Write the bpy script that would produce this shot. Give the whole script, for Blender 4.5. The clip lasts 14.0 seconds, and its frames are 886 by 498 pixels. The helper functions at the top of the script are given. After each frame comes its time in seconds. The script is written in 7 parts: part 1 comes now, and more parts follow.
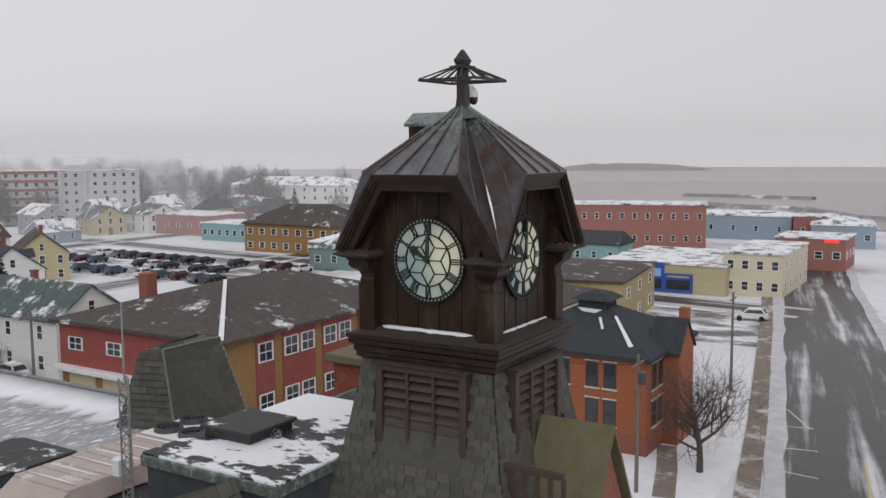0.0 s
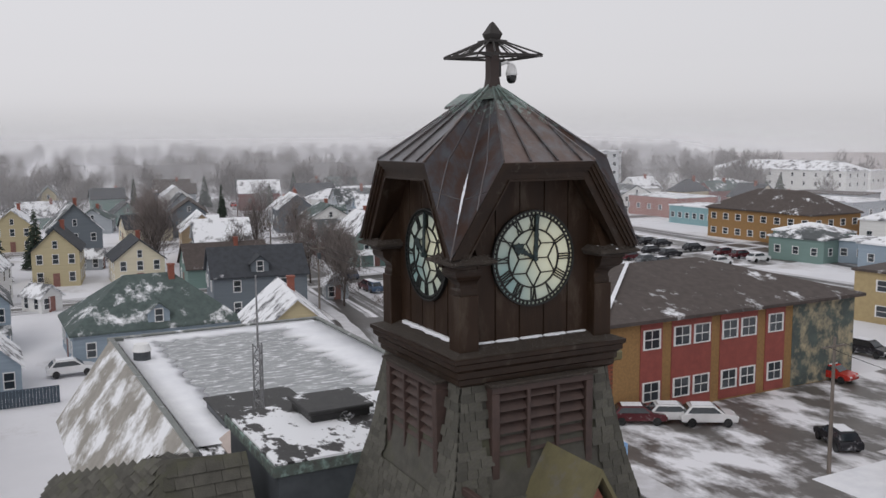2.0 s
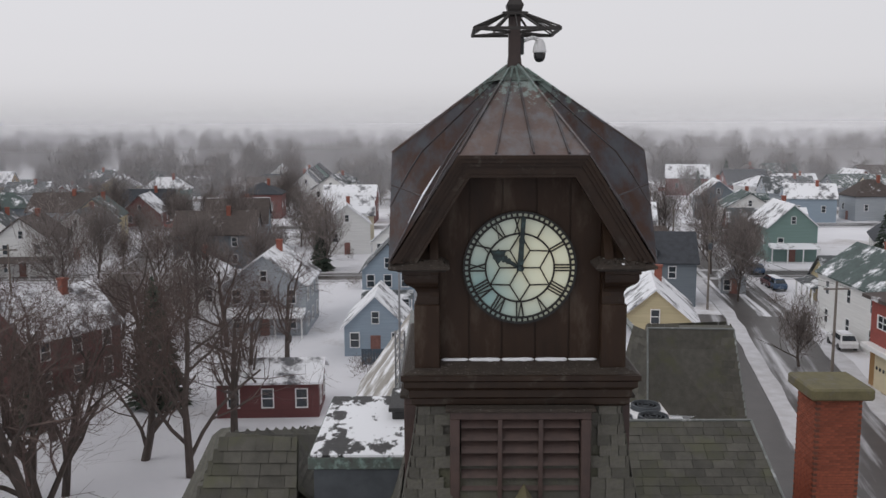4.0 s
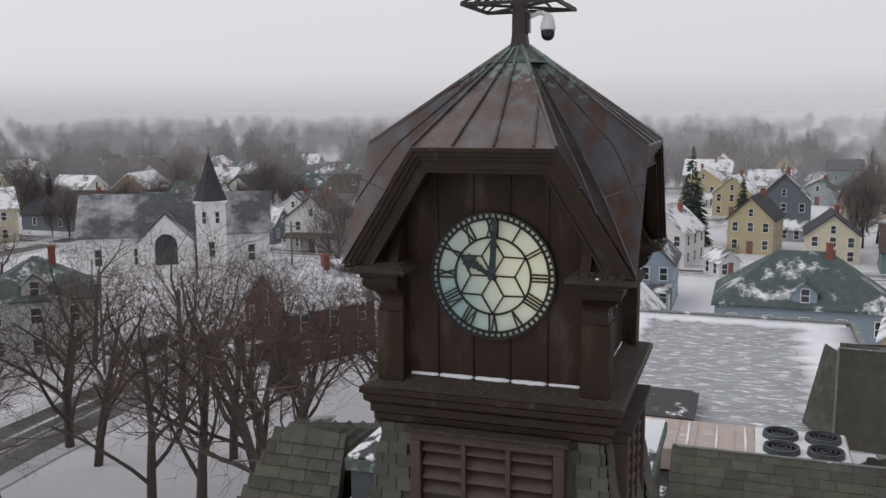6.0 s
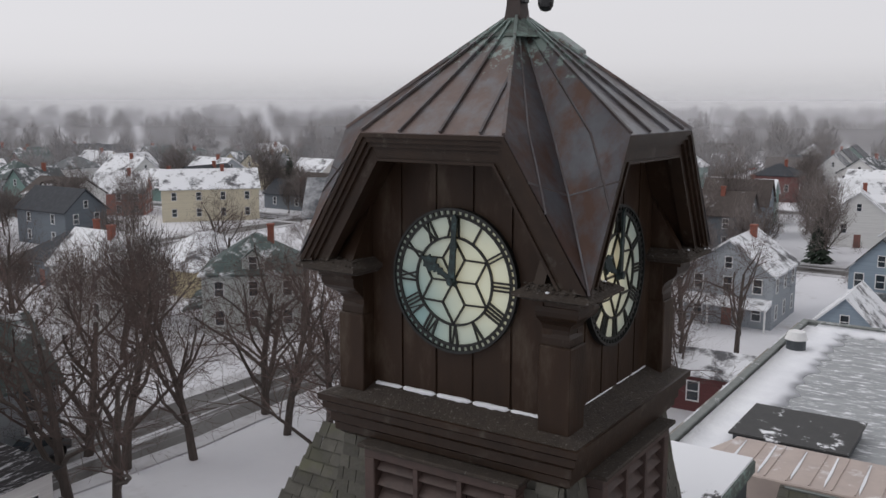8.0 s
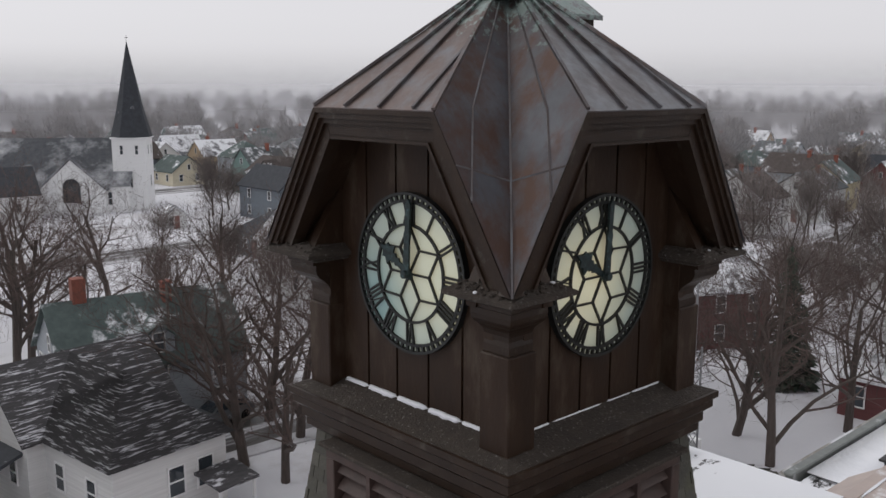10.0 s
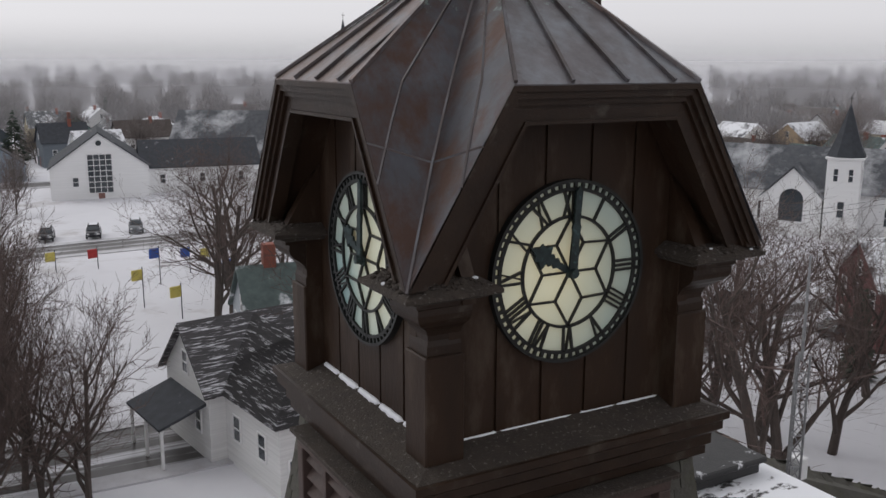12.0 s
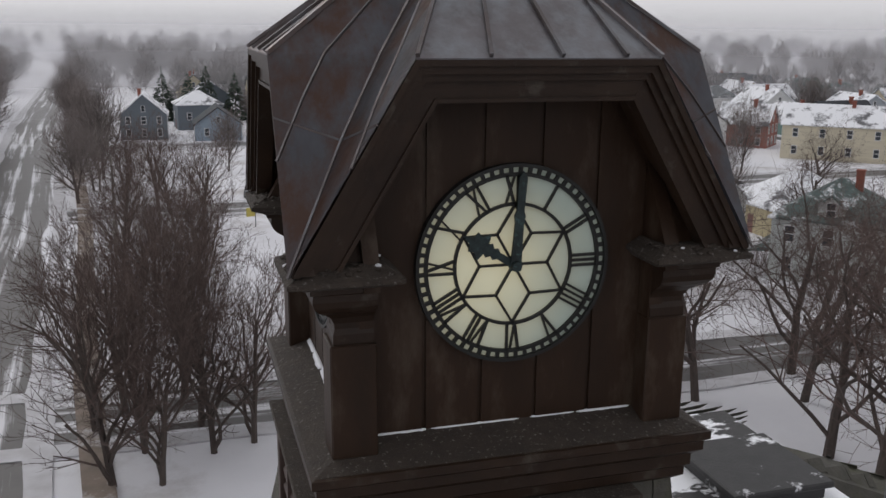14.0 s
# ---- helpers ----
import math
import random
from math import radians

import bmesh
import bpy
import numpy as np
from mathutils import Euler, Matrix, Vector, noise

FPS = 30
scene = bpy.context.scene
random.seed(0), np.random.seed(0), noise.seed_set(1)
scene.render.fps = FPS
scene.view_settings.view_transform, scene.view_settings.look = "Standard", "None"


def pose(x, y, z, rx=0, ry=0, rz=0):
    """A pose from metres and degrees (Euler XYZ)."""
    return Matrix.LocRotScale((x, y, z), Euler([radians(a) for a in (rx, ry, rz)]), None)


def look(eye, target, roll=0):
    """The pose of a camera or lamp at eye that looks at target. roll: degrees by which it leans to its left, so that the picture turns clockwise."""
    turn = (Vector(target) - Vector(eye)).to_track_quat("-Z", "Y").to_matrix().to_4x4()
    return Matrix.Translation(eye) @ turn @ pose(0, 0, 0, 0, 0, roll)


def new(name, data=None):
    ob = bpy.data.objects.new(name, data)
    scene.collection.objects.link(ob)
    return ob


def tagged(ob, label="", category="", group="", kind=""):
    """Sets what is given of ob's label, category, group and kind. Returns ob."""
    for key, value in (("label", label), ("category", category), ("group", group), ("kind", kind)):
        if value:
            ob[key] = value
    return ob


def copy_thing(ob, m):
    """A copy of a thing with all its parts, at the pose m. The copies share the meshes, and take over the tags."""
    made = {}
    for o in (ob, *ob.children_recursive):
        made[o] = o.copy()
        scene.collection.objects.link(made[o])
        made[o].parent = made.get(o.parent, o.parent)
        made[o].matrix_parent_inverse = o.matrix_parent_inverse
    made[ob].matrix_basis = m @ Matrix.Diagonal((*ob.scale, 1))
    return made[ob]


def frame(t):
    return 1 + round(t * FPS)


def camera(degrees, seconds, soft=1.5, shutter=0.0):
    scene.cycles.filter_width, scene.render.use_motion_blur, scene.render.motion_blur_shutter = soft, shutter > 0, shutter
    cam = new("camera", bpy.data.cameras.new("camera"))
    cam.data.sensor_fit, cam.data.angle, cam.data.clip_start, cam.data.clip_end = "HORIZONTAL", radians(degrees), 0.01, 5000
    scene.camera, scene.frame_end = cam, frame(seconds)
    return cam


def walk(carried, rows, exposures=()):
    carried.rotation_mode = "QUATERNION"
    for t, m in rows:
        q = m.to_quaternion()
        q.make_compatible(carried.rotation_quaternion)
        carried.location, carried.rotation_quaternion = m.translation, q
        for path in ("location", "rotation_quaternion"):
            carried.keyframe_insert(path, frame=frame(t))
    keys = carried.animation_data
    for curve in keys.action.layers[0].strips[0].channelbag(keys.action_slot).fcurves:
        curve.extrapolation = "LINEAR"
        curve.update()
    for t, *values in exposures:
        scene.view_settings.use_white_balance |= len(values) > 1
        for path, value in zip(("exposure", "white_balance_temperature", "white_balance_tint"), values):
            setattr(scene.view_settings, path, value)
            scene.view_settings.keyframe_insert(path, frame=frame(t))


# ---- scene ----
cam = camera(52.0, 14.0)
ROWS = [
    (0.0, 9.044, -15.569, 23.046, 31.41, -6.20, 0.42),
    (0.5, 10.674, -13.947, 23.072, 39.19, -6.50, 0.28),
    (1.0, 12.122, -12.192, 23.088, 46.92, -6.73, 0.32),
    (1.5, 13.186, -10.262, 23.055, 54.70, -6.96, 0.44),
    (2.0, 13.931, -8.269, 23.034, 62.40, -7.10, 0.45),
    (2.5, 14.373, -6.267, 23.035, 69.79, -7.29, 0.55),
    (3.0, 14.497, -4.405, 23.052, 76.85, -7.52, 0.53),
    (3.5, 14.367, -2.664, 23.052, 83.59, -7.74, 0.42),
    (4.0, 14.060, -1.025, 23.053, 90.25, -7.96, 0.26),
    (6.5, 11.434, 3.655, 23.053, 112.43, -8.92, 0.39),
    (7.0, 10.764, 4.275, 23.030, 116.22, -9.12, 0.33),
    (7.5, 10.130, 4.826, 22.994, 120.00, -9.20, 0.07),
    (8.0, 9.499, 5.284, 22.957, 123.61, -9.34, -0.10),
    (8.5, 8.833, 5.661, 22.915, 127.14, -9.51, -0.20),
    (11.0, 5.877, 7.119, 22.811, 143.86, -11.03, -0.07),
    (11.5, 5.267, 7.297, 22.803, 147.30, -11.45, -0.13),
    (12.0, 4.697, 7.460, 22.793, 150.68, -11.78, -0.13),
    (12.5, 4.152, 7.588, 22.761, 153.87, -12.04, -0.23),
    (13.0, 3.593, 7.683, 22.763, 157.13, -12.52, -0.37),
    (13.5, 3.031, 7.754, 22.798, 160.43, -13.16, -0.37),
    (14.0, 2.504, 7.843, 22.827, 163.67, -13.80, -0.47),
]
walk(cam, [(t, pose(x, y, z, 90 + pitch, roll, yaw)) for t, x, y, z, yaw, pitch, roll in ROWS])

# ---- sky and light: overcast winter day ----
world = bpy.data.worlds.new("overcast")
scene.world = world
world.use_nodes = True
wn, wl = world.node_tree.nodes, world.node_tree.links
wn.clear()
sky = wn.new("ShaderNodeTexSky")
sky.sky_type, sky.sun_disc = "NISHITA", False
sky.sun_elevation, sky.sun_rotation = radians(32), radians(150)
grey = wn.new("ShaderNodeHueSaturation")
grey.inputs["Saturation"].default_value = 0.06
wl.new(sky.outputs[0], grey.inputs["Color"])
coord = wn.new("ShaderNodeTexCoord")
sep = wn.new("ShaderNodeSeparateXYZ")
wl.new(coord.outputs["Generated"], sep.inputs[0])
cloud = wn.new("ShaderNodeValToRGB")
cloud.color_ramp.elements[0].position, cloud.color_ramp.elements[0].color = 0.0, (0.535, 0.527, 0.55, 1)
cloud.color_ramp.elements[1].position, cloud.color_ramp.elements[1].color = 0.22, (0.615, 0.612, 0.645, 1)
mid = cloud.color_ramp.elements.new(0.07)
mid.color = (0.585, 0.578, 0.605, 1)
wl.new(sep.outputs["Z"], cloud.inputs[0])
mixs = wn.new("ShaderNodeMixRGB")
mixs.inputs[0].default_value = 0.985
wl.new(grey.outputs[0], mixs.inputs[1])
wl.new(cloud.outputs[0], mixs.inputs[2])
back = wn.new("ShaderNodeBackground")
back.inputs["Strength"].default_value = 1.0
# a little brighter towards the veiled sun in the south-west
dotn = wn.new("ShaderNodeVectorMath")
dotn.operation = "DOT_PRODUCT"
dotn.inputs[1].default_value = (-0.07, -0.10, 0.0)
wl.new(coord.outputs["Generated"], dotn.inputs[0])
gain = wn.new("ShaderNodeMath")
gain.inputs[1].default_value = 1.0
wl.new(dotn.outputs["Value"], gain.inputs[0])
scl = wn.new("ShaderNodeVectorMath")
scl.operation = "SCALE"
wl.new(mixs.outputs[0], scl.inputs[0])
wl.new(gain.outputs[0], scl.inputs["Scale"])
wl.new(scl.outputs[0], back.inputs["Color"])
wout = wn.new("ShaderNodeOutputWorld")
wl.new(back.outputs[0], wout.inputs["Surface"])

sun = new("sun", bpy.data.lights.new("sun", "SUN"))
sun.data.energy, sun.data.angle, sun.data.color = 0.7, radians(40), (1.0, 0.98, 0.96)
sun.matrix_world = look((0, 0, 0), (-0.45, 0.65, -0.75))


# ---- materials ----
def mat(name, a, b=None, rough=0.8, metal=0.0, scale=3.0, detail=6, contrast=0.5, bump=0.0, bump_scale=40.0, spec=0.5,
        third=None, third_scale=0.5, third_cut=0.6, third_soft=0.08, stretch=(1, 1, 1), island=0.0, rand=0.0, emit=0.0, objspace=True):
    """Two colours mixed by noise, a third in patches, fine relief."""
    m = bpy.data.materials.new(name)
    m.use_nodes = True
    n, l = m.node_tree.nodes, m.node_tree.links
    p = n["Principled BSDF"]
    p.inputs["Roughness"].default_value, p.inputs["Metallic"].default_value = rough, metal
    p.inputs["Specular IOR Level"].default_value = spec
    tc = n.new("ShaderNodeTexCoord")
    mp = n.new("ShaderNodeMapping")
    mp.inputs["Scale"].default_value = stretch
    if objspace:
        l.new(tc.outputs["Object"], mp.inputs["Vector"])
    else:
        geo = n.new("ShaderNodeNewGeometry")
        l.new(geo.outputs["Position"], mp.inputs["Vector"])
    vec = mp.outputs[0]
    noise_ = n.new("ShaderNodeTexNoise")
    noise_.inputs["Scale"].default_value, noise_.inputs["Detail"].default_value, noise_.inputs["Roughness"].default_value = scale, detail, 0.62
    l.new(vec, noise_.inputs["Vector"])
    ramp = n.new("ShaderNodeValToRGB")
    b = b or tuple(c * 0.7 for c in a)
    lo = 0.5 - 0.3 * contrast
    ramp.color_ramp.elements[0].position, ramp.color_ramp.elements[0].color = lo, (*b, 1)
    ramp.color_ramp.elements[1].position, ramp.color_ramp.elements[1].color = 1 - lo, (*a, 1)
    l.new(noise_.outputs["Fac"], ramp.inputs[0])
    col = ramp.outputs[0]
    if third:
        n2 = n.new("ShaderNodeTexNoise")
        n2.inputs["Scale"].default_value, n2.inputs["Detail"].default_value, n2.inputs["Roughness"].default_value = third_scale, 9, 0.68
        l.new(vec, n2.inputs["Vector"])
        r2 = n.new("ShaderNodeValToRGB")
        r2.color_ramp.elements[0].position, r2.color_ramp.elements[1].position = third_cut - third_soft, third_cut + third_soft
        l.new(n2.outputs["Fac"], r2.inputs[0])
        mx = n.new("ShaderNodeMixRGB")
        l.new(r2.outputs[0], mx.inputs[0])
        l.new(col, mx.inputs[1])
        mx.inputs[2].default_value = (*third, 1)
        col = mx.outputs[0]
    if rand or island:
        if rand:
            src = n.new("ShaderNodeObjectInfo").outputs["Random"]
        else:
            src = n.new("ShaderNodeNewGeometry").outputs["Random Per Island"]
        mr = n.new("ShaderNodeMapRange")
        amp = rand or island
        mr.inputs["To Min"].default_value, mr.inputs["To Max"].default_value = 1 - amp, 1 + amp
        l.new(src, mr.inputs["Value"])
        hs = n.new("ShaderNodeHueSaturation")
        l.new(mr.outputs[0], hs.inputs["Value"])
        l.new(col, hs.inputs["Color"])
        col = hs.outputs[0]
    l.new(col, p.inputs["Base Color"])
    if bump:
        n3 = n.new("ShaderNodeTexNoise")
        n3.inputs["Scale"].default_value, n3.inputs["Detail"].default_value = bump_scale, 4
        l.new(vec, n3.inputs["Vector"])
        bp = n.new("ShaderNodeBump")
        bp.inputs["Strength"].default_value, bp.inputs["Distance"].default_value = bump, 0.03
        l.new(n3.outputs["Fac"], bp.inputs["Height"])
        l.new(bp.outputs[0], p.inputs["Normal"])
    if emit:
        l.new(col, p.inputs["Emission Color"])
        p.inputs["Emission Strength"].default_value = emit
    return m


SNOW = (0.80, 0.81, 0.84)
M = {}
M["snow"] = mat("snow", SNOW, (0.70, 0.71, 0.75), 0.9, scale=0.6, bump=0.35, bump_scale=6)
M["brown"] = mat("painted_boards", (0.039, 0.0205, 0.0112), (0.017, 0.0095, 0.0058), 0.5, spec=0.22, scale=2.6, contrast=0.9, bump=0.12, bump_scale=25, stretch=(1, 1, 0.35), third=(0.064, 0.048, 0.035), third_scale=2.6, third_cut=0.62, third_soft=0.09)
M["trim"] = mat("painted_trim", (0.034, 0.0195, 0.0118), (0.016, 0.0092, 0.0062), 0.45, spec=0.25, scale=3.0, contrast=0.9, bump=0.1, bump_scale=30, third=(0.075, 0.064, 0.052), third_scale=4, third_cut=0.65, third_soft=0.08)
M["gritty"] = mat("lichened_ledge", (0.046, 0.034, 0.025), (0.022, 0.016, 0.012), 0.85, scale=6, contrast=0.9, bump=0.6, bump_scale=40, third=(0.16, 0.15, 0.14), third_scale=30, third_cut=0.62, third_soft=0.03)
def copper(name, a, b, c, patina, soft, metal=0.6, cut=0.55):
    """Aged copper: two browns in streaks down the slope, a third tone in clouds, green patina towards the apex."""
    m = mat(name, a, b, 0.36, metal, scale=1.6, contrast=1.0, bump=0.1, bump_scale=8, stretch=(1.9, 1.9, 0.55), third=c, third_scale=1.5, third_cut=cut, third_soft=0.10)
    n, l = m.node_tree.nodes, m.node_tree.links
    p = n["Principled BSDF"]
    src = p.inputs["Base Color"].links[0].from_socket
    geo, sp, mr = n.new("ShaderNodeNewGeometry"), n.new("ShaderNodeSeparateXYZ"), n.new("ShaderNodeMapRange")
    l.new(geo.outputs["Position"], sp.inputs[0])
    l.new(sp.outputs["Z"], mr.inputs["Value"])
    mr.inputs["From Min"].default_value, mr.inputs["From Max"].default_value = 22.75, 23.8
    mr.inputs["To Min"].default_value, mr.inputs["To Max"].default_value = -0.24, 0.14
    ns = n.new("ShaderNodeTexNoise")
    ns.inputs["Scale"].default_value, ns.inputs["Detail"].default_value, ns.inputs["Roughness"].default_value = 8.0, 10, 0.75
    l.new(geo.outputs["Position"], ns.inputs["Vector"])
    ad, rp, mx = n.new("ShaderNodeMath"), n.new("ShaderNodeValToRGB"), n.new("ShaderNodeMixRGB")
    l.new(ns.outputs["Fac"], ad.inputs[0])
    l.new(mr.outputs[0], ad.inputs[1])
    rp.color_ramp.elements[0].position, rp.color_ramp.elements[1].position = 0.52, 0.52 + soft
    l.new(ad.outputs[0], rp.inputs[0])
    l.new(rp.outputs[0], mx.inputs[0])
    l.new(src, mx.inputs[1])
    mx.inputs[2].default_value = (*patina, 1)
    l.new(mx.outputs[0], p.inputs["Base Color"])
    rg = n.new("ShaderNodeMapRange")
    l.new(ns.outputs["Fac"], rg.inputs["Value"])
    rg.inputs["From Min"].default_value, rg.inputs["From Max"].default_value = 0.3, 0.7
    rg.inputs["To Min"].default_value, rg.inputs["To Max"].default_value = 0.28, 0.52
    l.new(rg.outputs[0], p.inputs["Roughness"])
    return m


# valley tone: copper and rust, with the sky's bluish sheen mixed into the colour
M["copperblue"] = copper("blue_grey_copper", (0.175, 0.185, 0.21), (0.10, 0.092, 0.10), (0.125, 0.074, 0.058), (0.26, 0.32, 0.30), 0.06, 0.45, 0.51)
M["copper"] = copper("aged_copper", (0.20, 0.145, 0.125), (0.12, 0.095, 0.09), (0.19, 0.19, 0.20), (0.30, 0.36, 0.34), 0.06)
# grey copy of the copper: sky reflection on these sides put into colour
M["coppergrey"] = copper("grey_copper", (0.175, 0.165, 0.175), (0.095, 0.085, 0.085), (0.19, 0.20, 0.215), (0.28, 0.34, 0.32), 0.06)
M["copperdark"] = copper("dark_copper", (0.12, 0.10, 0.098), (0.065, 0.055, 0.053), (0.14, 0.14, 0.15), (0.22, 0.28, 0.26), 0.06)
M["verdigris"] = mat("verdigris", (0.12, 0.17, 0.15), (0.08, 0.07, 0.065), 0.7, 0.2, scale=7, contrast=1.0, bump=0.3, third=(0.24, 0.33, 0.30), third_scale=6, third_cut=0.58)
M["shingle"] = mat("grey_shingle", (0.105, 0.10, 0.085), (0.058, 0.055, 0.047), 0.9, scale=4, contrast=0.9, bump=0.4, bump_scale=25, third=(0.082, 0.082, 0.054), third_scale=1.2, third_cut=0.58, rand=0.22)
M["shingles"] = mat("grey_shingles", (0.105, 0.10, 0.085), (0.058, 0.055, 0.047), 0.9, scale=4, contrast=0.9, bump=0.4, bump_scale=25, third=(0.082, 0.082, 0.054), third_scale=1.2, third_cut=0.58, island=0.22)
M["mossy"] = mat("mossy_shingle", (0.165, 0.145, 0.075), (0.10, 0.09, 0.05), 0.9, scale=3, contrast=0.9, bump=0.5, bump_scale=18, third=(0.14, 0.13, 0.12), third_scale=2, third_cut=0.6)
M["louver"] = mat("louver_paint", (0.076, 0.046, 0.038), (0.038, 0.024, 0.021), 0.6, scale=5, contrast=0.9, bump=0.15)
M["iron"] = mat("dark_iron", (0.045, 0.04, 0.038), (0.03, 0.027, 0.025), 0.6, 0.3, scale=9)
M["dialiron"] = mat("dial_iron", (0.016, 0.018, 0.017), (0.009, 0.010, 0.010), 0.5, 0.2, scale=9)
M["hand"] = mat("patinated_hand", (0.03, 0.05, 0.052), (0.014, 0.02, 0.02), 0.6, 0.3, scale=14, third=(0.07, 0.13, 0.13), third_scale=18, third_cut=0.62)
M["post"] = mat("painted_post", (0.055, 0.035, 0.03), (0.03, 0.022, 0.02), 0.6, scale=6, contrast=0.9)
M["void"] = mat("painted_dark", (0.012, 0.01, 0.009), None, 0.9)
M["white"] = mat("white_paint", (0.78, 0.78, 0.78), (0.70, 0.70, 0.70), 0.6, scale=2)
M["black"] = mat("black_plastic", (0.015, 0.015, 0.016), None, 0.25)
M["glass"] = mat("window_glass", (0.035, 0.045, 0.055), (0.02, 0.025, 0.03), 0.08, scale=0.7, spec=0.8)


# ---- building helpers ----
def part(name, bm, material, parent=None, label="", smooth=False):
    me = bpy.data.meshes.new(name)
    bm.to_mesh(me)
    bm.free()
    return part_mesh(name, me, material, parent, label, smooth)


def part_mesh(name, me, material, parent=None, label="", smooth=False):
    if not me.materials:
        me.materials.append(M[material] if isinstance(material, str) else material)
    ob = new(name, me)
    ob.parent = parent
    if label:
        ob["label"] = label
    if smooth:
        me.polygons.foreach_set("use_smooth", [True] * len(me.polygons))
    return ob


def empty(name, label, category, m=None, group="", kind=""):
    ob = new(name)
    ob.empty_display_size = 0.3
    if m is not None:
        ob.matrix_basis = m
    return tagged(ob, label, category, group, kind)


def B():
    return bmesh.new()


def box(bm, lo, hi, m=None, bevel=0.0):
    vs = bmesh.ops.create_cube(bm, size=1.0)["verts"]
    lo, hi = Vector(lo), Vector(hi)
    for v in vs:
        v.co = Vector([lo[i] + (v.co[i] + 0.5) * (hi[i] - lo[i]) for i in range(3)])
    if bevel:
        r = bmesh.ops.bevel(bm, geom=list({e for v in vs for e in v.link_edges}), offset=bevel, segments=1, affect="EDGES")
        vs = list({v for f in r["faces"] for v in f.verts} | {v for v in vs if v.is_valid})
    if m is not None:
        for v in vs:
            v.co = m @ v.co
    return bm


def solid(bm, pts, depth):
    """A flat polygon pushed along the vector depth into a solid."""
    a = [bm.verts.new(p) for p in pts]
    b = [bm.verts.new(Vector(p) + Vector(depth)) for p in pts]
    bm.faces.new(a)
    bm.faces.new(b[::-1])
    for i in range(len(a)):
        j = (i + 1) % len(a)
        bm.faces.new((a[i], b[i], b[j], a[j]))
    return bm


def fix(bm):
    bmesh.ops.recalc_face_normals(bm, faces=bm.faces)
    return bm


def bar(bm, a, b, r, r2=None, sides=6, caps=True):
    """A round bar from a to b."""
    a, b = Vector(a), Vector(b)
    d = b - a
    q = d.to_track_quat("Z", "Y").to_matrix().to_4x4()
    bmesh.ops.create_cone(bm, cap_ends=caps, segments=sides, radius1=r, radius2=r if r2 is None else r2, depth=d.length,
                          matrix=Matrix.Translation((a + b) / 2) @ q)
    return bm


def loft(bm, rings, closed=True):
    vs = [[bm.verts.new(p) for p in r] for r in rings]
    for r0, r1 in zip(vs, vs[1:]):
        n = len(r0)
        for i in range(n if closed else n - 1):
            j = (i + 1) % n
            bm.faces.new((r0[i], r0[j], r1[j], r1[i]))
    return vs


def side(k):
    """The frame of the tower's side k: x along the wall to the right as seen from outside, -y outwards."""
    return pose(0, 0, 21.0, 0, 0, 90 * k)


# ---- ground, water, distance ----
bm = B()
bmesh.ops.create_circle(bm, cap_ends=True, segments=64, radius=4200)
M["ground"] = mat("snowy_ground", (0.76, 0.76, 0.79), (0.62, 0.62, 0.65), 0.92, scale=0.05, contrast=0.8, bump=0.3, bump_scale=0.8,
                  third=(0.34, 0.31, 0.29), third_scale=0.055, third_cut=0.64, third_soft=0.09)
tagged(part("ground", bm, "ground"), "open snow-covered ground with bare patches", "ground", kind="structure")

M["sea"] = mat("brown_water", (0.27, 0.215, 0.205), (0.25, 0.20, 0.19), 0.35, scale=0.01, bump=0.1, bump_scale=0.3, stretch=(1, 3, 1))
bm = B()
bm.faces.new([bm.verts.new((x, y, 0.25)) for x, y in ((300, 225), (4000, 300), (4000, 4000), (-4000, 4000), (-4000, 1700), (-900, 800), (-500, 560), (-330, 450), (-140, 330), (-40, 262))][::1])
tagged(part("water", fix(bm), "sea"), "calm reddish-brown water of the harbour", "water", kind="structure")


def seen_side(x, y, deg):
    """Whether a wall whose outside faces deg (0 is -y) looks towards the town's middle."""
    return math.hypot(x, y) < 60 or (math.sin(radians(deg)) * -x + math.cos(radians(deg)) * y) > -0.25 * math.hypot(x, y)


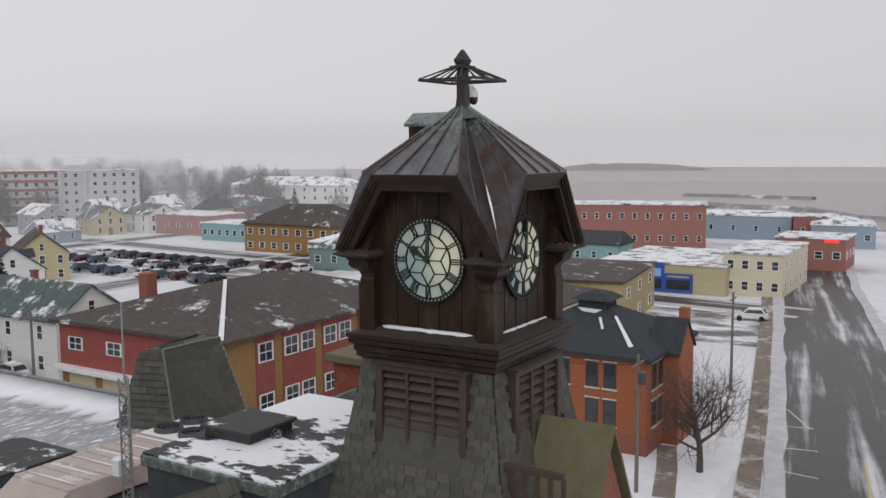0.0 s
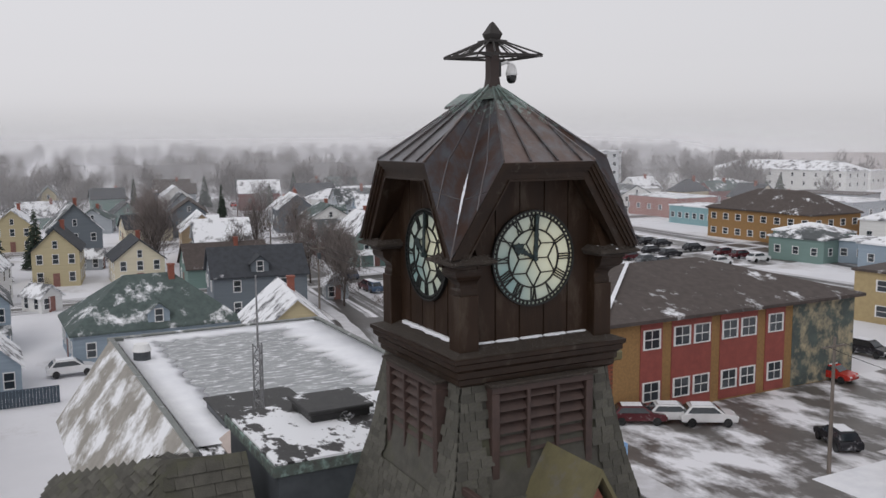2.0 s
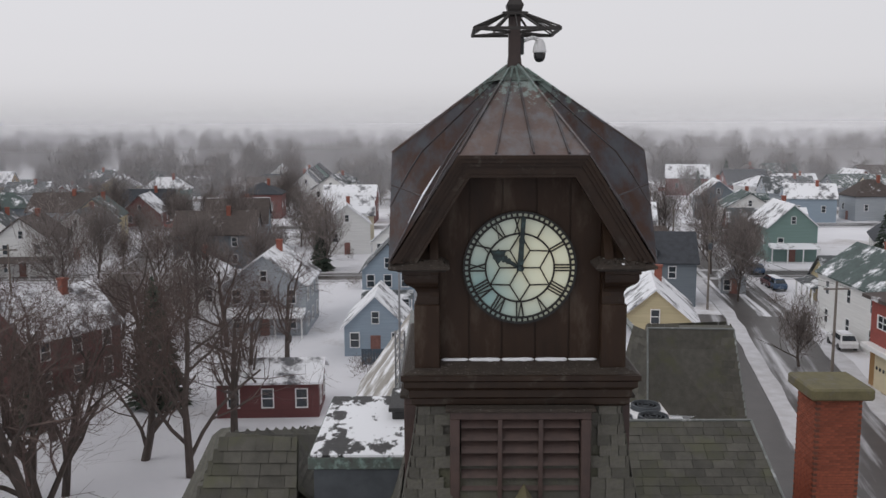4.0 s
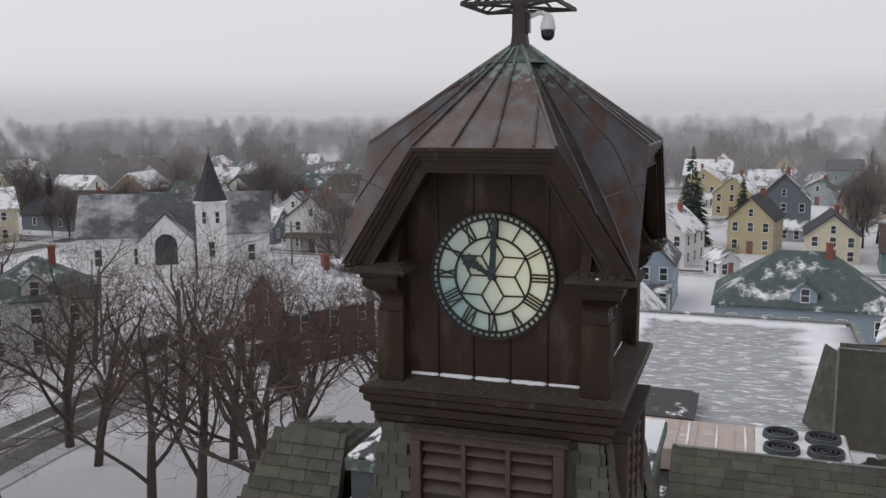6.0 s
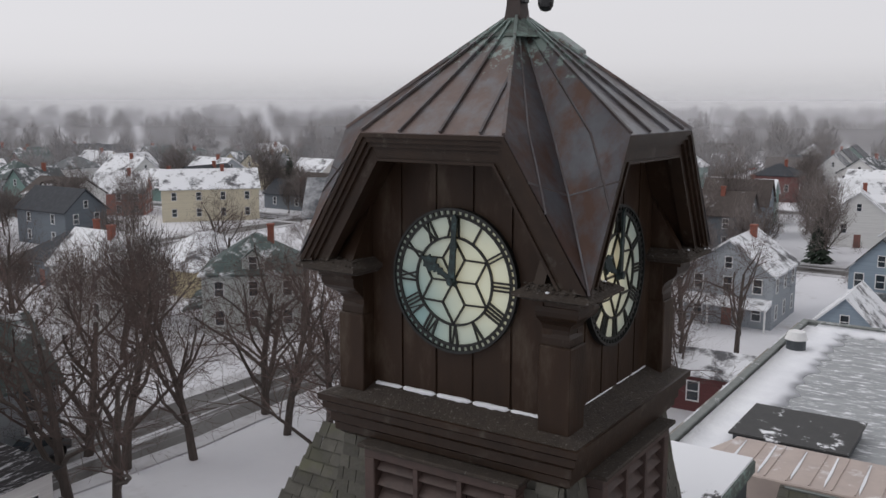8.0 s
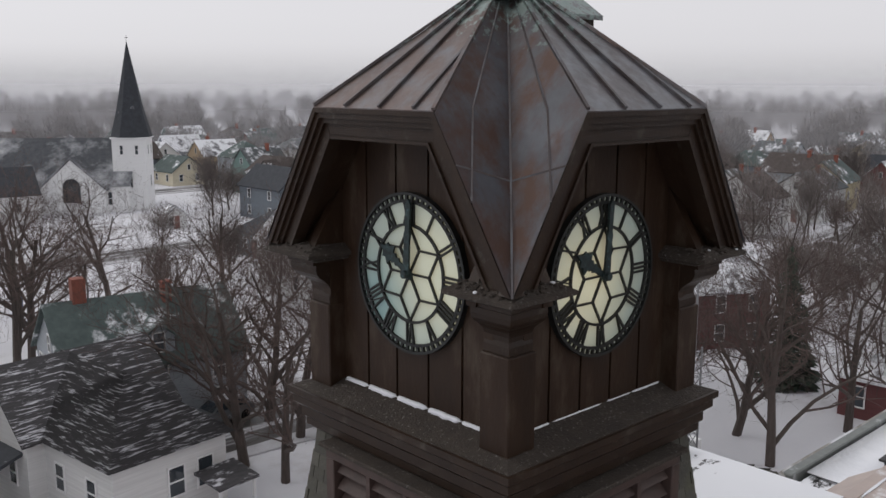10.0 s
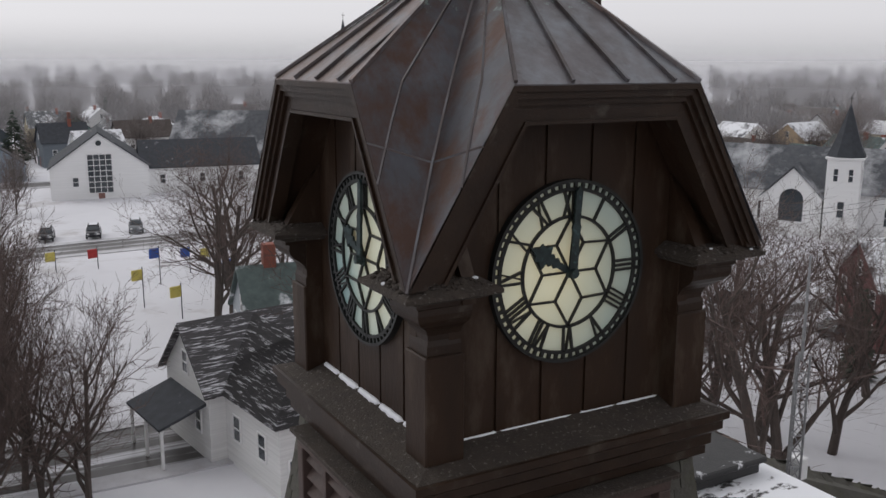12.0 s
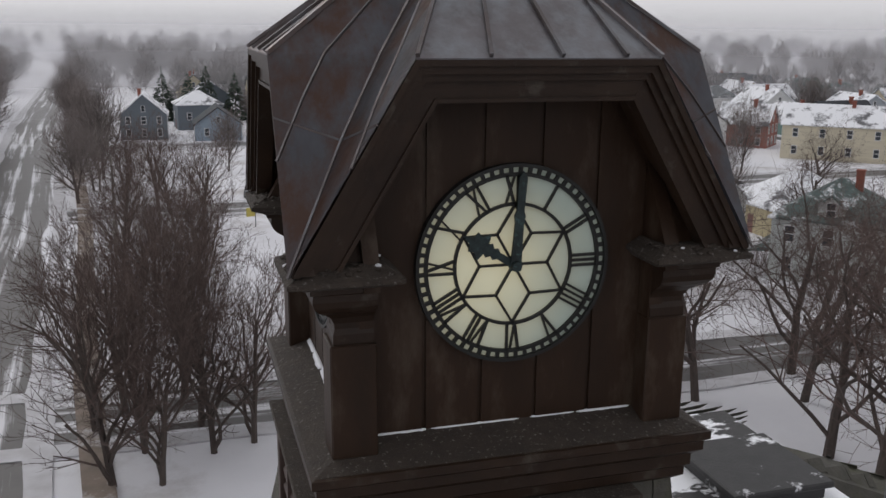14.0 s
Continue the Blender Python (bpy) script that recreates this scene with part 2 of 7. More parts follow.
def add_house(x, y, rot, w, d, h, rh, wall, roof, label, hip=False, chim=True, dormer=False, porch=False, rows=2, wins=3, eave=0.35, z0=0.0):
    """A house with its gable ends on the local y axis: walls, roof, windows with panes, chimney, porch."""
    hs = empty("house", label, "house", pose(x, y, z0, 0, 0, rot), "houses of the town")
    bm = B()
    if hip:
        box(bm, (-w / 2, -d / 2, 0), (w / 2, d / 2, h))
    else:
        solid(bm, [(-w / 2, -d / 2, 0), (w / 2, -d / 2, 0), (w / 2, -d / 2, h), (0, -d / 2, h + rh), (-w / 2, -d / 2, h)], (0, d, 0))
    part("wall", fix(bm), wall, hs)
    bm = B()
    e, t = eave, 0.18
    if hip:
        r = max(0.0, d / 2 - w / 2)
        for dz, s in ((0, 1), ):
            a = [(-w / 2 - e, -d / 2 - e, h), (w / 2 + e, -d / 2 - e, h), (w / 2 + e, d / 2 + e, h), (-w / 2 - e, d / 2 + e, h)]
            lo = [bm.verts.new(Vector(p) - Vector((0, 0, 0.02))) for p in a]
            up = [bm.verts.new(Vector(p) + Vector((0, 0, t))) for p in a]
            p1, p2 = bm.verts.new((0, -r, h + rh)), bm.verts.new((0, r + 0.01, h + rh))
            bm.faces.new(lo[::-1])
            for i in range(4):
                bm.faces.new((lo[i], lo[(i + 1) % 4], up[(i + 1) % 4], up[i]))
            bm.faces.new((up[0], up[1], p1))
            bm.faces.new((up[1], up[2], p2, p1))
            bm.faces.new((up[2], up[3], p2))
            bm.faces.new((up[3], up[0], p1, p2))
    else:
        k = rh / (w / 2)
        for s in (-1, 1):
            solid(bm, [(0, -d / 2 - e, h + rh + 0.02), (s * (w / 2 + e), -d / 2 - e, h - k * e + 0.02), (s * (w / 2 + e), -d / 2 - e, h - k * e + t + 0.02), (0, -d / 2 - e, h + rh + t + 0.06)], (0, d + 2 * e, 0))
    part("roof", fix(bm), roof, hs)
    win = window_mesh()
    far = math.hypot(x, y) > 145
    step = h / rows
    for rw in range(rows):
        zc = step * rw + step * 0.55
        for sgn, length, off, rz in ((-1, w, d / 2, 0), (1, w, d / 2, 180), (-1, d, w / 2, 270), (1, d, w / 2, 90)):
            n = wins if length > 6 else 2
            if not seen_side(x, y, rot + rz):
                continue
            for i in range(n):
                u = (i + 0.5) / n * length - length / 2
                if rw == 0 and rz == 0 and i == n // 2:
                    continue
                m = pose(0, 0, 0, 0, 0, rz) @ pose(u, -off, zc)
                place_window(win, hs, m, far=far)
    if not hip and rh > 1.8:
        for rz in (0, 180):
            if not seen_side(x, y, rot + rz):
                continue
            place_window(win, hs, pose(0, 0, 0, 0, 0, rz) @ pose(0, -d / 2, h + rh * 0.3), 0.8, far=far)
    bm = B()
    box(bm, (-0.5, -d / 2 - 0.06, 0), (0.5, -d / 2 + 0.02, 2.1))
    part("door", bm, "doorpaint", hs)
    if chim:
        bm = B()
        box(bm, (0.3, d * 0.12, h + rh * 0.5), (0.95, d * 0.12 + 0.65, h + rh + 1.0), bevel=0.03)
        box(bm, (0.24, d * 0.12 - 0.06, h + rh + 0.82), (1.01, d * 0.12 + 0.71, h + rh + 0.98))
        part("chimney", bm, "brickdark", hs, "red brick chimney")
    if dormer:
        bm = B()
        dz = h + rh * 0.12
        solid(bm, [(w / 2 - 0.3, -1.1, dz), (w / 2 - 0.3, 1.1, dz), (w / 2 - 0.3, 1.1, dz + 1.1), (w / 2 - 0.3, 0, dz + 2.0), (w / 2 - 0.3, -1.1, dz + 1.1)], (-w * 0.28, 0, 0))
        part("dormer", fix(bm), wall, hs)
        bm = B()
        for s in (-1, 1):
            solid(bm, [(w / 2, 0, dz + 2.02), (w / 2, s * 1.35, dz + 0.9), (w / 2, s * 1.35, dz + 1.05), (w / 2, 0, dz + 2.2)], (-w * 0.34, 0, 0))
        part("dormer_roof", fix(bm), roof, hs)
        place_window(win, hs, pose(w / 2 - 0.3, 0, dz + 0.75, 0, 0, 90), 0.9)
    if porch:
        bm = B()
        solid(bm, [(-w / 2, -d / 2, 2.6), (-w / 2, -d / 2 - 2.0, 2.3), (-w / 2, -d / 2 - 2.0, 2.45), (-w / 2, -d / 2, 3.1)], (w, 0, 0))
        part("porch_roof", fix(bm), roof, hs)
        for i in range(4):
            bm = B()
            u = -w / 2 + 0.2 + i * (w - 0.4) / 3
            box(bm, (u - 0.08, -d / 2 - 1.9, 0), (u + 0.08, -d / 2 - 1.74, 2.35))
            part("porch_post", bm, "white", hs)
    return hs


WIN = []


def window_grid(name, glazed):
    """A sash window as one piece: frame and meeting rail; glazed: with its two panes set in."""
    w, h = 0.5, 0.8
    xs, zs = (-w, -w + 0.09, w - 0.09, w), (-h, -h + 0.1, -0.035, 0.035, h - 0.09, h)
    bm = B()
    at = {}

    def v(x, y, z):
        if (x, y, z) not in at:
            at[x, y, z] = bm.verts.new((x, y, z))
        return at[x, y, z]

    def quad(*p):
        return bm.faces.new([v(*q) for q in p])

    for i in range(3):
        for j in range(5):
            x0, x1, z0, z1 = xs[i], xs[i + 1], zs[j], zs[j + 1]
            if i == 1 and j in (1, 3):
                y = -0.02 if glazed else 0.04
                for (a0, c0), (a1, c1) in (((x0, z0), (x1, z0)), ((x1, z0), (x1, z1)), ((x1, z1), (x0, z1)), ((x0, z1), (x0, z0))):
                    quad((a0, -0.08, c0), (a1, -0.08, c1), (a1, y, c1), (a0, y, c0))
                if glazed:
                    quad((x0, y, z0), (x1, y, z0), (x1, y, z1), (x0, y, z1)).material_index = 1
            else:
                quad((x0, -0.08, z0), (x1, -0.08, z0), (x1, -0.08, z1), (x0, -0.08, z1))
    for j in range(5):
        for x in (-w, w):
            quad((x, -0.08, zs[j]), (x, -0.08, zs[j + 1]), (x, 0.04, zs[j + 1]), (x, 0.04, zs[j]))
    for i in range(3):
        for z in (-h, h):
            quad((xs[i], -0.08, z), (xs[i + 1], -0.08, z), (xs[i + 1], 0.04, z), (xs[i], 0.04, z))
    me = bpy.data.meshes.new(name)
    fix(bm).to_mesh(me)
    bm.free()
    me.materials.append(M["white"])
    me.materials.append(M["glass"])
    return me


def window_mesh():
    if not WIN:
        bm = B()
        box(bm, (-0.45, -0.03, -0.75), (0.45, 0.03, 0.75))
        mp = bpy.data.meshes.new("pane")
        bm.to_mesh(mp)
        bm.free()
        mp.materials.append(M["glass"])
        WIN.extend((window_grid("window_frame", False), mp, window_grid("window", True)))
    return WIN


def place_window(win, parent, m, s=1.0, sx=None, far=False):
    f = new("window", win[2] if far else win[0])
    f.parent = parent
    f.matrix_basis = m @ Matrix.Diagonal((sx or s, 1, s, 1))
    if not far:
        g = new("pane", win[1])
        g.parent = f
    return f


def roofmat(name, a, snow_cut=0.55):
    return mat(name, a, tuple(c * 0.7 for c in a), 0.85, scale=1.5, bump=0.25, bump_scale=12, third=SNOW, third_scale=0.35, third_cut=snow_cut, third_soft=0.05)


M["doorpaint"] = mat("door_paint", (0.25, 0.12, 0.10), None, 0.6)
M["brickdark"] = mat("chimney_brick", (0.30, 0.10, 0.07), (0.20, 0.075, 0.055), 0.85, scale=9, bump=0.3)
M["roofgrey"] = roofmat("roof_grey", (0.10, 0.11, 0.115), 0.56)
M["roofgreen"] = roofmat("roof_green", (0.09, 0.12, 0.115), 0.58)
M["roofbrown"] = roofmat("roof_brown", (0.085, 0.068, 0.062), 0.635)
M["roofdark"] = roofmat("roof_dark", (0.05, 0.055, 0.065), 0.68)
M["roofsnow"] = roofmat("roof_snow", (0.14, 0.14, 0.15), 0.44)
for nm, c in dict(wwhite=(0.72, 0.72, 0.71), wgrey=(0.36, 0.39, 0.42), wblue=(0.29, 0.36, 0.43), wyellow=(0.50, 0.43, 0.27), wcream=(0.66, 0.60, 0.46),
                  wslate=(0.15, 0.175, 0.20), wgreen=(0.18, 0.27, 0.25), wred=(0.20, 0.085, 0.08), wtan=(0.45, 0.34, 0.22), wpale=(0.56, 0.59, 0.57), wmaroon=(0.14, 0.05, 0.05)).items():
    M[nm] = mat("siding_" + nm[1:], c, tuple(v * 0.85 for v in c), 0.75, scale=1.2, bump=0.25, bump_scale=3, stretch=(0.2, 0.2, 6))


# ---- the clock tower ----
tower = empty("clock_tower", "brown-painted wooden clock tower with aged copper roof and shingled base", "clock tower")
UTS = (0.925, 0.882)
DT, ZT, CT, ZL = 1.77, 1.605, 1.80, 0.14
APEX = (0, 0, 2.955)


def tpart(name, bm, material, k, label="", parent=None, smooth=False):
    for v in bm.verts:
        v.co = side(k) @ v.co
    return part(name, bm, material, parent or tower, label, smooth)


def seam(bm, a, b, w=0.028):
    a, b = Vector(a), Vector(b)
    d = (b - a).normalized()
    q = d.to_track_quat("Z", "X").to_matrix().to_4x4()
    L = (b - a).length
    box(bm, (-w / 2, -w / 2, 0), (w / 2, w / 2, L), Matrix.Translation(a) @ q)


def tri_point(a, b, c, s, t):
    """From the point at s on a-b towards c by t."""
    p = Vector(a).lerp(Vector(b), s)
    return p.lerp(Vector(c), t)


def dial_glass(k, u, z, reach):
    """Milky green glass with a warm backlight glow painted in, fading from (u, z)."""
    m = mat("milky_glass", (0.47, 0.53, 0.45), (0.32, 0.42, 0.40), 0.3, scale=1.2, contrast=0.9, detail=3)
    n, l = m.node_tree.nodes, m.node_tree.links
    p = n["Principled BSDF"]
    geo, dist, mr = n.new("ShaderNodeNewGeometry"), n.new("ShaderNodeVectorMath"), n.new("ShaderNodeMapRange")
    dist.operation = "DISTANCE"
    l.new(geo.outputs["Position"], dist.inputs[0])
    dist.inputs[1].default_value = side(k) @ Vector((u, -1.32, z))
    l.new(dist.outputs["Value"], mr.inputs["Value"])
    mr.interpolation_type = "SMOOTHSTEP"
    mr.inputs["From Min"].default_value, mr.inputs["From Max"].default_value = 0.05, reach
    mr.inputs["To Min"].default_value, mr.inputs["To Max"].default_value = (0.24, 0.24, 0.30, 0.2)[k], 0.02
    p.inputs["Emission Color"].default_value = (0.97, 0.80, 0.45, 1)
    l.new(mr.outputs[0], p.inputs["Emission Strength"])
    # teal tint strongest at one low spot of the pane, fading outwards
    mx, rp, ns = n.new("ShaderNodeMixRGB"), n.new("ShaderNodeMapRange"), n.new("ShaderNodeVectorMath")
    src = p.inputs["Base Color"].links[0].from_socket
    ns.operation = "DISTANCE"
    l.new(geo.outputs["Position"], ns.inputs[0])
    ns.inputs[1].default_value = side(k) @ Vector((-u * 1.2 - 0.08, -1.32, -0.38))
    l.new(ns.outputs["Value"], rp.inputs["Value"])
    rp.inputs["From Min"].default_value, rp.inputs["From Max"].default_value = 0.15, 0.7
    rp.inputs["To Min"].default_value, rp.inputs["To Max"].default_value = (0.9, 0.9, 0.12, 0.3)[k], 0.0
    l.new(rp.outputs[0], mx.inputs[0])
    l.new(src, mx.inputs[1])
    mx.inputs[2].default_value = (0.19, 0.34, 0.35, 1)
    l.new(mx.outputs[0], p.inputs["Base Color"])
    return m


DIAL_GLOWS = ((0.38, 0.12, 0.75), (0.40, 0.05, 1.0), (-0.22, -0.05, 0.95), (0.2, 0.0, 0.8))
NUMERALS = ("I", "II", "III", "IIII", "V", "VI", "VII", "VIII", "IX", "X", "XI", "XII")


def flat_bar(bm, p, q, w, y0, y1):
    """A bar in the dial's plane from p to q (x, z)."""
    p, q = Vector(p), Vector(q)
    n = Vector((-(q - p).y, (q - p).x)).normalized() * w / 2
    solid(bm, [(p.x + n.x, y0, p.y + n.y), (q.x + n.x, y0, q.y + n.y), (q.x - n.x, y0, q.y - n.y), (p.x - n.x, y0, p.y - n.y)], (0, y1 - y0, 0))


def ring(bm, r0, r1, y0, y1, n=72):
    prof = ((r0, y0), (r1, y0), (r1, y1), (r0, y1))
    rr = []
    for i in range(n):
        a = 2 * math.pi * i / n
        rr.append([(r * math.sin(a), y, r * math.cos(a)) for r, y in prof])
    vs = [[bm.verts.new(p) for p in r] for r in rr]
    for i in range(n):
        a, b = vs[i], vs[(i + 1) % n]
        for j in range(4):
            bm.faces.new((a[j], a[(j + 1) % 4], b[(j + 1) % 4], b[j]))


def add_dial(k):
    bm = B()
    bmesh.ops.create_cone(bm, cap_ends=True, segments=72, radius1=0.782, radius2=0.782, depth=0.05, matrix=Matrix.Translation((0, -1.295, 0)) @ Matrix.Rotation(radians(90), 4, "X"))
    pane = tpart("dial", bm, dial_glass(k, *DIAL_GLOWS[k]), k, "lit milky glass clock dial with Roman numerals")
    pane.matrix_basis = Matrix.Identity(4)
    y0, y1 = -1.345, -1.315
    for r0, r1, dy in ((0.778, 0.806, 0.015), (0.705, 0.735, 0.0), (0.475, 0.50, 0.0)):
        bm = B()
        ring(bm, r0, r1, y0 - dy, y1 if dy == 0 else -1.28)
        tpart("dial_ring", fix(bm), "dialiron", k, "", pane)
    bm = B()
    for i in range(60):
        a = 2 * math.pi * (i + 0.5) / 60
        s, c = math.sin(a), math.cos(a)
        flat_bar(bm, (0.73 * s, 0.73 * c), (0.778 * s, 0.778 * c), 0.030, y0, y1)
    tpart("minute_track", fix(bm), "dialiron", k, "", pane)["kind"] = "stuff"
    for i in range(6):
        bm = B()
        a, e, f = [radians(30 * (2 * i + o)) for o in (1, 0, 2)]
        p = Vector((0.285 * math.sin(a), 0.285 * math.cos(a)))
        flat_bar(bm, (0, 0), p, 0.018, y0, y1)
        for g in (e, f):
            flat_bar(bm, p, (0.48 * math.sin(g), 0.48 * math.cos(g)), 0.018, y0, y1)
        tpart("glazing_bar", fix(bm), "dialiron", k, "", pane)
    for i, num in enumerate(NUMERALS):
        bm = B()
        a = radians(30 * (i + 1))
        rad, tan = Vector((math.sin(a), math.cos(a))), Vector((math.cos(a), -math.sin(a)))
        widths = [0.042 if ch == "I" else 0.085 for ch in num]
        u = -sum(widths) / 2
        for ch, wd in zip(num, widths):
            lo, hi = 0.49, 0.715
            um = u + wd / 2
            at = lambda r, q: rad * r + tan * q
            if ch == "I":
                flat_bar(bm, at(lo, um), at(hi, um), 0.020, y0, y1)
            elif ch == "V":
                flat_bar(bm, at(lo, um), at(hi, um - 0.036), 0.022, y0, y1)
                flat_bar(bm, at(lo, um), at(hi, um + 0.036), 0.014, y0 - 0.002, y1)
            else:
                flat_bar(bm, at(lo, um + 0.034), at(hi, um - 0.034), 0.022, y0, y1)
                flat_bar(bm, at(lo, um - 0.034), at(hi, um + 0.034), 0.014, y0 - 0.002, y1)
            u += wd
        tpart("numeral", fix(bm), "dialiron", k, "", pane)
    # hands: two o'clock thick tapered blades with an ornate hour tip
    a = radians(3.5)
    s, c = math.sin(a), math.cos(a)
    bm = B()
    rot = lambda x, z: (x * c + z * s, y0 - 0.05, -x * s + z * c)
    solid(bm, [rot(x, z) for x, z in ((-0.045, -0.04), (0.045, -0.04), (0.035, 0.34), (0.045, 0.40), (0.03, 0.44), (0.034, 0.70), (0.0, 0.75), (-0.034, 0.70), (-0.03, 0.44), (-0.045, 0.40), (-0.035, 0.34))], (0, 0.025, 0))
    tpart("minute_hand", fix(bm), "hand", k, "patinated iron minute hand", pane)
    a = radians(-59)
    s2, c2 = math.sin(a), math.cos(a)
    bm = B()
    rot2 = lambda x, z: (x * c2 + z * s2, y0 - 0.02, -x * s2 + z * c2)
    half = [(0.035, -0.06), (0.028, 0.16), (0.05, 0.19), (0.03, 0.22), (0.06, 0.25), (0.04, 0.28), (0.115, 0.30), (0.065, 0.36), (0.085, 0.40), (0.03, 0.42), (0.0, 0.50)]
    solid(bm, [rot2(x, z) for x, z in half] + [rot2(-x, z) for x, z in half[-2::-1]], (0, 0.02, 0))
    tpart("hour_hand", fix(bm), "hand", k, "patinated iron hour hand with leaf tip", pane)
    bm = B()
    bmesh.ops.create_cone(bm, cap_ends=True, segments=12, radius1=0.05, radius2=0.04, depth=0.08, matrix=Matrix.Translation((0, y0 - 0.04, 0)) @ Matrix.Rotation(radians(90), 4, "X"))
    tpart("hub", bm, "hand", k, "", pane)


for k in range(4):
    UT = UTS[k % 2]
    # wall behind the gable
    bm = B()
    solid(bm, [(-1.46, -1.27, -1.45), (1.46, -1.27, -1.45), (1.46, -1.27, -0.05), (1.68, -1.27, -0.05), (1.68, -1.27, 0.12), (0.88, -1.27, 1.46), (-0.88, -1.27, 1.46), (-1.68, -1.27, 0.12), (-1.68, -1.27, -0.05), (-1.46, -1.27, -0.05)], (0, 0.12, 0))
    tpart("wall", fix(bm), "brown", k)
    # boards, each a plank standing on the ledge
    edges = [-1.16, -0.72, -0.25, 0.23, 0.71, 1.16]
    for a, b in zip(edges, edges[1:]):
        top = lambda u: 1.38 if abs(u) < 0.82 else 1.38 - (abs(u) - 0.82) * 1.95
        bm = B()
        solid(bm, [(a + 0.016, -1.292, -1.42), (b - 0.016, -1.292, -1.42), (b - 0.016, -1.292, top(b)), (a + 0.016, -1.292, top(a))], (0, 0.02, 0))
        tpart("board", fix(bm), "brown", k)
    add_dial(k)
    # gable front: crown board and inner board, both sides and the top
    for nm, o0, o1, d0, d1 in (("crown_board", 0.0, 0.045, 1.82, 1.64), ("crown_board", 0.045, 0.10, 1.795, 1.64), ("gable_board", 0.10, 0.15, 1.76, 1.62), ("gable_board", 0.15, 0.27, 1.725, 1.60), ("gable_bead", 0.27, 0.30, 1.75, 1.60)):
        rk = Vector((CT - UT, ZL - ZT)).normalized()
        nin = Vector((rk.y, -rk.x))
        slope = rk.x / -rk.y
        def off(o):
            # outline moved inwards by o: top corner and foot
            zt = ZT - o
            n = o / abs(rk.y)
            ut = UT + (ZT - zt) * slope - n
            uf = CT - n
            return ut, zt, uf
        u0, z0, f0 = off(o0)
        u1, z1, f1 = off(o1)
        for s in (-1, 1):
            bm = B()
            solid(bm, [(s * u0, -d0, z0), (s * f0, -d0, ZL), (s * f1, -d0, ZL), (s * u1, -d0, z1)], (0, d0 - d1, 0))
            tpart(nm, fix(bm), "trim", k)
        bm = B()
        solid(bm, [(-u0, -d0 + 0.002, z0), (u0, -d0 + 0.002, z0), (u1, -d0 + 0.002, z1), (-u1, -d0 + 0.002, z1)], (0, d0 - d1 - 0.004, 0))
        tpart(nm, fix(bm), "trim", k)
    u1, z1, f1 = off(0.22)
    # soffit boards from the gable front back to the wall
    bm = B()
    for s in (-1, 1):
        solid(bm, [(s * u1, -1.71, z1), (s * (f1 + 0.02), -1.71, ZL - 0.02), (s * (f1 + 0.05), -1.71, ZL - 0.02), (s * (u1 + 0.03), -1.71, z1 + 0.03)], (0, 0.50, 0))
    solid(bm, [(-u1, -1.71, z1), (u1, -1.71, z1), (u1, -1.71, z1 + 0.03), (-u1, -1.71, z1 + 0.03)], (0, 0.50, 0))
    tpart("soffit", fix(bm), "brown", k)
    # roof: hip over the gable and the two valley sides
    bm = B()
    e = 0.05
    hipa, hipb = (-UT, -DT - e, ZT + 0.01), (UT, -DT - e, ZT + 0.01)
    solid(bm, [hipa, hipb, (0, 0, APEX[2])], (0, 0.01, -0.04))
    hip = tpart("roof_panel", fix(bm), "copper" if k == 1 else "coppergrey", k, "aged copper roof panel with standing seams")
    for i, u in enumerate((-0.99, -0.42, 0.16, 0.70)):
        bm = B()
        a = Vector((u * UT, -DT - e, ZT + 0.03))
        b = Vector((u * UT * 0.10, -DT * 0.10, ZT + 0.03 + 0.90 * (APEX[2] - ZT)))
        if i == 3:
            b = a.lerp(Vector((UT * 0.55, -DT * 0.55, ZT + 0.03 + 0.45 * (APEX[2] - ZT))), 1.0)
        seam(bm, a, b)
        tpart("seam", bm, "copperdark", k, "", hip)
    bm = B()
    seam(bm, (UT, -DT - e, ZT + 0.02), (0.05, -0.1, APEX[2] - 0.05), 0.035)
    tpart("hip_seam", bm, "copper", k, "", hip)
    # valley between this gable and the next
    v1, v2, tip = Vector((0.98, -0.98, 1.62)), Vector((1.36, -1.36, 1.02)), Vector((CT + 0.03, -CT - 0.03, ZL + 0.0))
    for s in (0, 1):
        t0 = Vector((UT, -DT - e, ZT + 0.012)) if s == 0 else Vector((DT + e, -UTS[(k + 1) % 2], ZT + 0.012))
        bm = B()
        ap, A, V1, V2, TP = [bm.verts.new(p) for p in ((0, 0, APEX[2] + 0.002), t0, v1, v2, tip)]
        bm.faces.new((ap, V1, A))
        bm.faces.new((A, V1, V2))
        bm.faces.new((A, V2, TP))
        bmesh.ops.solidify(bm, geom=bm.faces[:], thickness=0.02)
        vp = tpart("valley_panel", fix(bm), "copperblue", k, "purple-brown copper valley panel")
        bm = B()
        m1, m2, m3 = t0.lerp(v1, 0.5), t0.lerp(v2, 0.5), t0.lerp(tip, 0.5)
        for p_, q_ in ((Vector(APEX).lerp(m1, 0.22), m1), (m1, m2), (m2, m3)):
            seam(bm, p_ + Vector((0, 0, 0.004)), q_ + Vector((0, 0, 0.004)), 0.018)
        seam(bm, v2, t0.lerp(tip, 0.30), 0.016)
        tpart("seam", bm, "copperdark", k, "", vp)
    bm = B()
    for a, b in ((Vector(APEX), v1), (v1, v2), (v2, tip)):
        seam(bm, a + Vector((0, 0, 0.005)), b + Vector((0, 0, 0.005)), 0.02)
    tpart("valley_flashing", bm, "copperdark", k)
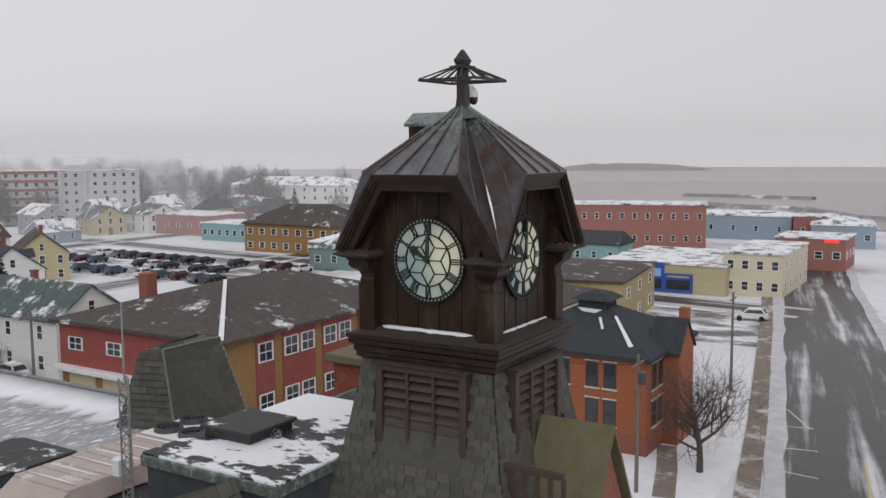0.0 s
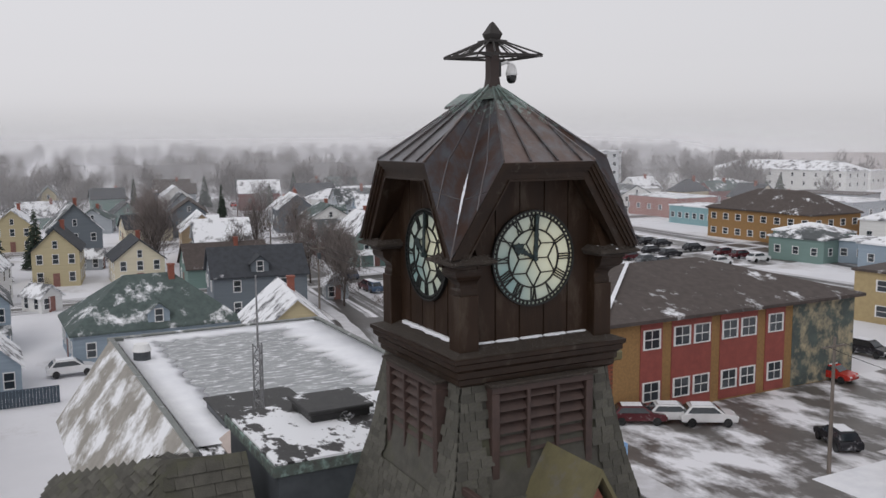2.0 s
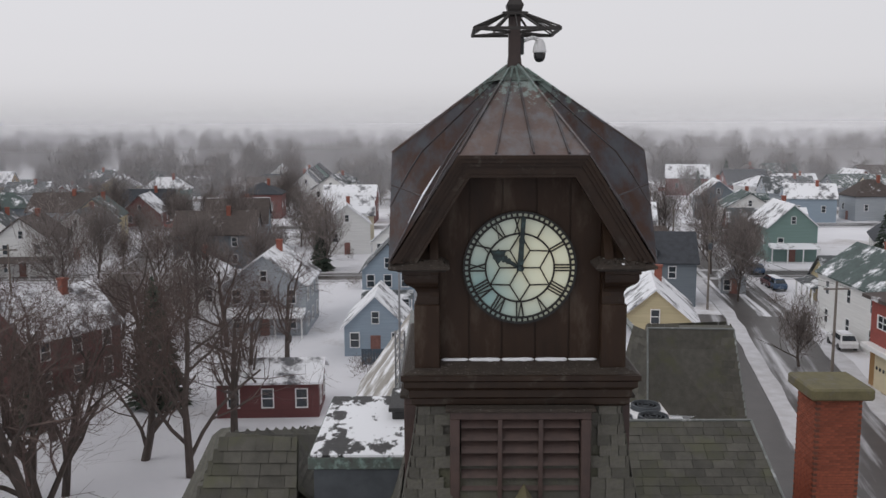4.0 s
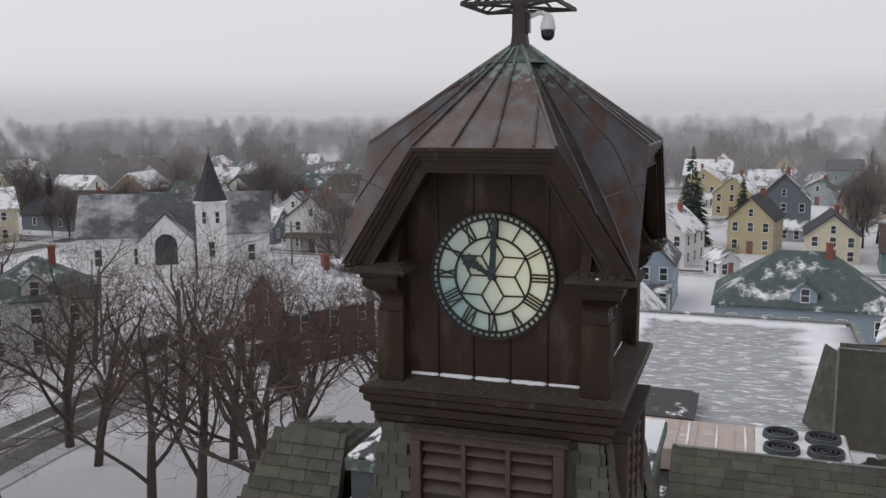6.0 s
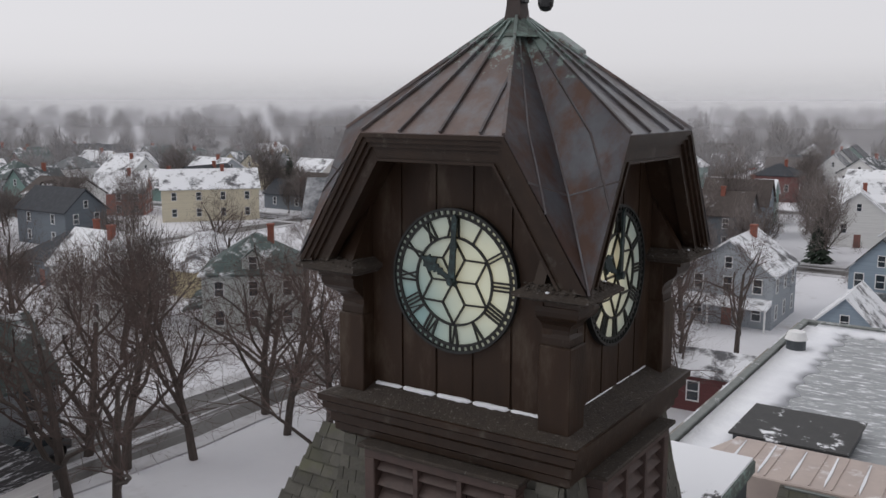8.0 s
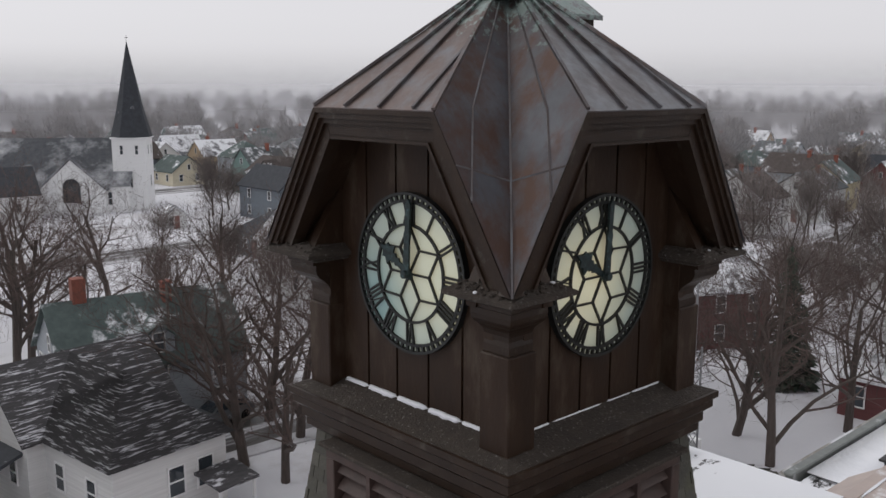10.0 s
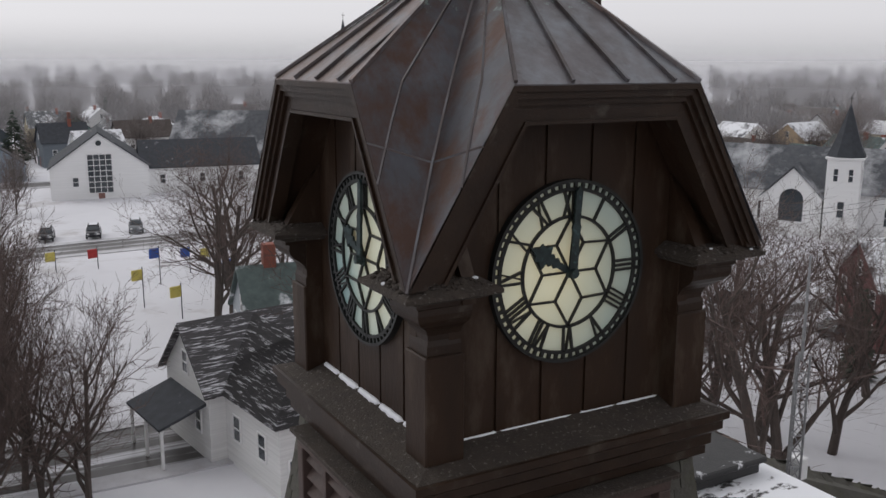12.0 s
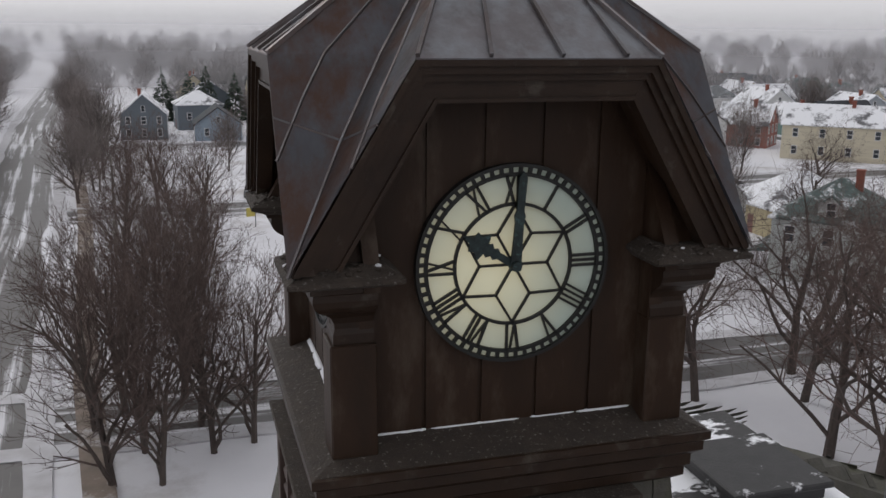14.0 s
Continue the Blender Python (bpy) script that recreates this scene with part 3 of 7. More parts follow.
    if k == 0:
        bm = B()
        rings = []
        for i in range(15):
            p = v1.lerp(v2, 0.35 + i / 14) if i < 10 else v2.lerp(tip, (i - 9) / 12)
            w = 0.022 * math.sin(math.pi * (i + 0.3) / 15) * (0.8 + 0.5 * noise.noise((i * 0.9, 2, 0))) + 0.003
            q = Vector((0.7071, 0.7071, 0)) * w
            o = Vector((0.012, -0.012, 0.02))
            rings.append([p + o - q, p + o + Vector((0, 0, 0.008)), p + o + q, p + o - Vector((0, 0, 0.01))])
        loft(bm, rings)
        for v in bm.verts:
            v.co = side(k) @ v.co
        tagged(part("snow_streak", fix(bm), "snow"), "thin streak of snow lying in the copper valley", "snow", kind="stuff")
    # corner: pilaster, bracket, cap
    bm = B()
    box(bm, (1.14, -1.50, -1.42), (1.50, -1.14, -0.50), bevel=0.012)
    tpart("pilaster", bm, "brown", k)
    bm = B()
    prof = [(1.455, -0.52), (1.47, -0.51), (1.47, -0.42), (1.455, -0.375), (1.46, -0.33), (1.485, -0.28), (1.535, -0.235), (1.59, -0.20), (1.625, -0.16), (1.64, -0.11), (1.635, -0.06), (1.66, -0.045), (1.66, 0.0)]
    loft(bm, [[(1.16, -1.16, z), (h, -1.16, z), (h, -h, z), (1.16, -h, z)] for h, z in prof])
    bm.faces.new([v for v in bm.verts][-4:])
    bm.faces.new([v for v in bm.verts][:4][::-1])
    tpart("bracket", fix(bm), "trim", k, "carved corner bracket")
    bm = B()
    prof = [(1.06, 1.70, 0.0), (1.04, 1.73, 0.02), (1.03, 1.80, 0.04), (1.0, 1.84, 0.055), (1.0, 1.84, 0.09), (1.12, 1.70, 0.16)]
    loft(bm, [[(i, -i, z), (h, -i, z), (h, -h, z), (i, -h, z)] for i, h, z in prof])
    bm.faces.new([v for v in bm.verts][-4:])
    bm.faces.new([v for v in bm.verts][:4][::-1])
    tpart("bracket_cap", fix(bm), "gritty", k, "weathered bracket cap with lichen")

# lichen, grit and snow lying on the bracket caps
grng = random.Random(31)
bm_l, bm_s = B(), B()
for k in range(4):
    for i in range(120):
        u, v = grng.uniform(1.05, 1.80), grng.uniform(1.05, 1.80)
        if min(u, v) < 1.2 and max(u, v) < 1.4:
            continue
        z = 0.085 + 0.075 * min(1, (1.86 - max(u, v)) / 0.15)
        r = grng.uniform(0.012, 0.035)
        t = bm_s if k in (1, 2) and i % 9 == 0 else bm_l
        res = bmesh.ops.create_icosphere(t, subdivisions=1, radius=r, matrix=side(k) @ Matrix.Translation((u, -v, z)) @ Matrix.Diagonal((1, 1, 0.6, 1)))
part("lichen", bm_l, "gritty", tower, "grey lichen on the bracket caps")["kind"] = "stuff"
tagged(part("snow_crumb", bm_s, "snow"), "crumbs of snow on the tower's bracket caps", "snow", kind="stuff")

# cornice round the tower
bm = B()
sq = lambda h, z: [(-h, -h, 21 + z), (h, -h, 21 + z), (h, h, 21 + z), (-h, h, 21 + z)]
loft(bm, [sq(1.28, -1.34), sq(1.66, -1.47), sq(1.66, -1.475)])
part("cornice_top", fix(bm), "gritty", tower, "weathered cornice ledge with lichen")
bm = B()
loft(bm, [sq(1.66, -1.475), sq(1.69, -1.48), sq(1.69, -1.55), sq(1.65, -1.58), sq(1.65, -1.66), sq(1.58, -1.72), sq(1.58, -1.82), sq(1.545, -1.85), sq(1.545, -1.93), sq(1.47, -1.99), sq(1.40, -1.99)])
part("cornice", fix(bm), "trim", tower, "stepped wooden cornice")

# battered base below the cornice
BASE = [(1.45, -1.97), (1.55, -2.7), (1.72, -3.6), (1.98, -4.6), (2.45, -5.8), (2.75, -6.6), (2.8, -21.0)]


def base_half(z):
    for (h0, z0), (h1, z1) in zip(BASE, BASE[1:]):
        if z1 <= z <= z0:
            return h0 + (h1 - h0) * (z0 - z) / (z0 - z1)
    return BASE[0][0]


bm = B()
loft(bm, [sq(h - 0.03, z) for h, z in BASE])
part("base_wall", fix(bm), "shingles", tower, "grey wood-shingled base")

for k in range(4):
    d = 1.66
    bm = B()
    for lo, hi in (((-1.0, -2.12), (1.0, -2.0)), ((-1.0, -3.75), (1.0, -3.62)), ((-1.0, -3.62), (-0.86, -2.12)), ((0.86, -3.62), (1.0, -2.12))):
        box(bm, (lo[0], -d - 0.02, lo[1]), (hi[0], -1.40, hi[1]), bevel=0.01)
    for u in (-0.29, 0.29):
        box(bm, (u - 0.03, -d - 0.005, -3.62), (u + 0.03, -d + 0.10, -2.12))
    lv = tpart("louver_frame", bm, "louver", k, "weathered brown louver frame")
    for a, b, dd in ((-2.0, -1.95, 0.08), (-3.82, -3.75, 0.06)):
        bm = B()
        box(bm, (-1.06, -d - dd, a), (1.06, -1.40, b), bevel=0.01)
        tpart("louver_ledge", bm, "gritty", k, "", lv)
    # near-black plate behind the slats, painting the dark of the inside
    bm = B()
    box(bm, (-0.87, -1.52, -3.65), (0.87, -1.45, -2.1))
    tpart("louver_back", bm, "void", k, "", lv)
    for c in range(3):
        u0 = -0.86 + c * 0.58
        for r in range(8):
            z = -3.55 + r * 0.185
            bm = B()
            solid(bm, [(u0 + 0.02, -d + 0.015, z), (u0 + 0.54, -d + 0.015, z), (u0 + 0.54, -d + 0.12, z + 0.12), (u0 + 0.02, -d + 0.12, z + 0.12)], (0, 0.012, 0.018))
            tpart("slat", fix(bm), "louver", k, "", lv)

# flashing round the foot of the finial, green with age
bm = B()
ap = [bm.verts.new((x, y, 23.655)) for x, y in ((-0.215, -0.42), (0.215, -0.42), (0.42, -0.215), (0.42, 0.215), (0.215, 0.42), (-0.215, 0.42), (-0.42, 0.215), (-0.42, -0.215))]
for i, v in enumerate(ap):
    v.co.z += 0.03 * noise.noise((i * 1.7, 0, 0))
tp = bm.verts.new((0, 0, 23.965))
for i in range(8):
    bm.faces.new((ap[i], ap[(i + 1) % 8], tp))
part("apex_flashing", fix(bm), "verdigris", tower, "green patinated copper flashing at the apex")

# gabled dormer with brick end and the railing beside it, on the east side
bm = B()
for s_ in (-1, 1):
    solid(bm, [(1.7, 0.05, 17.95), (1.7, 0.05 + s_ * 1.2, 15.85), (1.7, 0.05 + s_ * 1.2, 15.75), (1.7, 0.05, 17.83)], (1.5, 0, 0))
part("dormer_roof", fix(bm), "mossy", tower, "mossy shingled dormer roof")
bm = B()
solid(bm, [(3.05, -1.0, 14.0), (3.05, 1.1, 14.0), (3.05, 1.1, 15.85), (3.05, 0.05, 17.65), (3.05, -1.0, 15.85)], (-1.4, 0, 0))
part("dormer_wall", fix(bm), "brickdark", tower, "red brick dormer wall")
for nm, lo, hi in (("top_rail", (1.75, -1.62, 17.36), (2.9, -1.52, 17.48)), ("bottom_rail", (1.75, -1.61, 16.70), (2.9, -1.53, 16.78))):
    bm = B()
    box(bm, lo, hi, bevel=0.01)
    part(nm, bm, "louver", tower)
for i in range(5):
    bm = B()
    box(bm, (1.85 + 0.25 * i, -1.60, 16.7), (1.93 + 0.25 * i, -1.54, 17.38))
    part("baluster", bm, "louver", tower)

# snow lying along the ledges
bm = B()
for k, spans in ((0, ((-1.10, 0.95, 0.038),)), (1, ((-1.12, -0.73, 0.024), (-0.722, -0.26, 0.03), (-0.252, 0.22, 0.028), (0.228, 0.70, 0.03), (0.708, 1.12, 0.02))),
                 (2, ((-1.12, -0.70, 0.009), (-0.66, 0.1, 0.006), (0.2, 0.6, 0.005), (0.62, 1.12, 0.009)))):
    for a, b, h in spans:
        n = 14
        rings = []
        for i in range(n + 1):
            t = i / n
            u = a + (b - a) * t
            f = min(1.0, 14 * t, 14 * (1 - t)) ** 0.5 * h * (0.85 + 0.3 * noise.noise((u * 6, k, 0))) + 0.002
            w = f * (3.0 if k == 0 else 2.0) * (0.8 + 0.4 * noise.noise((u * 11, 3 + k, 0)))
            top_ = lambda y: -1.34 - 0.342 * (y - 1.28)
            rings.append([side(k) @ Vector(p) for p in ((u, -1.285, top_(1.285) - 0.01), (u, -1.285, top_(1.285) + f), (u, -1.292 - w * 0.6, top_(1.292 + w * 0.6) + f * 0.8), (u, -1.296 - w, top_(1.296 + w) - 0.006))])
        loft(bm, rings, closed=True)
tagged(part("snow", fix(bm), "snow", None, "", True), "thin strip of snow lying along the tower ledge", "snow", kind="stuff")

# small gabled hatch on the roof's back slope
bm = B()
solid(bm, [(-1.1, -0.27, 23.0), (-1.1, 0.27, 23.0), (-1.1, 0.27, 23.56), (-1.1, 0.0, 23.74), (-1.1, -0.27, 23.56)], (0.75, 0, 0))
rh = part("roof_hatch", fix(bm), "brown", tower, "small gabled hatch on the copper roof")
bm = B()
for s in (-1, 1):
    solid(bm, [(-1.17, 0, 23.75), (-1.17, s * 0.34, 23.52), (-1.17, s * 0.34, 23.57), (-1.17, 0, 23.80)], (0.85, 0, 0))
part("hatch_roof", fix(bm), "copperdark", rh)

# finial: post, cap and spreading frame
fin = empty("roof_finial", "dark iron post with a spreading umbrella frame on the tower top", "finial", pose(0, 0, 23.835))
bm = B()
loft(bm, [[(-h, -h, z), (h, -h, z), (h, h, z), (-h, h, z)] for h, z in ((0.11, 0.02), (0.10, 0.12), (0.09, 0.2), (0.085, 0.95))])
part("post", fix(bm), "post", fin, "brown painted post")
bm = B()
loft(bm, [[(-h, -h, z), (h, -h, z), (h, h, z), (-h, h, z)] for h, z in ((0.10, 0.78), (0.19, 0.80), (0.19, 0.84), (0.10, 0.86), (0.13, 0.95), (0.03, 1.14), (0.01, 1.16))])
part("cap", fix(bm), "iron", fin)
bm = B()
sq4 = [(-0.62, -0.62), (0.62, -0.62), (0.62, 0.62), (-0.62, 0.62)]
ZF = 0.56
for i in range(4):
    a, b = sq4[i], sq4[(i + 1) % 4]
    box(bm, (0, -0.022, -0.022), ((Vector(b) - Vector(a)).length, 0.022, 0.022), pose(a[0], a[1], ZF, 0, 0, math.degrees(math.atan2(b[1] - a[1], b[0] - a[0]))))
part("rim", bm, "iron", fin)
for i in range(4):
    a, b = Vector(sq4[i]), Vector(sq4[(i + 1) % 4])
    bm = B()
    bar(bm, (0, 0, ZF), (*a, ZF), 0.02)
    part("arm", bm, "iron", fin)
    for t, r in ((0.0, 0.015), (0.25, 0.018), (0.5, 0.010), (0.75, 0.018)):
        p = a.lerp(b, t)
        q = Vector(p) * 0.24
        bm = B()
        bar(bm, (q.x, q.y, 0.82), (p.x, p.y, ZF + 0.02), r)
        part("strut", bm, "iron", fin)

cam_thing = empty("security_camera", "white dome security camera with dark lens on the finial post", "security camera", pose(0.02, 0.0, 23.835))
bm = B()
box(bm, (-0.06, 0.085, 0.22), (0.06, 0.14, 0.48), bevel=0.01)
part("mount_plate", bm, "black", cam_thing)
bm = B()
bar(bm, (0, 0.12, 0.42), (0, 0.28, 0.48), 0.03)
bar(bm, (0, 0.28, 0.48), (0, 0.37, 0.44), 0.03)
part("mount_arm", bm, "white", cam_thing, "", True)
bm = B()
loft(bm, [[(r * math.cos(a), 0.38 + r * math.sin(a), z) for a in [2 * math.pi * i / 20 for i in range(20)]] for r, z in ((0.02, 0.46), (0.05, 0.45), (0.085, 0.38), (0.10, 0.30), (0.105, 0.26), (0.09, 0.25))])
part("housing", fix(bm), "white", cam_thing, "", True)
bm = B()
loft(bm, [[(r * math.cos(a), 0.38 + r * math.sin(a), z) for a in [2 * math.pi * i / 20 for i in range(20)]] for r, z in ((0.09, 0.27), (0.092, 0.22), (0.085, 0.17), (0.06, 0.125), (0.02, 0.11), (0.001, 0.11))])
part("dome", fix(bm), "black", cam_thing, "dark glossy dome lens", True)


# ---- the hall below the tower ----
hall = empty("town_hall", "large old hall with snowy flat roof and grey shingled slopes", "building", kind="")
M["flatroof"] = mat("flat_roof", (0.36, 0.375, 0.385), (0.23, 0.24, 0.25), 0.6, scale=0.8, contrast=0.8, bump=0.3, bump_scale=8, stretch=(2.6, 0.75, 1), third=SNOW, third_scale=2.0, third_cut=0.575, third_soft=0.05)
M["hallbrick"] = mat("hall_brick", (0.30, 0.10, 0.06), (0.20, 0.075, 0.05), 0.85, scale=8, bump=0.3)
M["tan_metal"] = mat("tan_metal", (0.46, 0.38, 0.34), (0.40, 0.33, 0.30), 0.55, scale=1.5, third=SNOW, third_scale=1.2, third_cut=0.66)
M["greymetal"] = mat("dark_grey_metal", (0.075, 0.085, 0.095), (0.055, 0.062, 0.07), 0.5, 0.2, scale=3)
M["tarroof"] = mat("black_roofing", (0.035, 0.033, 0.033), (0.022, 0.021, 0.021), 0.6, scale=4, bump=0.2, third=SNOW, third_scale=0.5, third_cut=0.485, third_soft=0.012, stretch=(1, 1.7, 1))
M["tarhatch"] = mat("black_hatch", (0.03, 0.029, 0.029), (0.02, 0.02, 0.02), 0.6, scale=4, bump=0.2, third=SNOW, third_scale=1.6, third_cut=0.60, third_soft=0.03, objspace=False)
M["edgemetal"] = mat("grey_green_flashing", (0.21, 0.225, 0.215), (0.14, 0.15, 0.145), 0.6, 0.1, scale=3, contrast=0.8, third=SNOW, third_scale=1.5, third_cut=0.66)
ZR = 13.5
bm = B()
box(bm, (-30.7, -2.8, 0), (-14.6, 7.5, ZR - 0.3))
part("wall", bm, "hallbrick", hall)
bm = B()
box(bm, (-14.6, -2.8, 9.0), (-2.0, 1.7, ZR - 0.3))
box(bm, (-14.6, 1.7, 9.0), (-10.7, 6.5, ZR - 0.3))
part("upper_wall", bm, "shingles", hall, "grey shingled upper wall")
bm = B()
box(bm, (-30.6, -2.6, ZR - 0.3), (-14.6, 7.4, ZR))
part("flat_roof", bm, "flatroof", hall, "grey flat roof streaked with snow")
bm = B()
box(bm, (-14.6, -2.5, ZR - 0.3), (-2.0, 2.6, ZR - 0.004))
box(bm, (-14.6, 2.6, ZR - 0.3), (-10.6, 6.6, ZR - 0.004))
part("flat_roof", bm, "tarroof", hall, "black roofing with patches of snow beside the tower")
for lo, hi in (((-30.9, -2.9), (-30.6, 7.65)), ((-30.6, -2.9), (-12.9, -2.62)), ((-30.6, 7.4), (-17.0, 7.65))):
    bm = B()
    box(bm, (*lo, ZR - 0.3), (*hi, ZR + 0.17), bevel=0.03)
    part("parapet", bm, "edgemetal", hall, "grey-green metal roof edge")
# shingled slopes round the flat roof
SHINGLED = []


def slope(name, pts):
    """A shingled roof face through three or four corners: the first two along the eave."""
    bm = B()
    v = [Vector(p) for p in pts]
    nrm = (v[1] - v[0]).cross(v[-1] - v[0]).normalized()
    if nrm.z < 0:
        nrm = -nrm
    solid(bm, v, -nrm * 0.15)
    o = part(name, fix(bm), "shingles", hall)
    SHINGLED.append((o, v, nrm))
    return o


M["snowslope"] = mat("snowy_pale_slope", (0.36, 0.34, 0.31), (0.24, 0.225, 0.20), 0.9, scale=1.6, contrast=0.9, bump=0.3, bump_scale=14, third=SNOW, third_scale=0.5, third_cut=0.53, third_soft=0.06)
south_slope = slope("slope_south", [(-30.0, -5.4, 10.2), (-11.0, -5.4, 10.2), (-12.9, -2.9, 13.7), (-30.0, -2.9, 13.7)])
south_slope.data.materials[0] = M["snowslope"]
south_slope["label"] = "pale roof slope dusted with snow"
SHINGLED.pop()
slope("south_wing_east", [(-0.2, -7.4, 12.2), (-0.2, -3.7, 12.2), (-2.6, -3.9, 17.1), (-3.2, -5.4, 17.0)])
slope("south_wing_south", [(-9.5, -8.6, 12.2), (-0.2, -7.4, 12.2), (-3.2, -5.4, 17.0), (-8.6, -4.8, 15.2)])
slope("south_wing_west", [(-13.0, -2.9, 13.6), (-9.5, -8.6, 12.2), (-8.6, -4.8, 15.2), (-3.2, -5.4, 17.0)][:3])
slope("south_wing_north", [(-13.0, -2.9, 13.5), (-5.4, -3.5, 14.0), (-3.2, -5.3, 16.95), (-8.6, -4.8, 15.2)])
slope("pavilion_east", [(-14.6, 5.5, 12.9), (-14.0, 8.7, 12.6), (-15.45, 8.45, 16.2), (-15.2, 5.55, 16.3)])
slope("pavilion_south", [(-17.0, 4.7, 12.9), (-14.6, 5.5, 12.9), (-15.2, 5.55, 16.3), (-16.2, 5.75, 16.2)])
slope("pavilion_west", [(-17.8, 9.3, 12.6), (-17.0, 4.7, 12.9), (-16.2, 5.75, 16.2), (-16.3, 8.6, 16.15)])
slope("pavilion_north", [(-14.0, 8.7, 12.6), (-17.8, 9.3, 12.6), (-16.3, 8.6, 16.15), (-15.45, 8.45, 16.2)])
slope("pavilion_top", [(-15.2, 5.55, 16.3), (-15.45, 8.45, 16.2), (-16.3, 8.6, 16.15), (-16.2, 5.75, 16.2)])
SHINGLED.pop()
slope("north_wing_east", [(0.2, 1.6, 10.6), (0.2, 7.25, 10.6), (-7.6, 6.45, 15.7), (-7.6, 1.6, 15.7)])
slope("north_wing_west", [(-11.0, 6.7, 13.45), (-11.0, 1.6, 13.45), (-7.6, 1.6, 15.7), (-7.6, 6.45, 15.7)])
bm = B()
solid(bm, [(-13.8, 6.6, 9.2), (0.1, 7.1, 9.2), (0.1, 7.1, 10.5), (-7.6, 6.35, 15.55), (-11.0, 6.6, 13.4), (-13.8, 6.6, 13.3)], (0, -0.3, 0))
part("gable_wall", fix(bm), "hallbrick", hall, "brick gable wall")
# pale flashing on the open roof edges
for a, b in (((-14.0, 8.7, 12.62), (-15.45, 8.45, 16.22)), ((-14.6, 5.5, 12.95), (-15.2, 5.55, 16.3)), ((-15.2, 5.55, 16.31), (-15.45, 8.45, 16.21)), ((0.2, 7.25, 10.62), (-7.6, 6.45, 15.72)), ((-7.6, 6.45, 15.73), (-7.6, 1.7, 15.73))):
    bm = B()
    bar(bm, a, b, 0.035, sides=5)
    part("flashing", bm, "edgemetal", hall, "pale metal flashing")
for lo, hi in (((-9.0, -7.2, 0), (-1.0, -3.2, 12.4)), ((-13.8, 2.4, 0), (0.1, 7.05, 10.4)), ((-17.7, 5.6, 0), (-14.1, 8.6, 12.7)), ((-29.8, -4.1, 0), (-13.8, 7.6, 10.2)), ((-2.6, -2.6, 0), (3.0, 2.6, 14.2))):
    bm = B()
    box(bm, lo, hi)
    part("lower_wall", bm, "hallbrick", hall, "orange-red brick wall")


box_h = empty("stair_box", "dark metal-clad roof box with snow-patched black top beside the tower", "roof box")
bm = B()
box(bm, (-5.4, -3.5, ZR), (-1.9, 1.55, 16.75))
part("body", bm, "greymetal", box_h)
bm = B()
box(bm, (-5.5, -3.6, 16.75), (-1.85, 1.65, 16.98), bevel=0.02)
part("fascia", bm, "verdigris", box_h, "green copper edge")
bm = B()
box(bm, (-5.46, -3.56, 16.985), (-1.86, 1.61, 17.03))
part("roofing", bm, "tarroof", box_h, "black roofing with patches of snow")
bm = B()
box(bm, (-5.15, -2.17, 17.03), (-3.85, -0.82, 17.20), bevel=0.02)
box(bm, (-5.22, -2.24, 17.20), (-3.78, -0.75, 17.29), bevel=0.02)
part("hatch", bm, "tarhatch", box_h, "black roof hatch dusted with snow")

ac = empty("rooftop_unit", "tan rooftop ventilation unit with four fans and snow streaks", "air conditioner", pose(0.2, -0.85, -0.2))
bm = B()
box(bm, (-14.2, -0.1, ZR + 0.24), (-11.8, 6.6, 14.36), bevel=0.03)
part("casing", bm, "tan_metal", ac)
for i in range(4):
    bm = B()
    cx, cy = -13.55 + (i % 2) * 1.1, 4.9 + (i // 2) * 1.08
    bmesh.ops.create_cone(bm, cap_ends=True, segments=24, radius1=0.40, radius2=0.40, depth=0.05, matrix=Matrix.Translation((cx, cy, 14.40)))
    f = part("fan", bm, "black", ac)
    bm = B()
    rr_ = [[(cx + r * math.cos(2 * math.pi * q / 24), cy + r * math.sin(2 * math.pi * q / 24), z) for r, z in ((0.40, 14.37), (0.47, 14.37), (0.45, 14.52), (0.40, 14.52))] for q in range(25)]
    loft(bm, rr_)
    part("fan_ring", fix(bm), "greymetal", f)
    bm = B()
    for j in range(3):
        rr = 0.12 + 0.12 * j
        for q in range(16):
            a, b = 2 * math.pi * q / 16, 2 * math.pi * (q + 1) / 16
            bar(bm, (cx + rr * math.cos(a), cy + rr * math.sin(a), 14.50), (cx + rr * math.cos(b), cy + rr * math.sin(b), 14.50), 0.012, sides=4)
    part("fan_guard", bm, "greymetal", f)

bm = B()
box(bm, (-14.15, 4.25, 14.362), (-11.85, 6.55, 14.375))
part("fan_deck", bm, "white", ac, "pale deck round the fans")
bm = B()
solid(bm, [(-14.2, -0.1, 14.3), (-14.2, -0.95, 13.75), (-14.2, -0.95, 13.65), (-14.2, -0.1, 13.65)], (2.4, 0, 0))
part("hood", fix(bm), "tan_metal", ac, "sloping intake hood")
for i in range(9):
    bm = B()
    y_ = 0.2 + i * 0.5
    box(bm, (-14.1, y_ - 0.02, 14.36), (-11.9, y_ + 0.02, 14.385))
    part("casing_joint", bm, "tan_metal", ac)
bm = B()
for i in range(6):
    y_ = 0.2 + i * 0.75
    solid(bm, [(-14.0, y_, 14.365), (-12.3, y_ + 0.03, 14.365), (-11.95, y_ + 0.08, 14.365), (-12.8, y_ + 0.09, 14.365), (-14.0, y_ + 0.04, 14.365)], (0, 0, 0.02))
part("snow_streak", fix(bm), "snow", ac, "streaks of snow across the casing")["kind"] = "stuff"

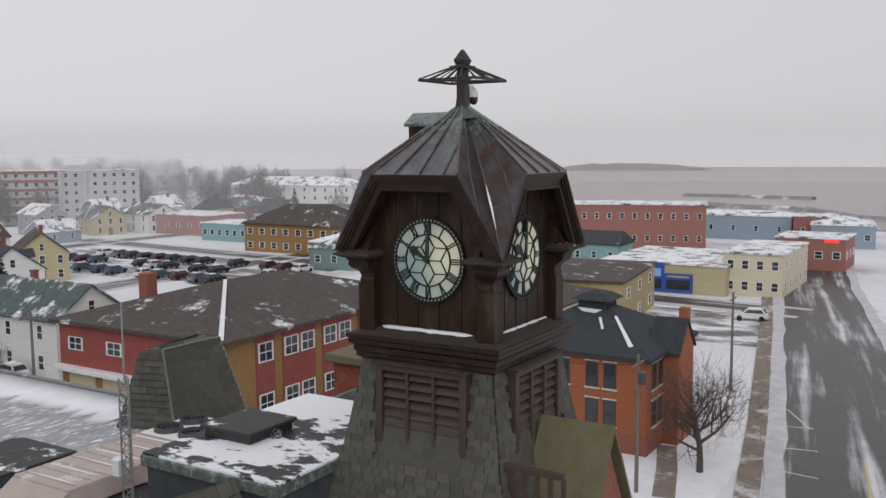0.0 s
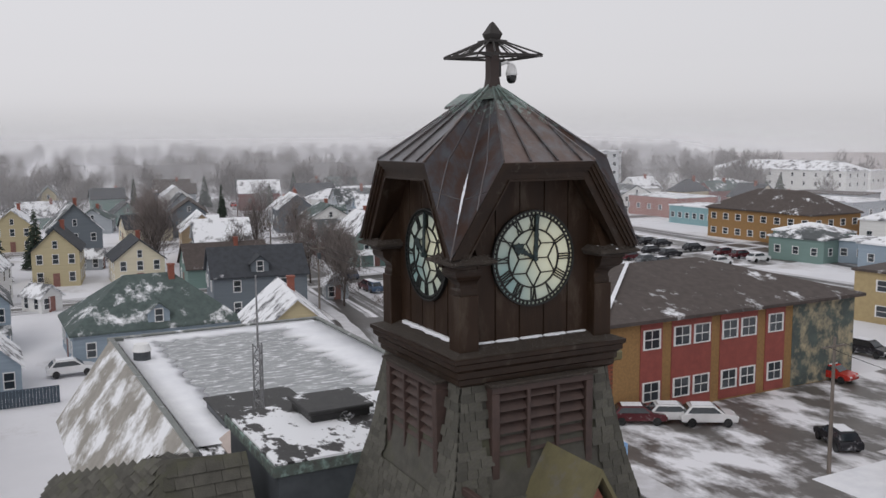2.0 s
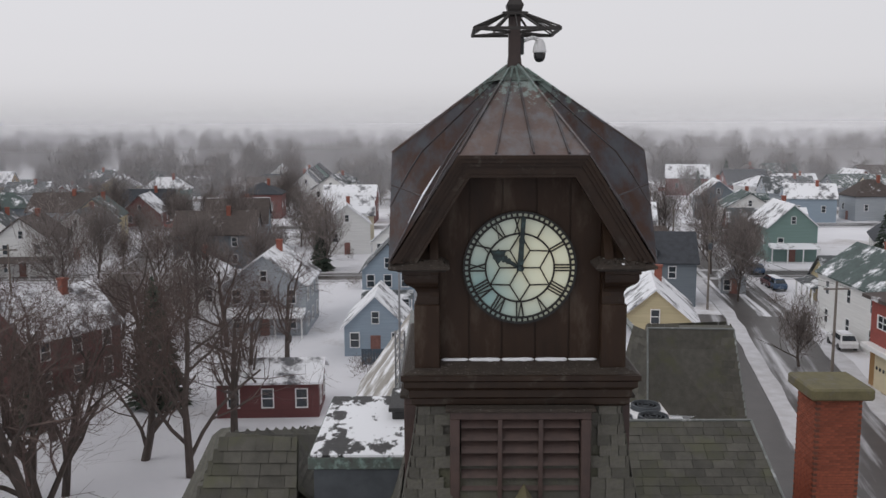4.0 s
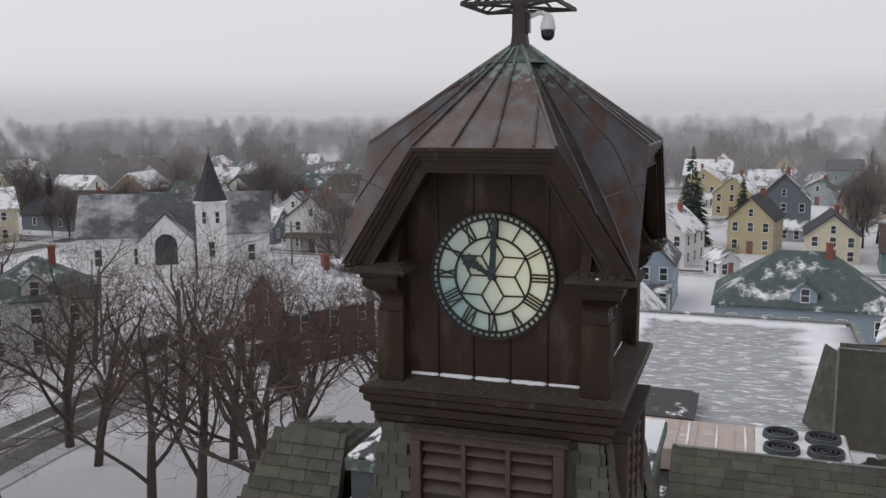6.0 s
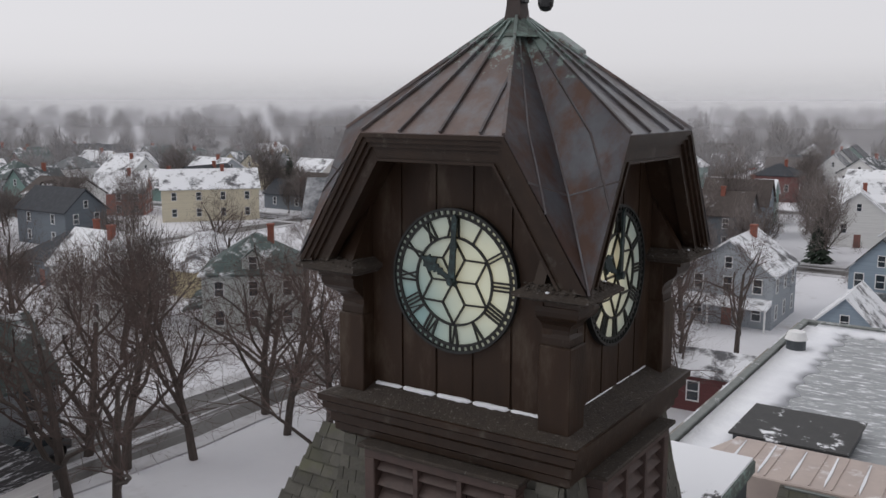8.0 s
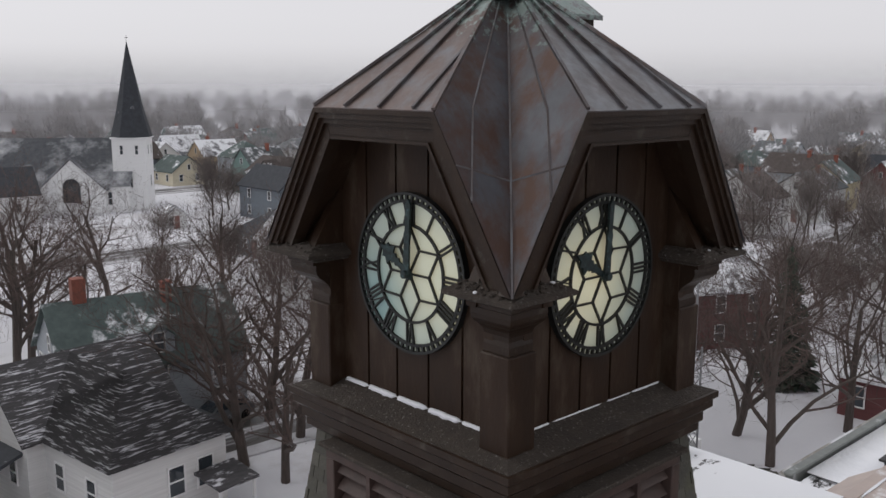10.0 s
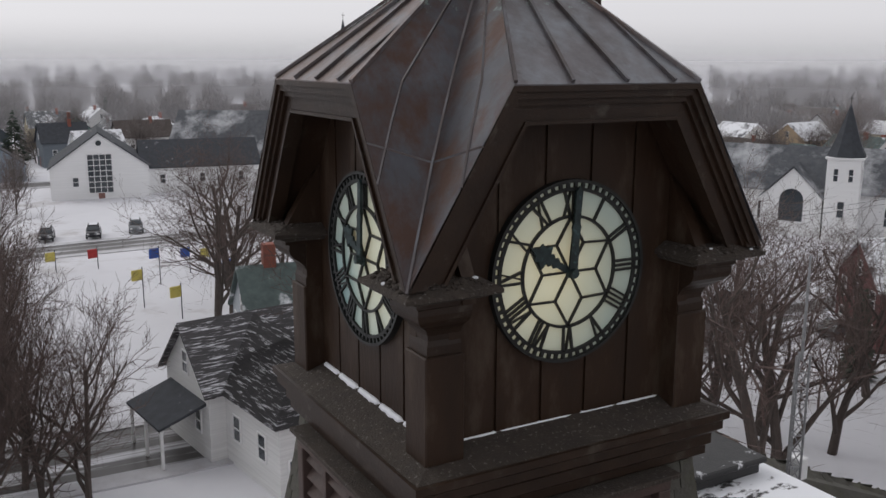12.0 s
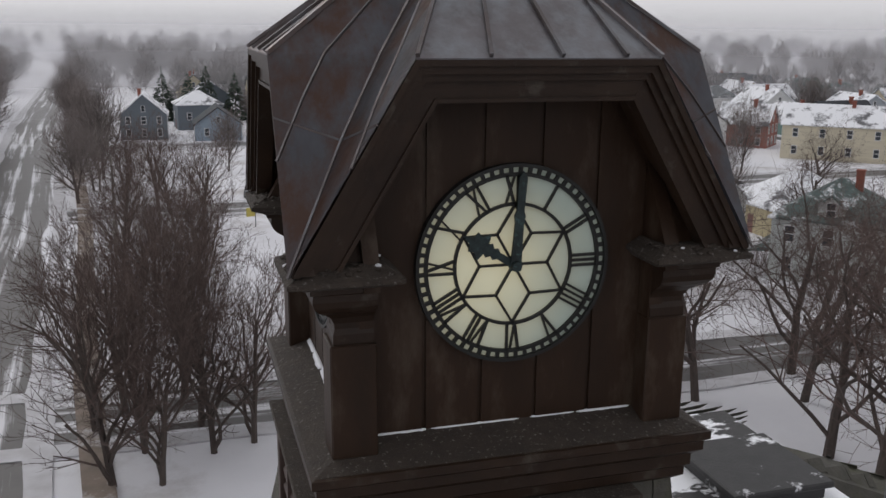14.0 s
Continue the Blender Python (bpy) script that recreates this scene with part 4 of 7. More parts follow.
curb = empty("roof_curb", "low grey roof-light box on the flat roof", "roof light")
bm = B()
box(bm, (-17.6, -1.3, ZR), (-14.9, 1.6, 13.86), bevel=0.03)
part("box", bm, "greymetal", curb)
bm = B()
box(bm, (-17.7, -1.4, 13.86), (-14.8, 1.7, 13.93), bevel=0.02)
part("lid", bm, "tarhatch", curb, "dark lid dusted with snow")

# drifts of snow along the roof edges
rngd = random.Random(9)
for pts, wd in (([(-30.4, y) for y in np.linspace(-2.2, 7.2, 30)], 1.3), ([(x, -1.7) for x in np.linspace(-30, -13.5, 44)], 0.9), ([(x, 6.8) for x in np.linspace(-30, -17.6, 30)], 2.0)):
    bm = B()
    rings = []
    for i, (x, y) in enumerate(pts):
        w = wd * (0.7 + 0.5 * rngd.random())
        d = (1, 0) if abs(pts[0][0] - pts[-1][0]) < 0.1 else (0, 1)
        sg = 1 if (d[0] or y < 5) else -1
        e = (x, y, ZR + 0.004)
        m_ = (x + d[0] * w * 0.4, y + d[1] * sg * w * 0.4, ZR + 0.07)
        f_ = (x + d[0] * w, y + d[1] * sg * w, ZR + 0.004)
        o_ = (x - d[0] * 0.15, y - d[1] * sg * 0.85, ZR + 0.10)
        rings.append([o_, m_, f_, e])
    loft(bm, rings)
    tagged(part("snow_drift", fix(bm), "snow", None, "", True), "snow drift along the edge of the flat roof", "snow", kind="stuff")

M["mortar"] = mat("mortar", (0.17, 0.075, 0.05), (0.12, 0.055, 0.04), 0.9, scale=6)
M["chimbrick"] = mat("chimney_brick_red", (0.30, 0.085, 0.045), (0.20, 0.06, 0.035), 0.85, scale=9, bump=0.3, bump_scale=30, rand=0.2)
chim = empty("brick_chimney", "tall orange-red brick chimney with mossy concrete cap", "chimney")
bm = B()
box(bm, (-10.19, 8.61, 0), (-8.91, 9.79, 15.85))
part("shaft", bm, "mortar", chim)
bm = B()
box(bm, (-0.105, -0.02, 0.0), (0.105, 0.02, 0.062), bevel=0.006)
brick_me = bpy.data.meshes.new("brick")
bm.to_mesh(brick_me)
bm.free()
brick_me.materials.append(M["chimbrick"])
low_bricks = B()
for row in range(80):
    z_ = 15.85 - 0.075 * (row + 1)
    for (ox, oy), (dx, dy), L_, rz in (((-8.91, 8.61), (0, 1), 1.18, 90), ((-10.19, 8.61), (1, 0), 1.28, 0)):
        n_ = 5 if row % 2 else 6
        for q in range(n_):
            u = (q + (0.5 if row % 2 == 0 else 1.0)) * L_ / 6
            if row > 25:
                m_ = pose(ox + dx * u, oy + dy * u, z_, 0, 0, rz)
                box(low_bricks, (-0.098, -0.02, 0.0), (0.098, 0.02, 0.062), m_)
                continue
            o = new("brick", brick_me)
            o.parent, o.matrix_basis = chim, pose(ox + dx * u, oy + dy * u, z_, 0, 0, rz) @ Matrix.Diagonal((0.93, 1, 1, 1))
part("bricks", low_bricks, "chimbrick", chim)["kind"] = "stuff"
bm = B()
box(bm, (-10.42, 8.38, 15.85), (-8.68, 10.02, 16.17), bevel=0.05)
part("cap", bm, "mossy", chim, "mossy concrete cap")

M["galv"] = mat("galvanised_steel", (0.36, 0.36, 0.37), (0.25, 0.25, 0.26), 0.5, 0.4, scale=8)
mast = empty("radio_mast", "thin grey lattice radio mast on the flat roof", "mast", pose(-7.6, -2.2, ZR))
for a in range(3):
    bm = B()
    c, s = 0.13 * math.cos(a * 2.094), 0.13 * math.sin(a * 2.094)
    c2, s2 = 0.13 * math.cos((a + 1) * 2.094), 0.13 * math.sin((a + 1) * 2.094)
    bar(bm, (c, s, 0), (c, s, 4.5), 0.022)
    part("leg", bm, "galv", mast)
    bm = B()
    for i in range(16):
        bar(bm, (c, s, i * 0.28), (c2, s2, (i + 1) * 0.28), 0.012, sides=4)
        bar(bm, (c, s, i * 0.28), (c2, s2, i * 0.28), 0.010, sides=4)
    part("bracing", bm, "galv", mast)["kind"] = "stuff"
bm = B()
bar(bm, (0, 0, 4.4), (0, 0, 6.2), 0.03, 0.02)
part("whip", bm, "galv", mast)
bm = B()
box(bm, (-0.35, -0.2, 2.2), (-0.1, 0.05, 2.6), bevel=0.02)
part("equipment_box", bm, "white", mast)

vent = empty("roof_vent", "round metal roof vent on the flat roof", "roof vent", pose(-26.0, -2.1, ZR))
bm = B()
bmesh.ops.create_cone(bm, cap_ends=True, segments=20, radius1=0.36, radius2=0.36, depth=0.5, matrix=Matrix.Translation((0, 0, 0.25)))
part("stack", bm, "greymetal", vent)
bm = B()
bmesh.ops.create_cone(bm, cap_ends=True, segments=20, radius1=0.42, radius2=0.30, depth=0.3, matrix=Matrix.Translation((0, 0, 0.62)))
part("cowl", bm, "white", vent)


# ---- neighbouring buildings ----
M["redpanel"] = mat("red_panel", (0.30, 0.075, 0.06), (0.24, 0.06, 0.05), 0.7, scale=1.5, bump=0.15)
M["ochre"] = mat("ochre_brick", (0.33, 0.19, 0.075), (0.25, 0.145, 0.06), 0.85, scale=5, bump=0.25)
M["orangebrick"] = mat("orange_brick", (0.36, 0.115, 0.05), (0.26, 0.085, 0.04), 0.85, scale=6, bump=0.3)
M["tanblock"] = mat("tan_block", (0.42, 0.33, 0.18), (0.36, 0.28, 0.15), 0.85, scale=2)
M["farbrick"] = mat("far_brick", (0.34, 0.15, 0.12), (0.28, 0.13, 0.11), 0.85, scale=2)
M["shopblue"] = mat("blue_shopfront", (0.03, 0.10, 0.42), (0.025, 0.08, 0.32), 0.5, scale=1)
M["paleblue"] = mat("pale_blue_sign", (0.30, 0.52, 0.85), (0.25, 0.45, 0.75), 0.5, scale=1)
M["signyellow"] = mat("yellow_sign", (0.60, 0.50, 0.12), (0.5, 0.42, 0.1), 0.5, scale=1)
M["shopteal"] = mat("teal_siding", (0.25, 0.40, 0.42), (0.20, 0.33, 0.36), 0.7, scale=1)
M["redlight"] = mat("red_lit_sign", (0.9, 0.03, 0.03), None, 0.5, emit=2.0)
M["fenceblue"] = mat("blue_fence_paint", (0.06, 0.085, 0.11), (0.045, 0.06, 0.08), 0.7, scale=2)
M["churchroof"] = mat("church_roof", (0.10, 0.105, 0.115), (0.065, 0.07, 0.08), 0.85, scale=1.2, bump=0.2, bump_scale=10, third=(0.52, 0.53, 0.55), third_scale=0.12, third_cut=0.57, third_soft=0.10)
M["concrete"] = mat("grey_panels", (0.50, 0.51, 0.53), (0.44, 0.45, 0.47), 0.8, scale=1)


def add_block(name, label, x0, x1, y0, y1, h, wall, roof, rh=0.0, eave=0.5, rot=0.0, rows=2, nx=6, ny=6, sx=1.0, s=0.9, category="building", inset=None):
    """A large building with a flat or hipped roof and rows of windows on four sides."""
    cx, cy, w, d = (x0 + x1) / 2, (y0 + y1) / 2, x1 - x0, y1 - y0
    ob = empty(name, label, category, pose(cx, cy, 0, 0, 0, rot))
    bm = B()
    box(bm, (-w / 2, -d / 2, 0), (w / 2, d / 2, h))
    part("wall", bm, wall, ob)
    bm = B()
    e = eave
    lo = [bm.verts.new(p) for p in ((-w / 2 - e, -d / 2 - e, h), (w / 2 + e, -d / 2 - e, h), (w / 2 + e, d / 2 + e, h), (-w / 2 - e, d / 2 + e, h))]
    up = [bm.verts.new(v.co + Vector((0, 0, 0.3))) for v in lo]
    bm.faces.new(lo[::-1])
    for i in range(4):
        bm.faces.new((lo[i], lo[(i + 1) % 4], up[(i + 1) % 4], up[i]))
    if rh:
        i = inset if inset is not None else min(w, d) / 2
        if w > d:
            a, b = bm.verts.new((-w / 2 + i, 0, h + rh)), bm.verts.new((w / 2 - i, 0, h + rh))
            fs = ((up[0], up[1], b, a), (up[1], up[2], b), (up[2], up[3], a, b), (up[3], up[0], a))
        else:
            a, b = bm.verts.new((0, -d / 2 + i - 0.01, h + rh)), bm.verts.new((0, d / 2 - i, h + rh))
            fs = ((up[0], up[1], a), (up[1], up[2], b, a), (up[2], up[3], b), (up[3], up[0], a, b))
        for f in fs:
            bm.faces.new(f)
    else:
        bm.faces.new(up)
    part("roof", fix(bm), roof, ob)
    win = window_mesh()
    for r in range(rows):
        zc = h * (r + 0.5) / rows
        for n, length, off, rz in ((nx, w, d / 2, 0), (nx, w, d / 2, 180), (ny, d, w / 2, 270), (ny, d, w / 2, 90)):
            for i in range(n if seen_side(cx, cy, rot + rz) else 0):
                place_window(win, ob, pose(0, 0, 0, 0, 0, rz) @ pose((i + 0.5) / n * length - length / 2, -off, zc), s, sx)
    return ob


M["roofblack"] = roofmat("roof_black", (0.035, 0.042, 0.05), 0.74)
M["stone"] = mat("pale_stone", (0.55, 0.53, 0.50), (0.45, 0.43, 0.41), 0.8, scale=4)
M["darkframe"] = mat("dark_frame", (0.07, 0.06, 0.055), None, 0.6)
TALLWIN = []
for nm, mt, boxes in (("window", "darkframe", (((-0.5, -0.06, -1.0), (-0.42, 0.05, 1.0)), ((0.42, -0.06, -1.0), (0.5, 0.05, 1.0)), ((-0.5, -0.06, 0.92), (0.5, 0.05, 1.0)), ((-0.5, -0.06, -0.04), (0.5, 0.05, 0.04)))),
                      ("pane", "glass", (((-0.45, -0.03, -0.98), (0.45, 0.02, 0.96)),)), ("sill", "stone", (((-0.62, -0.12, -1.14), (0.62, 0.05, -1.0)),)), ("lintel", "stone", (((-0.6, -0.05, 1.0), (0.6, 0.05, 1.12)),))):
    bm = B()
    for lo, hi in boxes:
        box(bm, lo, hi)
    me = bpy.data.meshes.new(nm)
    bm.to_mesh(me)
    bm.free()
    me.materials.append(M[mt])
    TALLWIN.append(me)

red = add_block("school_building", "two-storey red and ochre panelled building with brown hipped roof", -63.5, -43.0, 35.9, 65.2, 7.8, "ochre", "roofbrown", 3.2, 0.7, nx=0, ny=0)
M["mural"] = mat("painted_mural", (0.10, 0.13, 0.12), (0.05, 0.06, 0.06), 0.8, scale=0.8, contrast=1.0, third=(0.42, 0.36, 0.24), third_scale=0.7, third_cut=0.55, third_soft=0.1)
M["cream_door"] = mat("cream_door", (0.60, 0.52, 0.36), (0.54, 0.47, 0.33), 0.6, scale=1)
dw = window_mesh()
yy = -14.65 + 3.6
for width, n_w in ((2.3, 1), (4.4, 2), (4.4, 2), (2.4, 1)):
    bm = B()
    box(bm, (10.24, yy, 0.2), (10.32, yy + width, 7.7))
    part("red_panel", bm, "redpanel", red, "red wall panel")
    for i in range(n_w):
        for zc in (1.9, 6.3):
            yc = yy + width * (i + 0.5) / n_w
            f_ = place_window(dw, red, pose(10.32, yc, zc, 0, 0, 90), 1.05, 1.85)
            bm = B()
            box(bm, (10.33, yc - 0.03, zc - 0.8), (10.37, yc + 0.03, zc + 0.8))
            part("mullion", bm, "white", red)
    yy += width + 1.0
bm = B()
box(bm, (10.24, yy, 0.1), (10.30, 14.6, 7.7))
part("mural", bm, "mural", red, "dark painted mural")
bm = B()
box(bm, (-10.25, -14.75, 3.9), (8.2, -14.62, 7.75))
part("red_band", bm, "redpanel", red, "red upper wall")
bm = B()
box(bm, (-10.25, -15.6, 3.5), (9.6, -14.62, 3.95), bevel=0.05)
part("canopy", bm, "white", red, "white canopy over the garage doors")
for i in range(4):
    bm = B()
    box(bm, (-9.2 + i * 4.6, -14.72, 0.1), (-5.6 + i * 4.6, -14.62, 3.2))
    g_ = part("garage_door", bm, "cream_door", red, "cream panelled garage door")
    for j in range(5):
        bm = B()
        box(bm, (-8.9 + i * 4.6 + j * 0.62, -14.75, 1.8), (-8.6 + i * 4.6 + j * 0.62, -14.70, 2.1))
        part("door_pane", bm, "glass", g_)
    place_window(dw, red, pose(-8 + i * 5.2, -14.75, 6.0), 0.75, 2.0)
    bm = B()
    box(bm, (-8.03 + i * 5.2, -14.82, 5.45), (-7.97 + i * 5.2, -14.77, 6.55))
    part("mullion", bm, "white", red)
bm = B()
box(bm, (-6.2, -9.0, 8.6), (-5.0, -7.8, 11.8), bevel=0.03)
part("chimney", bm, "brickdark", red, "red brick chimney")
for x0, y0, x1, y1 in ((10.4, -15.1, 6.1, -9.6),):
    bm = B()
    solid(bm, [(10.6, -14.95, 8.22), (10.25, -15.2, 8.22), (1.0, -5.2, 11.20), (1.25, -5.0, 11.20)], (0, 0, 0.03))
    part("hip_snow", fix(bm), "snow", red, "line of snow along the hip")

bk = add_block("brick_house", "orange brick two-storey house with black hipped roof and cupola", -25.0, -12.6, 48.7, 60.0, 7.3, "orangebrick", "roofblack", 3.4, 0.5, nx=0, ny=0)
bm = B()
box(bm, (-6.28, -5.73, 0), (6.28, 5.73, 1.5), bevel=0.03)
part("plinth", bm, "brickdark", bk, "darker brick plinth")
for rz, L_, off_, pairs in ((0, 12.4, 5.65, (-4.2, -1.2, 2.6)), (90, 11.3, 6.2, (-3.2, 3.4)), (270, 11.3, 6.2, (-3.0, 3.0))):
    for u in pairs:
        for zc in (3.0, 5.9):
            for du in (-0.72, 0.72):
                m_ = pose(0, 0, 0, 0, 0, rz) @ pose(u + du, -off_, zc)
                f_ = new("window", TALLWIN[0])
                f_.parent, f_.matrix_basis = bk, m_
                for q, nm in ((TALLWIN[1], "pane"), (TALLWIN[2], "sill"), (TALLWIN[3], "lintel")):
                    g_ = new(nm, q)
                    g_.parent = f_
for y_ in (-5.5, 5.5):
    bm = B()
    solid(bm, [(6.2, -1.9, 0), (6.2, 1.9, 0), (6.2, 1.9, 7.4), (6.2, 0, 9.6), (6.2, -1.9, 7.4)], (1.3, 0, 0)) if y_ < 0 else box(bm, (6.15, 2.2, 0.0), (6.9, 3.0, 10.2), bevel=0.04)
    part("gabled_bay" if y_ < 0 else "chimney", fix(bm), "orangebrick", bk, "projecting brick bay with gable" if y_ < 0 else "")
bm = B()
for s_ in (-1, 1):
    solid(bm, [(5.0, 0, 9.62), (5.0, s_ * 2.2, 7.2), (5.0, s_ * 2.2, 7.35), (5.0, 0, 9.8)], (2.65, 0, 0))
part("bay_roof", fix(bm), "roofblack", bk)
bm = B()
zz = lambda y: 7.63 + (6.15 + y) / 6.15 * 3.1
for quad in (((2.2, -1.9), (2.4, -1.85), (4.9, -5.0), (4.6, -5.15)), ((-1.2, -1.2), (0.9, -1.3), (0.5, -1.7), (-0.7, -1.6)), ((1.0, -2.2), (1.2, -2.15), (1.9, -3.4), (1.75, -3.5))):
    solid(bm, [(x_, y_, zz(y_)) for x_, y_ in quad], (0, 0, 0.04))
part("roof_snow", fix(bm), "snow", bk, "small patches of snow on the black roof")["kind"] = "stuff"
bm = B()
box(bm, (-1.2, -1.2, 10.0), (1.2, 1.2, 10.9))
loft(bm, [[(-h, -h, z), (h, -h, z), (h, h, z), (-h, h, z)] for h, z in ((1.7, 10.85), (1.0, 11.3), (0.05, 11.6))])
part("cupola", fix(bm), "roofblack", bk)
add_block("warehouse", "low tan block building with flat brown roof", -62.5, -32.0, 90.0, 112.0, 6.2, "tanblock", "roofbrown", 0.8, 0.3, nx=4, ny=3, sx=2.0, rot=8)
add_block("harbour_warehouse", "long red brick building with rows of windows by the harbour", -100.0, -48.0, 183, 197, 10.2, "farbrick", "roofsnow", 0.0, 0.3, nx=18, ny=5, rows=2, rot=16)
apt = add_block("apartment_block", "six-storey pale grey apartment block with red brick bands", -278.0, -236.0, 174, 188, 17.2, "concrete", "roofsnow", 0, 0.2, nx=14, ny=5, rows=6, rot=48, s=0.8, sx=1.4)
for i in range(6):
    bm = B()
    box(bm, (-21.0, -7.25, i * 2.86 + 2.1), (-4.0, -6.95, i * 2.86 + 3.0))
    part("brick_band", bm, "farbrick", apt, "red brick band")
for x0, x1 in ((-3.6, -2.6), (4.0, 5.0), (20.0, 21.0)):
    bm = B()
    box(bm, (x0, -7.5, 0), (x1, -6.95, 17.7))
    part("pier", bm, "concrete", apt)
bm = B()
box(bm, (-2, -3, 17.4), (8, 3, 18.9))
part("plant_room", bm, "concrete", apt)
shops = add_block("shops", "low yellow shop row with snowy flat roof and blue shopfronts", -47, -26.5, 126.5, 150, 4.6, "wyellow", "roofsnow", 0, 0.2, nx=0, ny=3, rows=1, sx=1.6)
for x0, x1, z1, mt in ((-8.5, -4.0, 2.9, "shopblue"), (-4.0, 0.6, 4.9, "shopblue"), (0.6, 5.2, 3.2, "shopblue")):
    bm = B()
    box(bm, (x0, -12.0, 0.2), (x1, -11.7, z1), bevel=0.03)
    part("shopfront", bm, mt, shops, "bright blue shopfront")
    bm = B()
    box(bm, (x0 + 0.4, -12.06, 0.7), (x1 - 0.4, -11.95, 2.2))
    part("shop_window", bm, "glass", shops)
    bm = B()
    box(bm, (x0 + 0.5, -12.05, 2.6), (x1 - 0.5, -11.9, 2.85 if z1 < 4 else 3.9))
    part("sign", bm, "paleblue" if z1 > 4 else "signyellow", shops, "shop sign board")
add_block("corner_shop", "two-storey cream shop building with snowy flat roof", -27.5, -18.5, 129, 150, 6.6, "wcream", "roofsnow", 0, 0.2, nx=4, ny=5, rows=2, sx=1.1)
store = add_block("store", "low red brick store with glowing red signs", -27.0, -14.5, 165.5, 178, 6.0, "farbrick", "roofsnow", 0, 0.2, nx=4, ny=3, rows=1, sx=1.5)
for x0, x1, z0 in ((-5.5, -1.0, 4.6), (2.6, 5.0, 5.4)):
    bm = B()
    box(bm, (x0, -6.45, z0), (x1, -6.2, z0 + 0.45))
    part("lit_sign", bm, "redlight", store, "glowing red sign")
add_block("teal_house", "small teal gabled store by the harbour street", -65, -54.5, 155, 163, 4.0, "shopteal", "roofdark", 2.6, 0.3, nx=3, ny=2, rows=1, inset=0.4)
add_block("long_shed", "long pale blue harbour shed with snowy roof", -62, -34, 219, 231, 6.0, "wblue", "roofsnow", 1.2, 0.2, nx=5, ny=2, rows=1)
add_block("harbour_shed", "pinkish harbour shed with snowy roof", -33, -24, 216, 226, 6.5, "farbrick", "roofsnow", 0, 0.2, nx=2, ny=2, rows=1)
add_block("tan_hall", "cream building with brown hipped roof", -46, -32, 77, 89, 5.5, "wcream", "roofbrown", 2, 0.4, nx=4, ny=3)
add_block("brown_hall", "long brick and cream hall with brown hipped roof", -141, -113, 141, 156, 6.4, "ochre", "roofbrown", 4.5, 0.5, nx=8, ny=4, rot=2, sx=1.6)
add_block("green_shop", "low teal shop with snowy flat roof", -170, -154, 155, 167, 4.5, "shopteal", "roofsnow", 0, 0.2, nx=6, ny=3, rows=1, sx=1.5)
add_block("brick_shop", "low red brick shop building with snowy roof", -199, -176, 163, 177, 5.5, "farbrick", "roofsnow", 0, 0.2, nx=5, ny=3, rows=1, sx=1.4)
add_house(-204, 167, 80, 10, 16, 5.5, 2.6, "wwhite", "roofgrey", "long white building with grey roof", chim=False)
add_house(-210, 155, 75, 9, 12, 5.0, 3.0, "wyellow", "roofgrey", "yellow gabled house behind the car park")
add_house(-224, 146, 80, 9, 12, 6.0, 2.6, "wgrey", "roofsnow", "grey house with snowy roof")
add_block("hotel", "long pale hotel with white gables by the water", -262, -205, 262, 276, 9.5, "wwhite", "roofsnow", 3.5, 0.4, nx=12, ny=3, rows=3, rot=8)
add_block("snowy_hall", "wide hall with white snowy roof", -232, -206, 214, 232, 5.0, "wwhite", "roofsnow", 3.0, 0.4, nx=4, ny=3, rows=1, rot=-10)
add_house(-142, 88, 60, 9, 12, 5.2, 3.6, "wyellow", "roofbrown", "yellow gabled house with brown roof", chim=True)
add_house(-122, 68, 70, 9, 12, 5.6, 3.4, "wwhite", "roofdark", "white house with dark cross-gabled roof", dormer=True)

add_house(-79, 45, 90, 8.5, 16, 6.3, 3.0, "wwhite", "roofgreen", "white two-storey clapboard house with dark green roof", wins=3)
add_house(-88, 8.5, 0, 12, 17, 3.4, 5.0, "wblue", "roofgreen", "pale blue house with a dormer and dark green hipped roof", hip=True, dormer=True, rows=1, wins=5)
add_house(-98, -8.2, 90, 6.2, 9, 5.4, 3.2, "wblue", "roofgrey", "light blue gabled house with white trim", porch=True)
add_house(-88, -21, 90, 9, 10, 5.6, 3.2, "wgrey", "roofsnow", "grey gabled house among bare trees", porch=True)
add_house(-78, -8.2, 90, 6.2, 8, 3.0, 3.0, "wblue", "roofsnow", "small pale blue cottage with snowy roof", chim=False, rows=1)
add_house(-144, 4, 80, 7, 10, 5.6, 3.4, "wyellow", "roofdark", "yellow house with dark roof")
add_house(-57.5, -15.3, 2, 5, 8, 2.9, 1.1, "wmaroon", "roofsnow", "small dark red shed in the snow", chim=False, rows=1)
add_house(-65.0, -36.8, 60, 8, 9.5, 5.2, 3.2, "wmaroon", "roofsnow", "maroon house with snowy roof", rows=2)


add_house(-138, 15, 88, 7.5, 10, 4.2, 3.0, "wcream", "roofdark", "cream house with black roof and snow patches", chim=True)
add_house(-172, 9, 88, 9.5, 11, 6.2, 4.6, "wslate", "roofgrey", "dark slate gabled house with white trim")
add_house(-196, 0, 80, 8, 10, 5.2, 3.4, "wyellow", "roofsnow", "ochre house with snowy gable roof")
add_house(-128, -8, 75, 7, 9, 5.0, 3.0, "wwhite", "roofsnow", "white cottage with snowy roof")
add_house(-228, -30, 80, 10, 14, 6.0, 3.4, "wwhite", "roofgrey", "large white house with many gables", dormer=True)
fence = empty("fence", "dark blue board fence in the snow", "fence", pose(-70.6, -9.3, 0, 0, 0, 90))
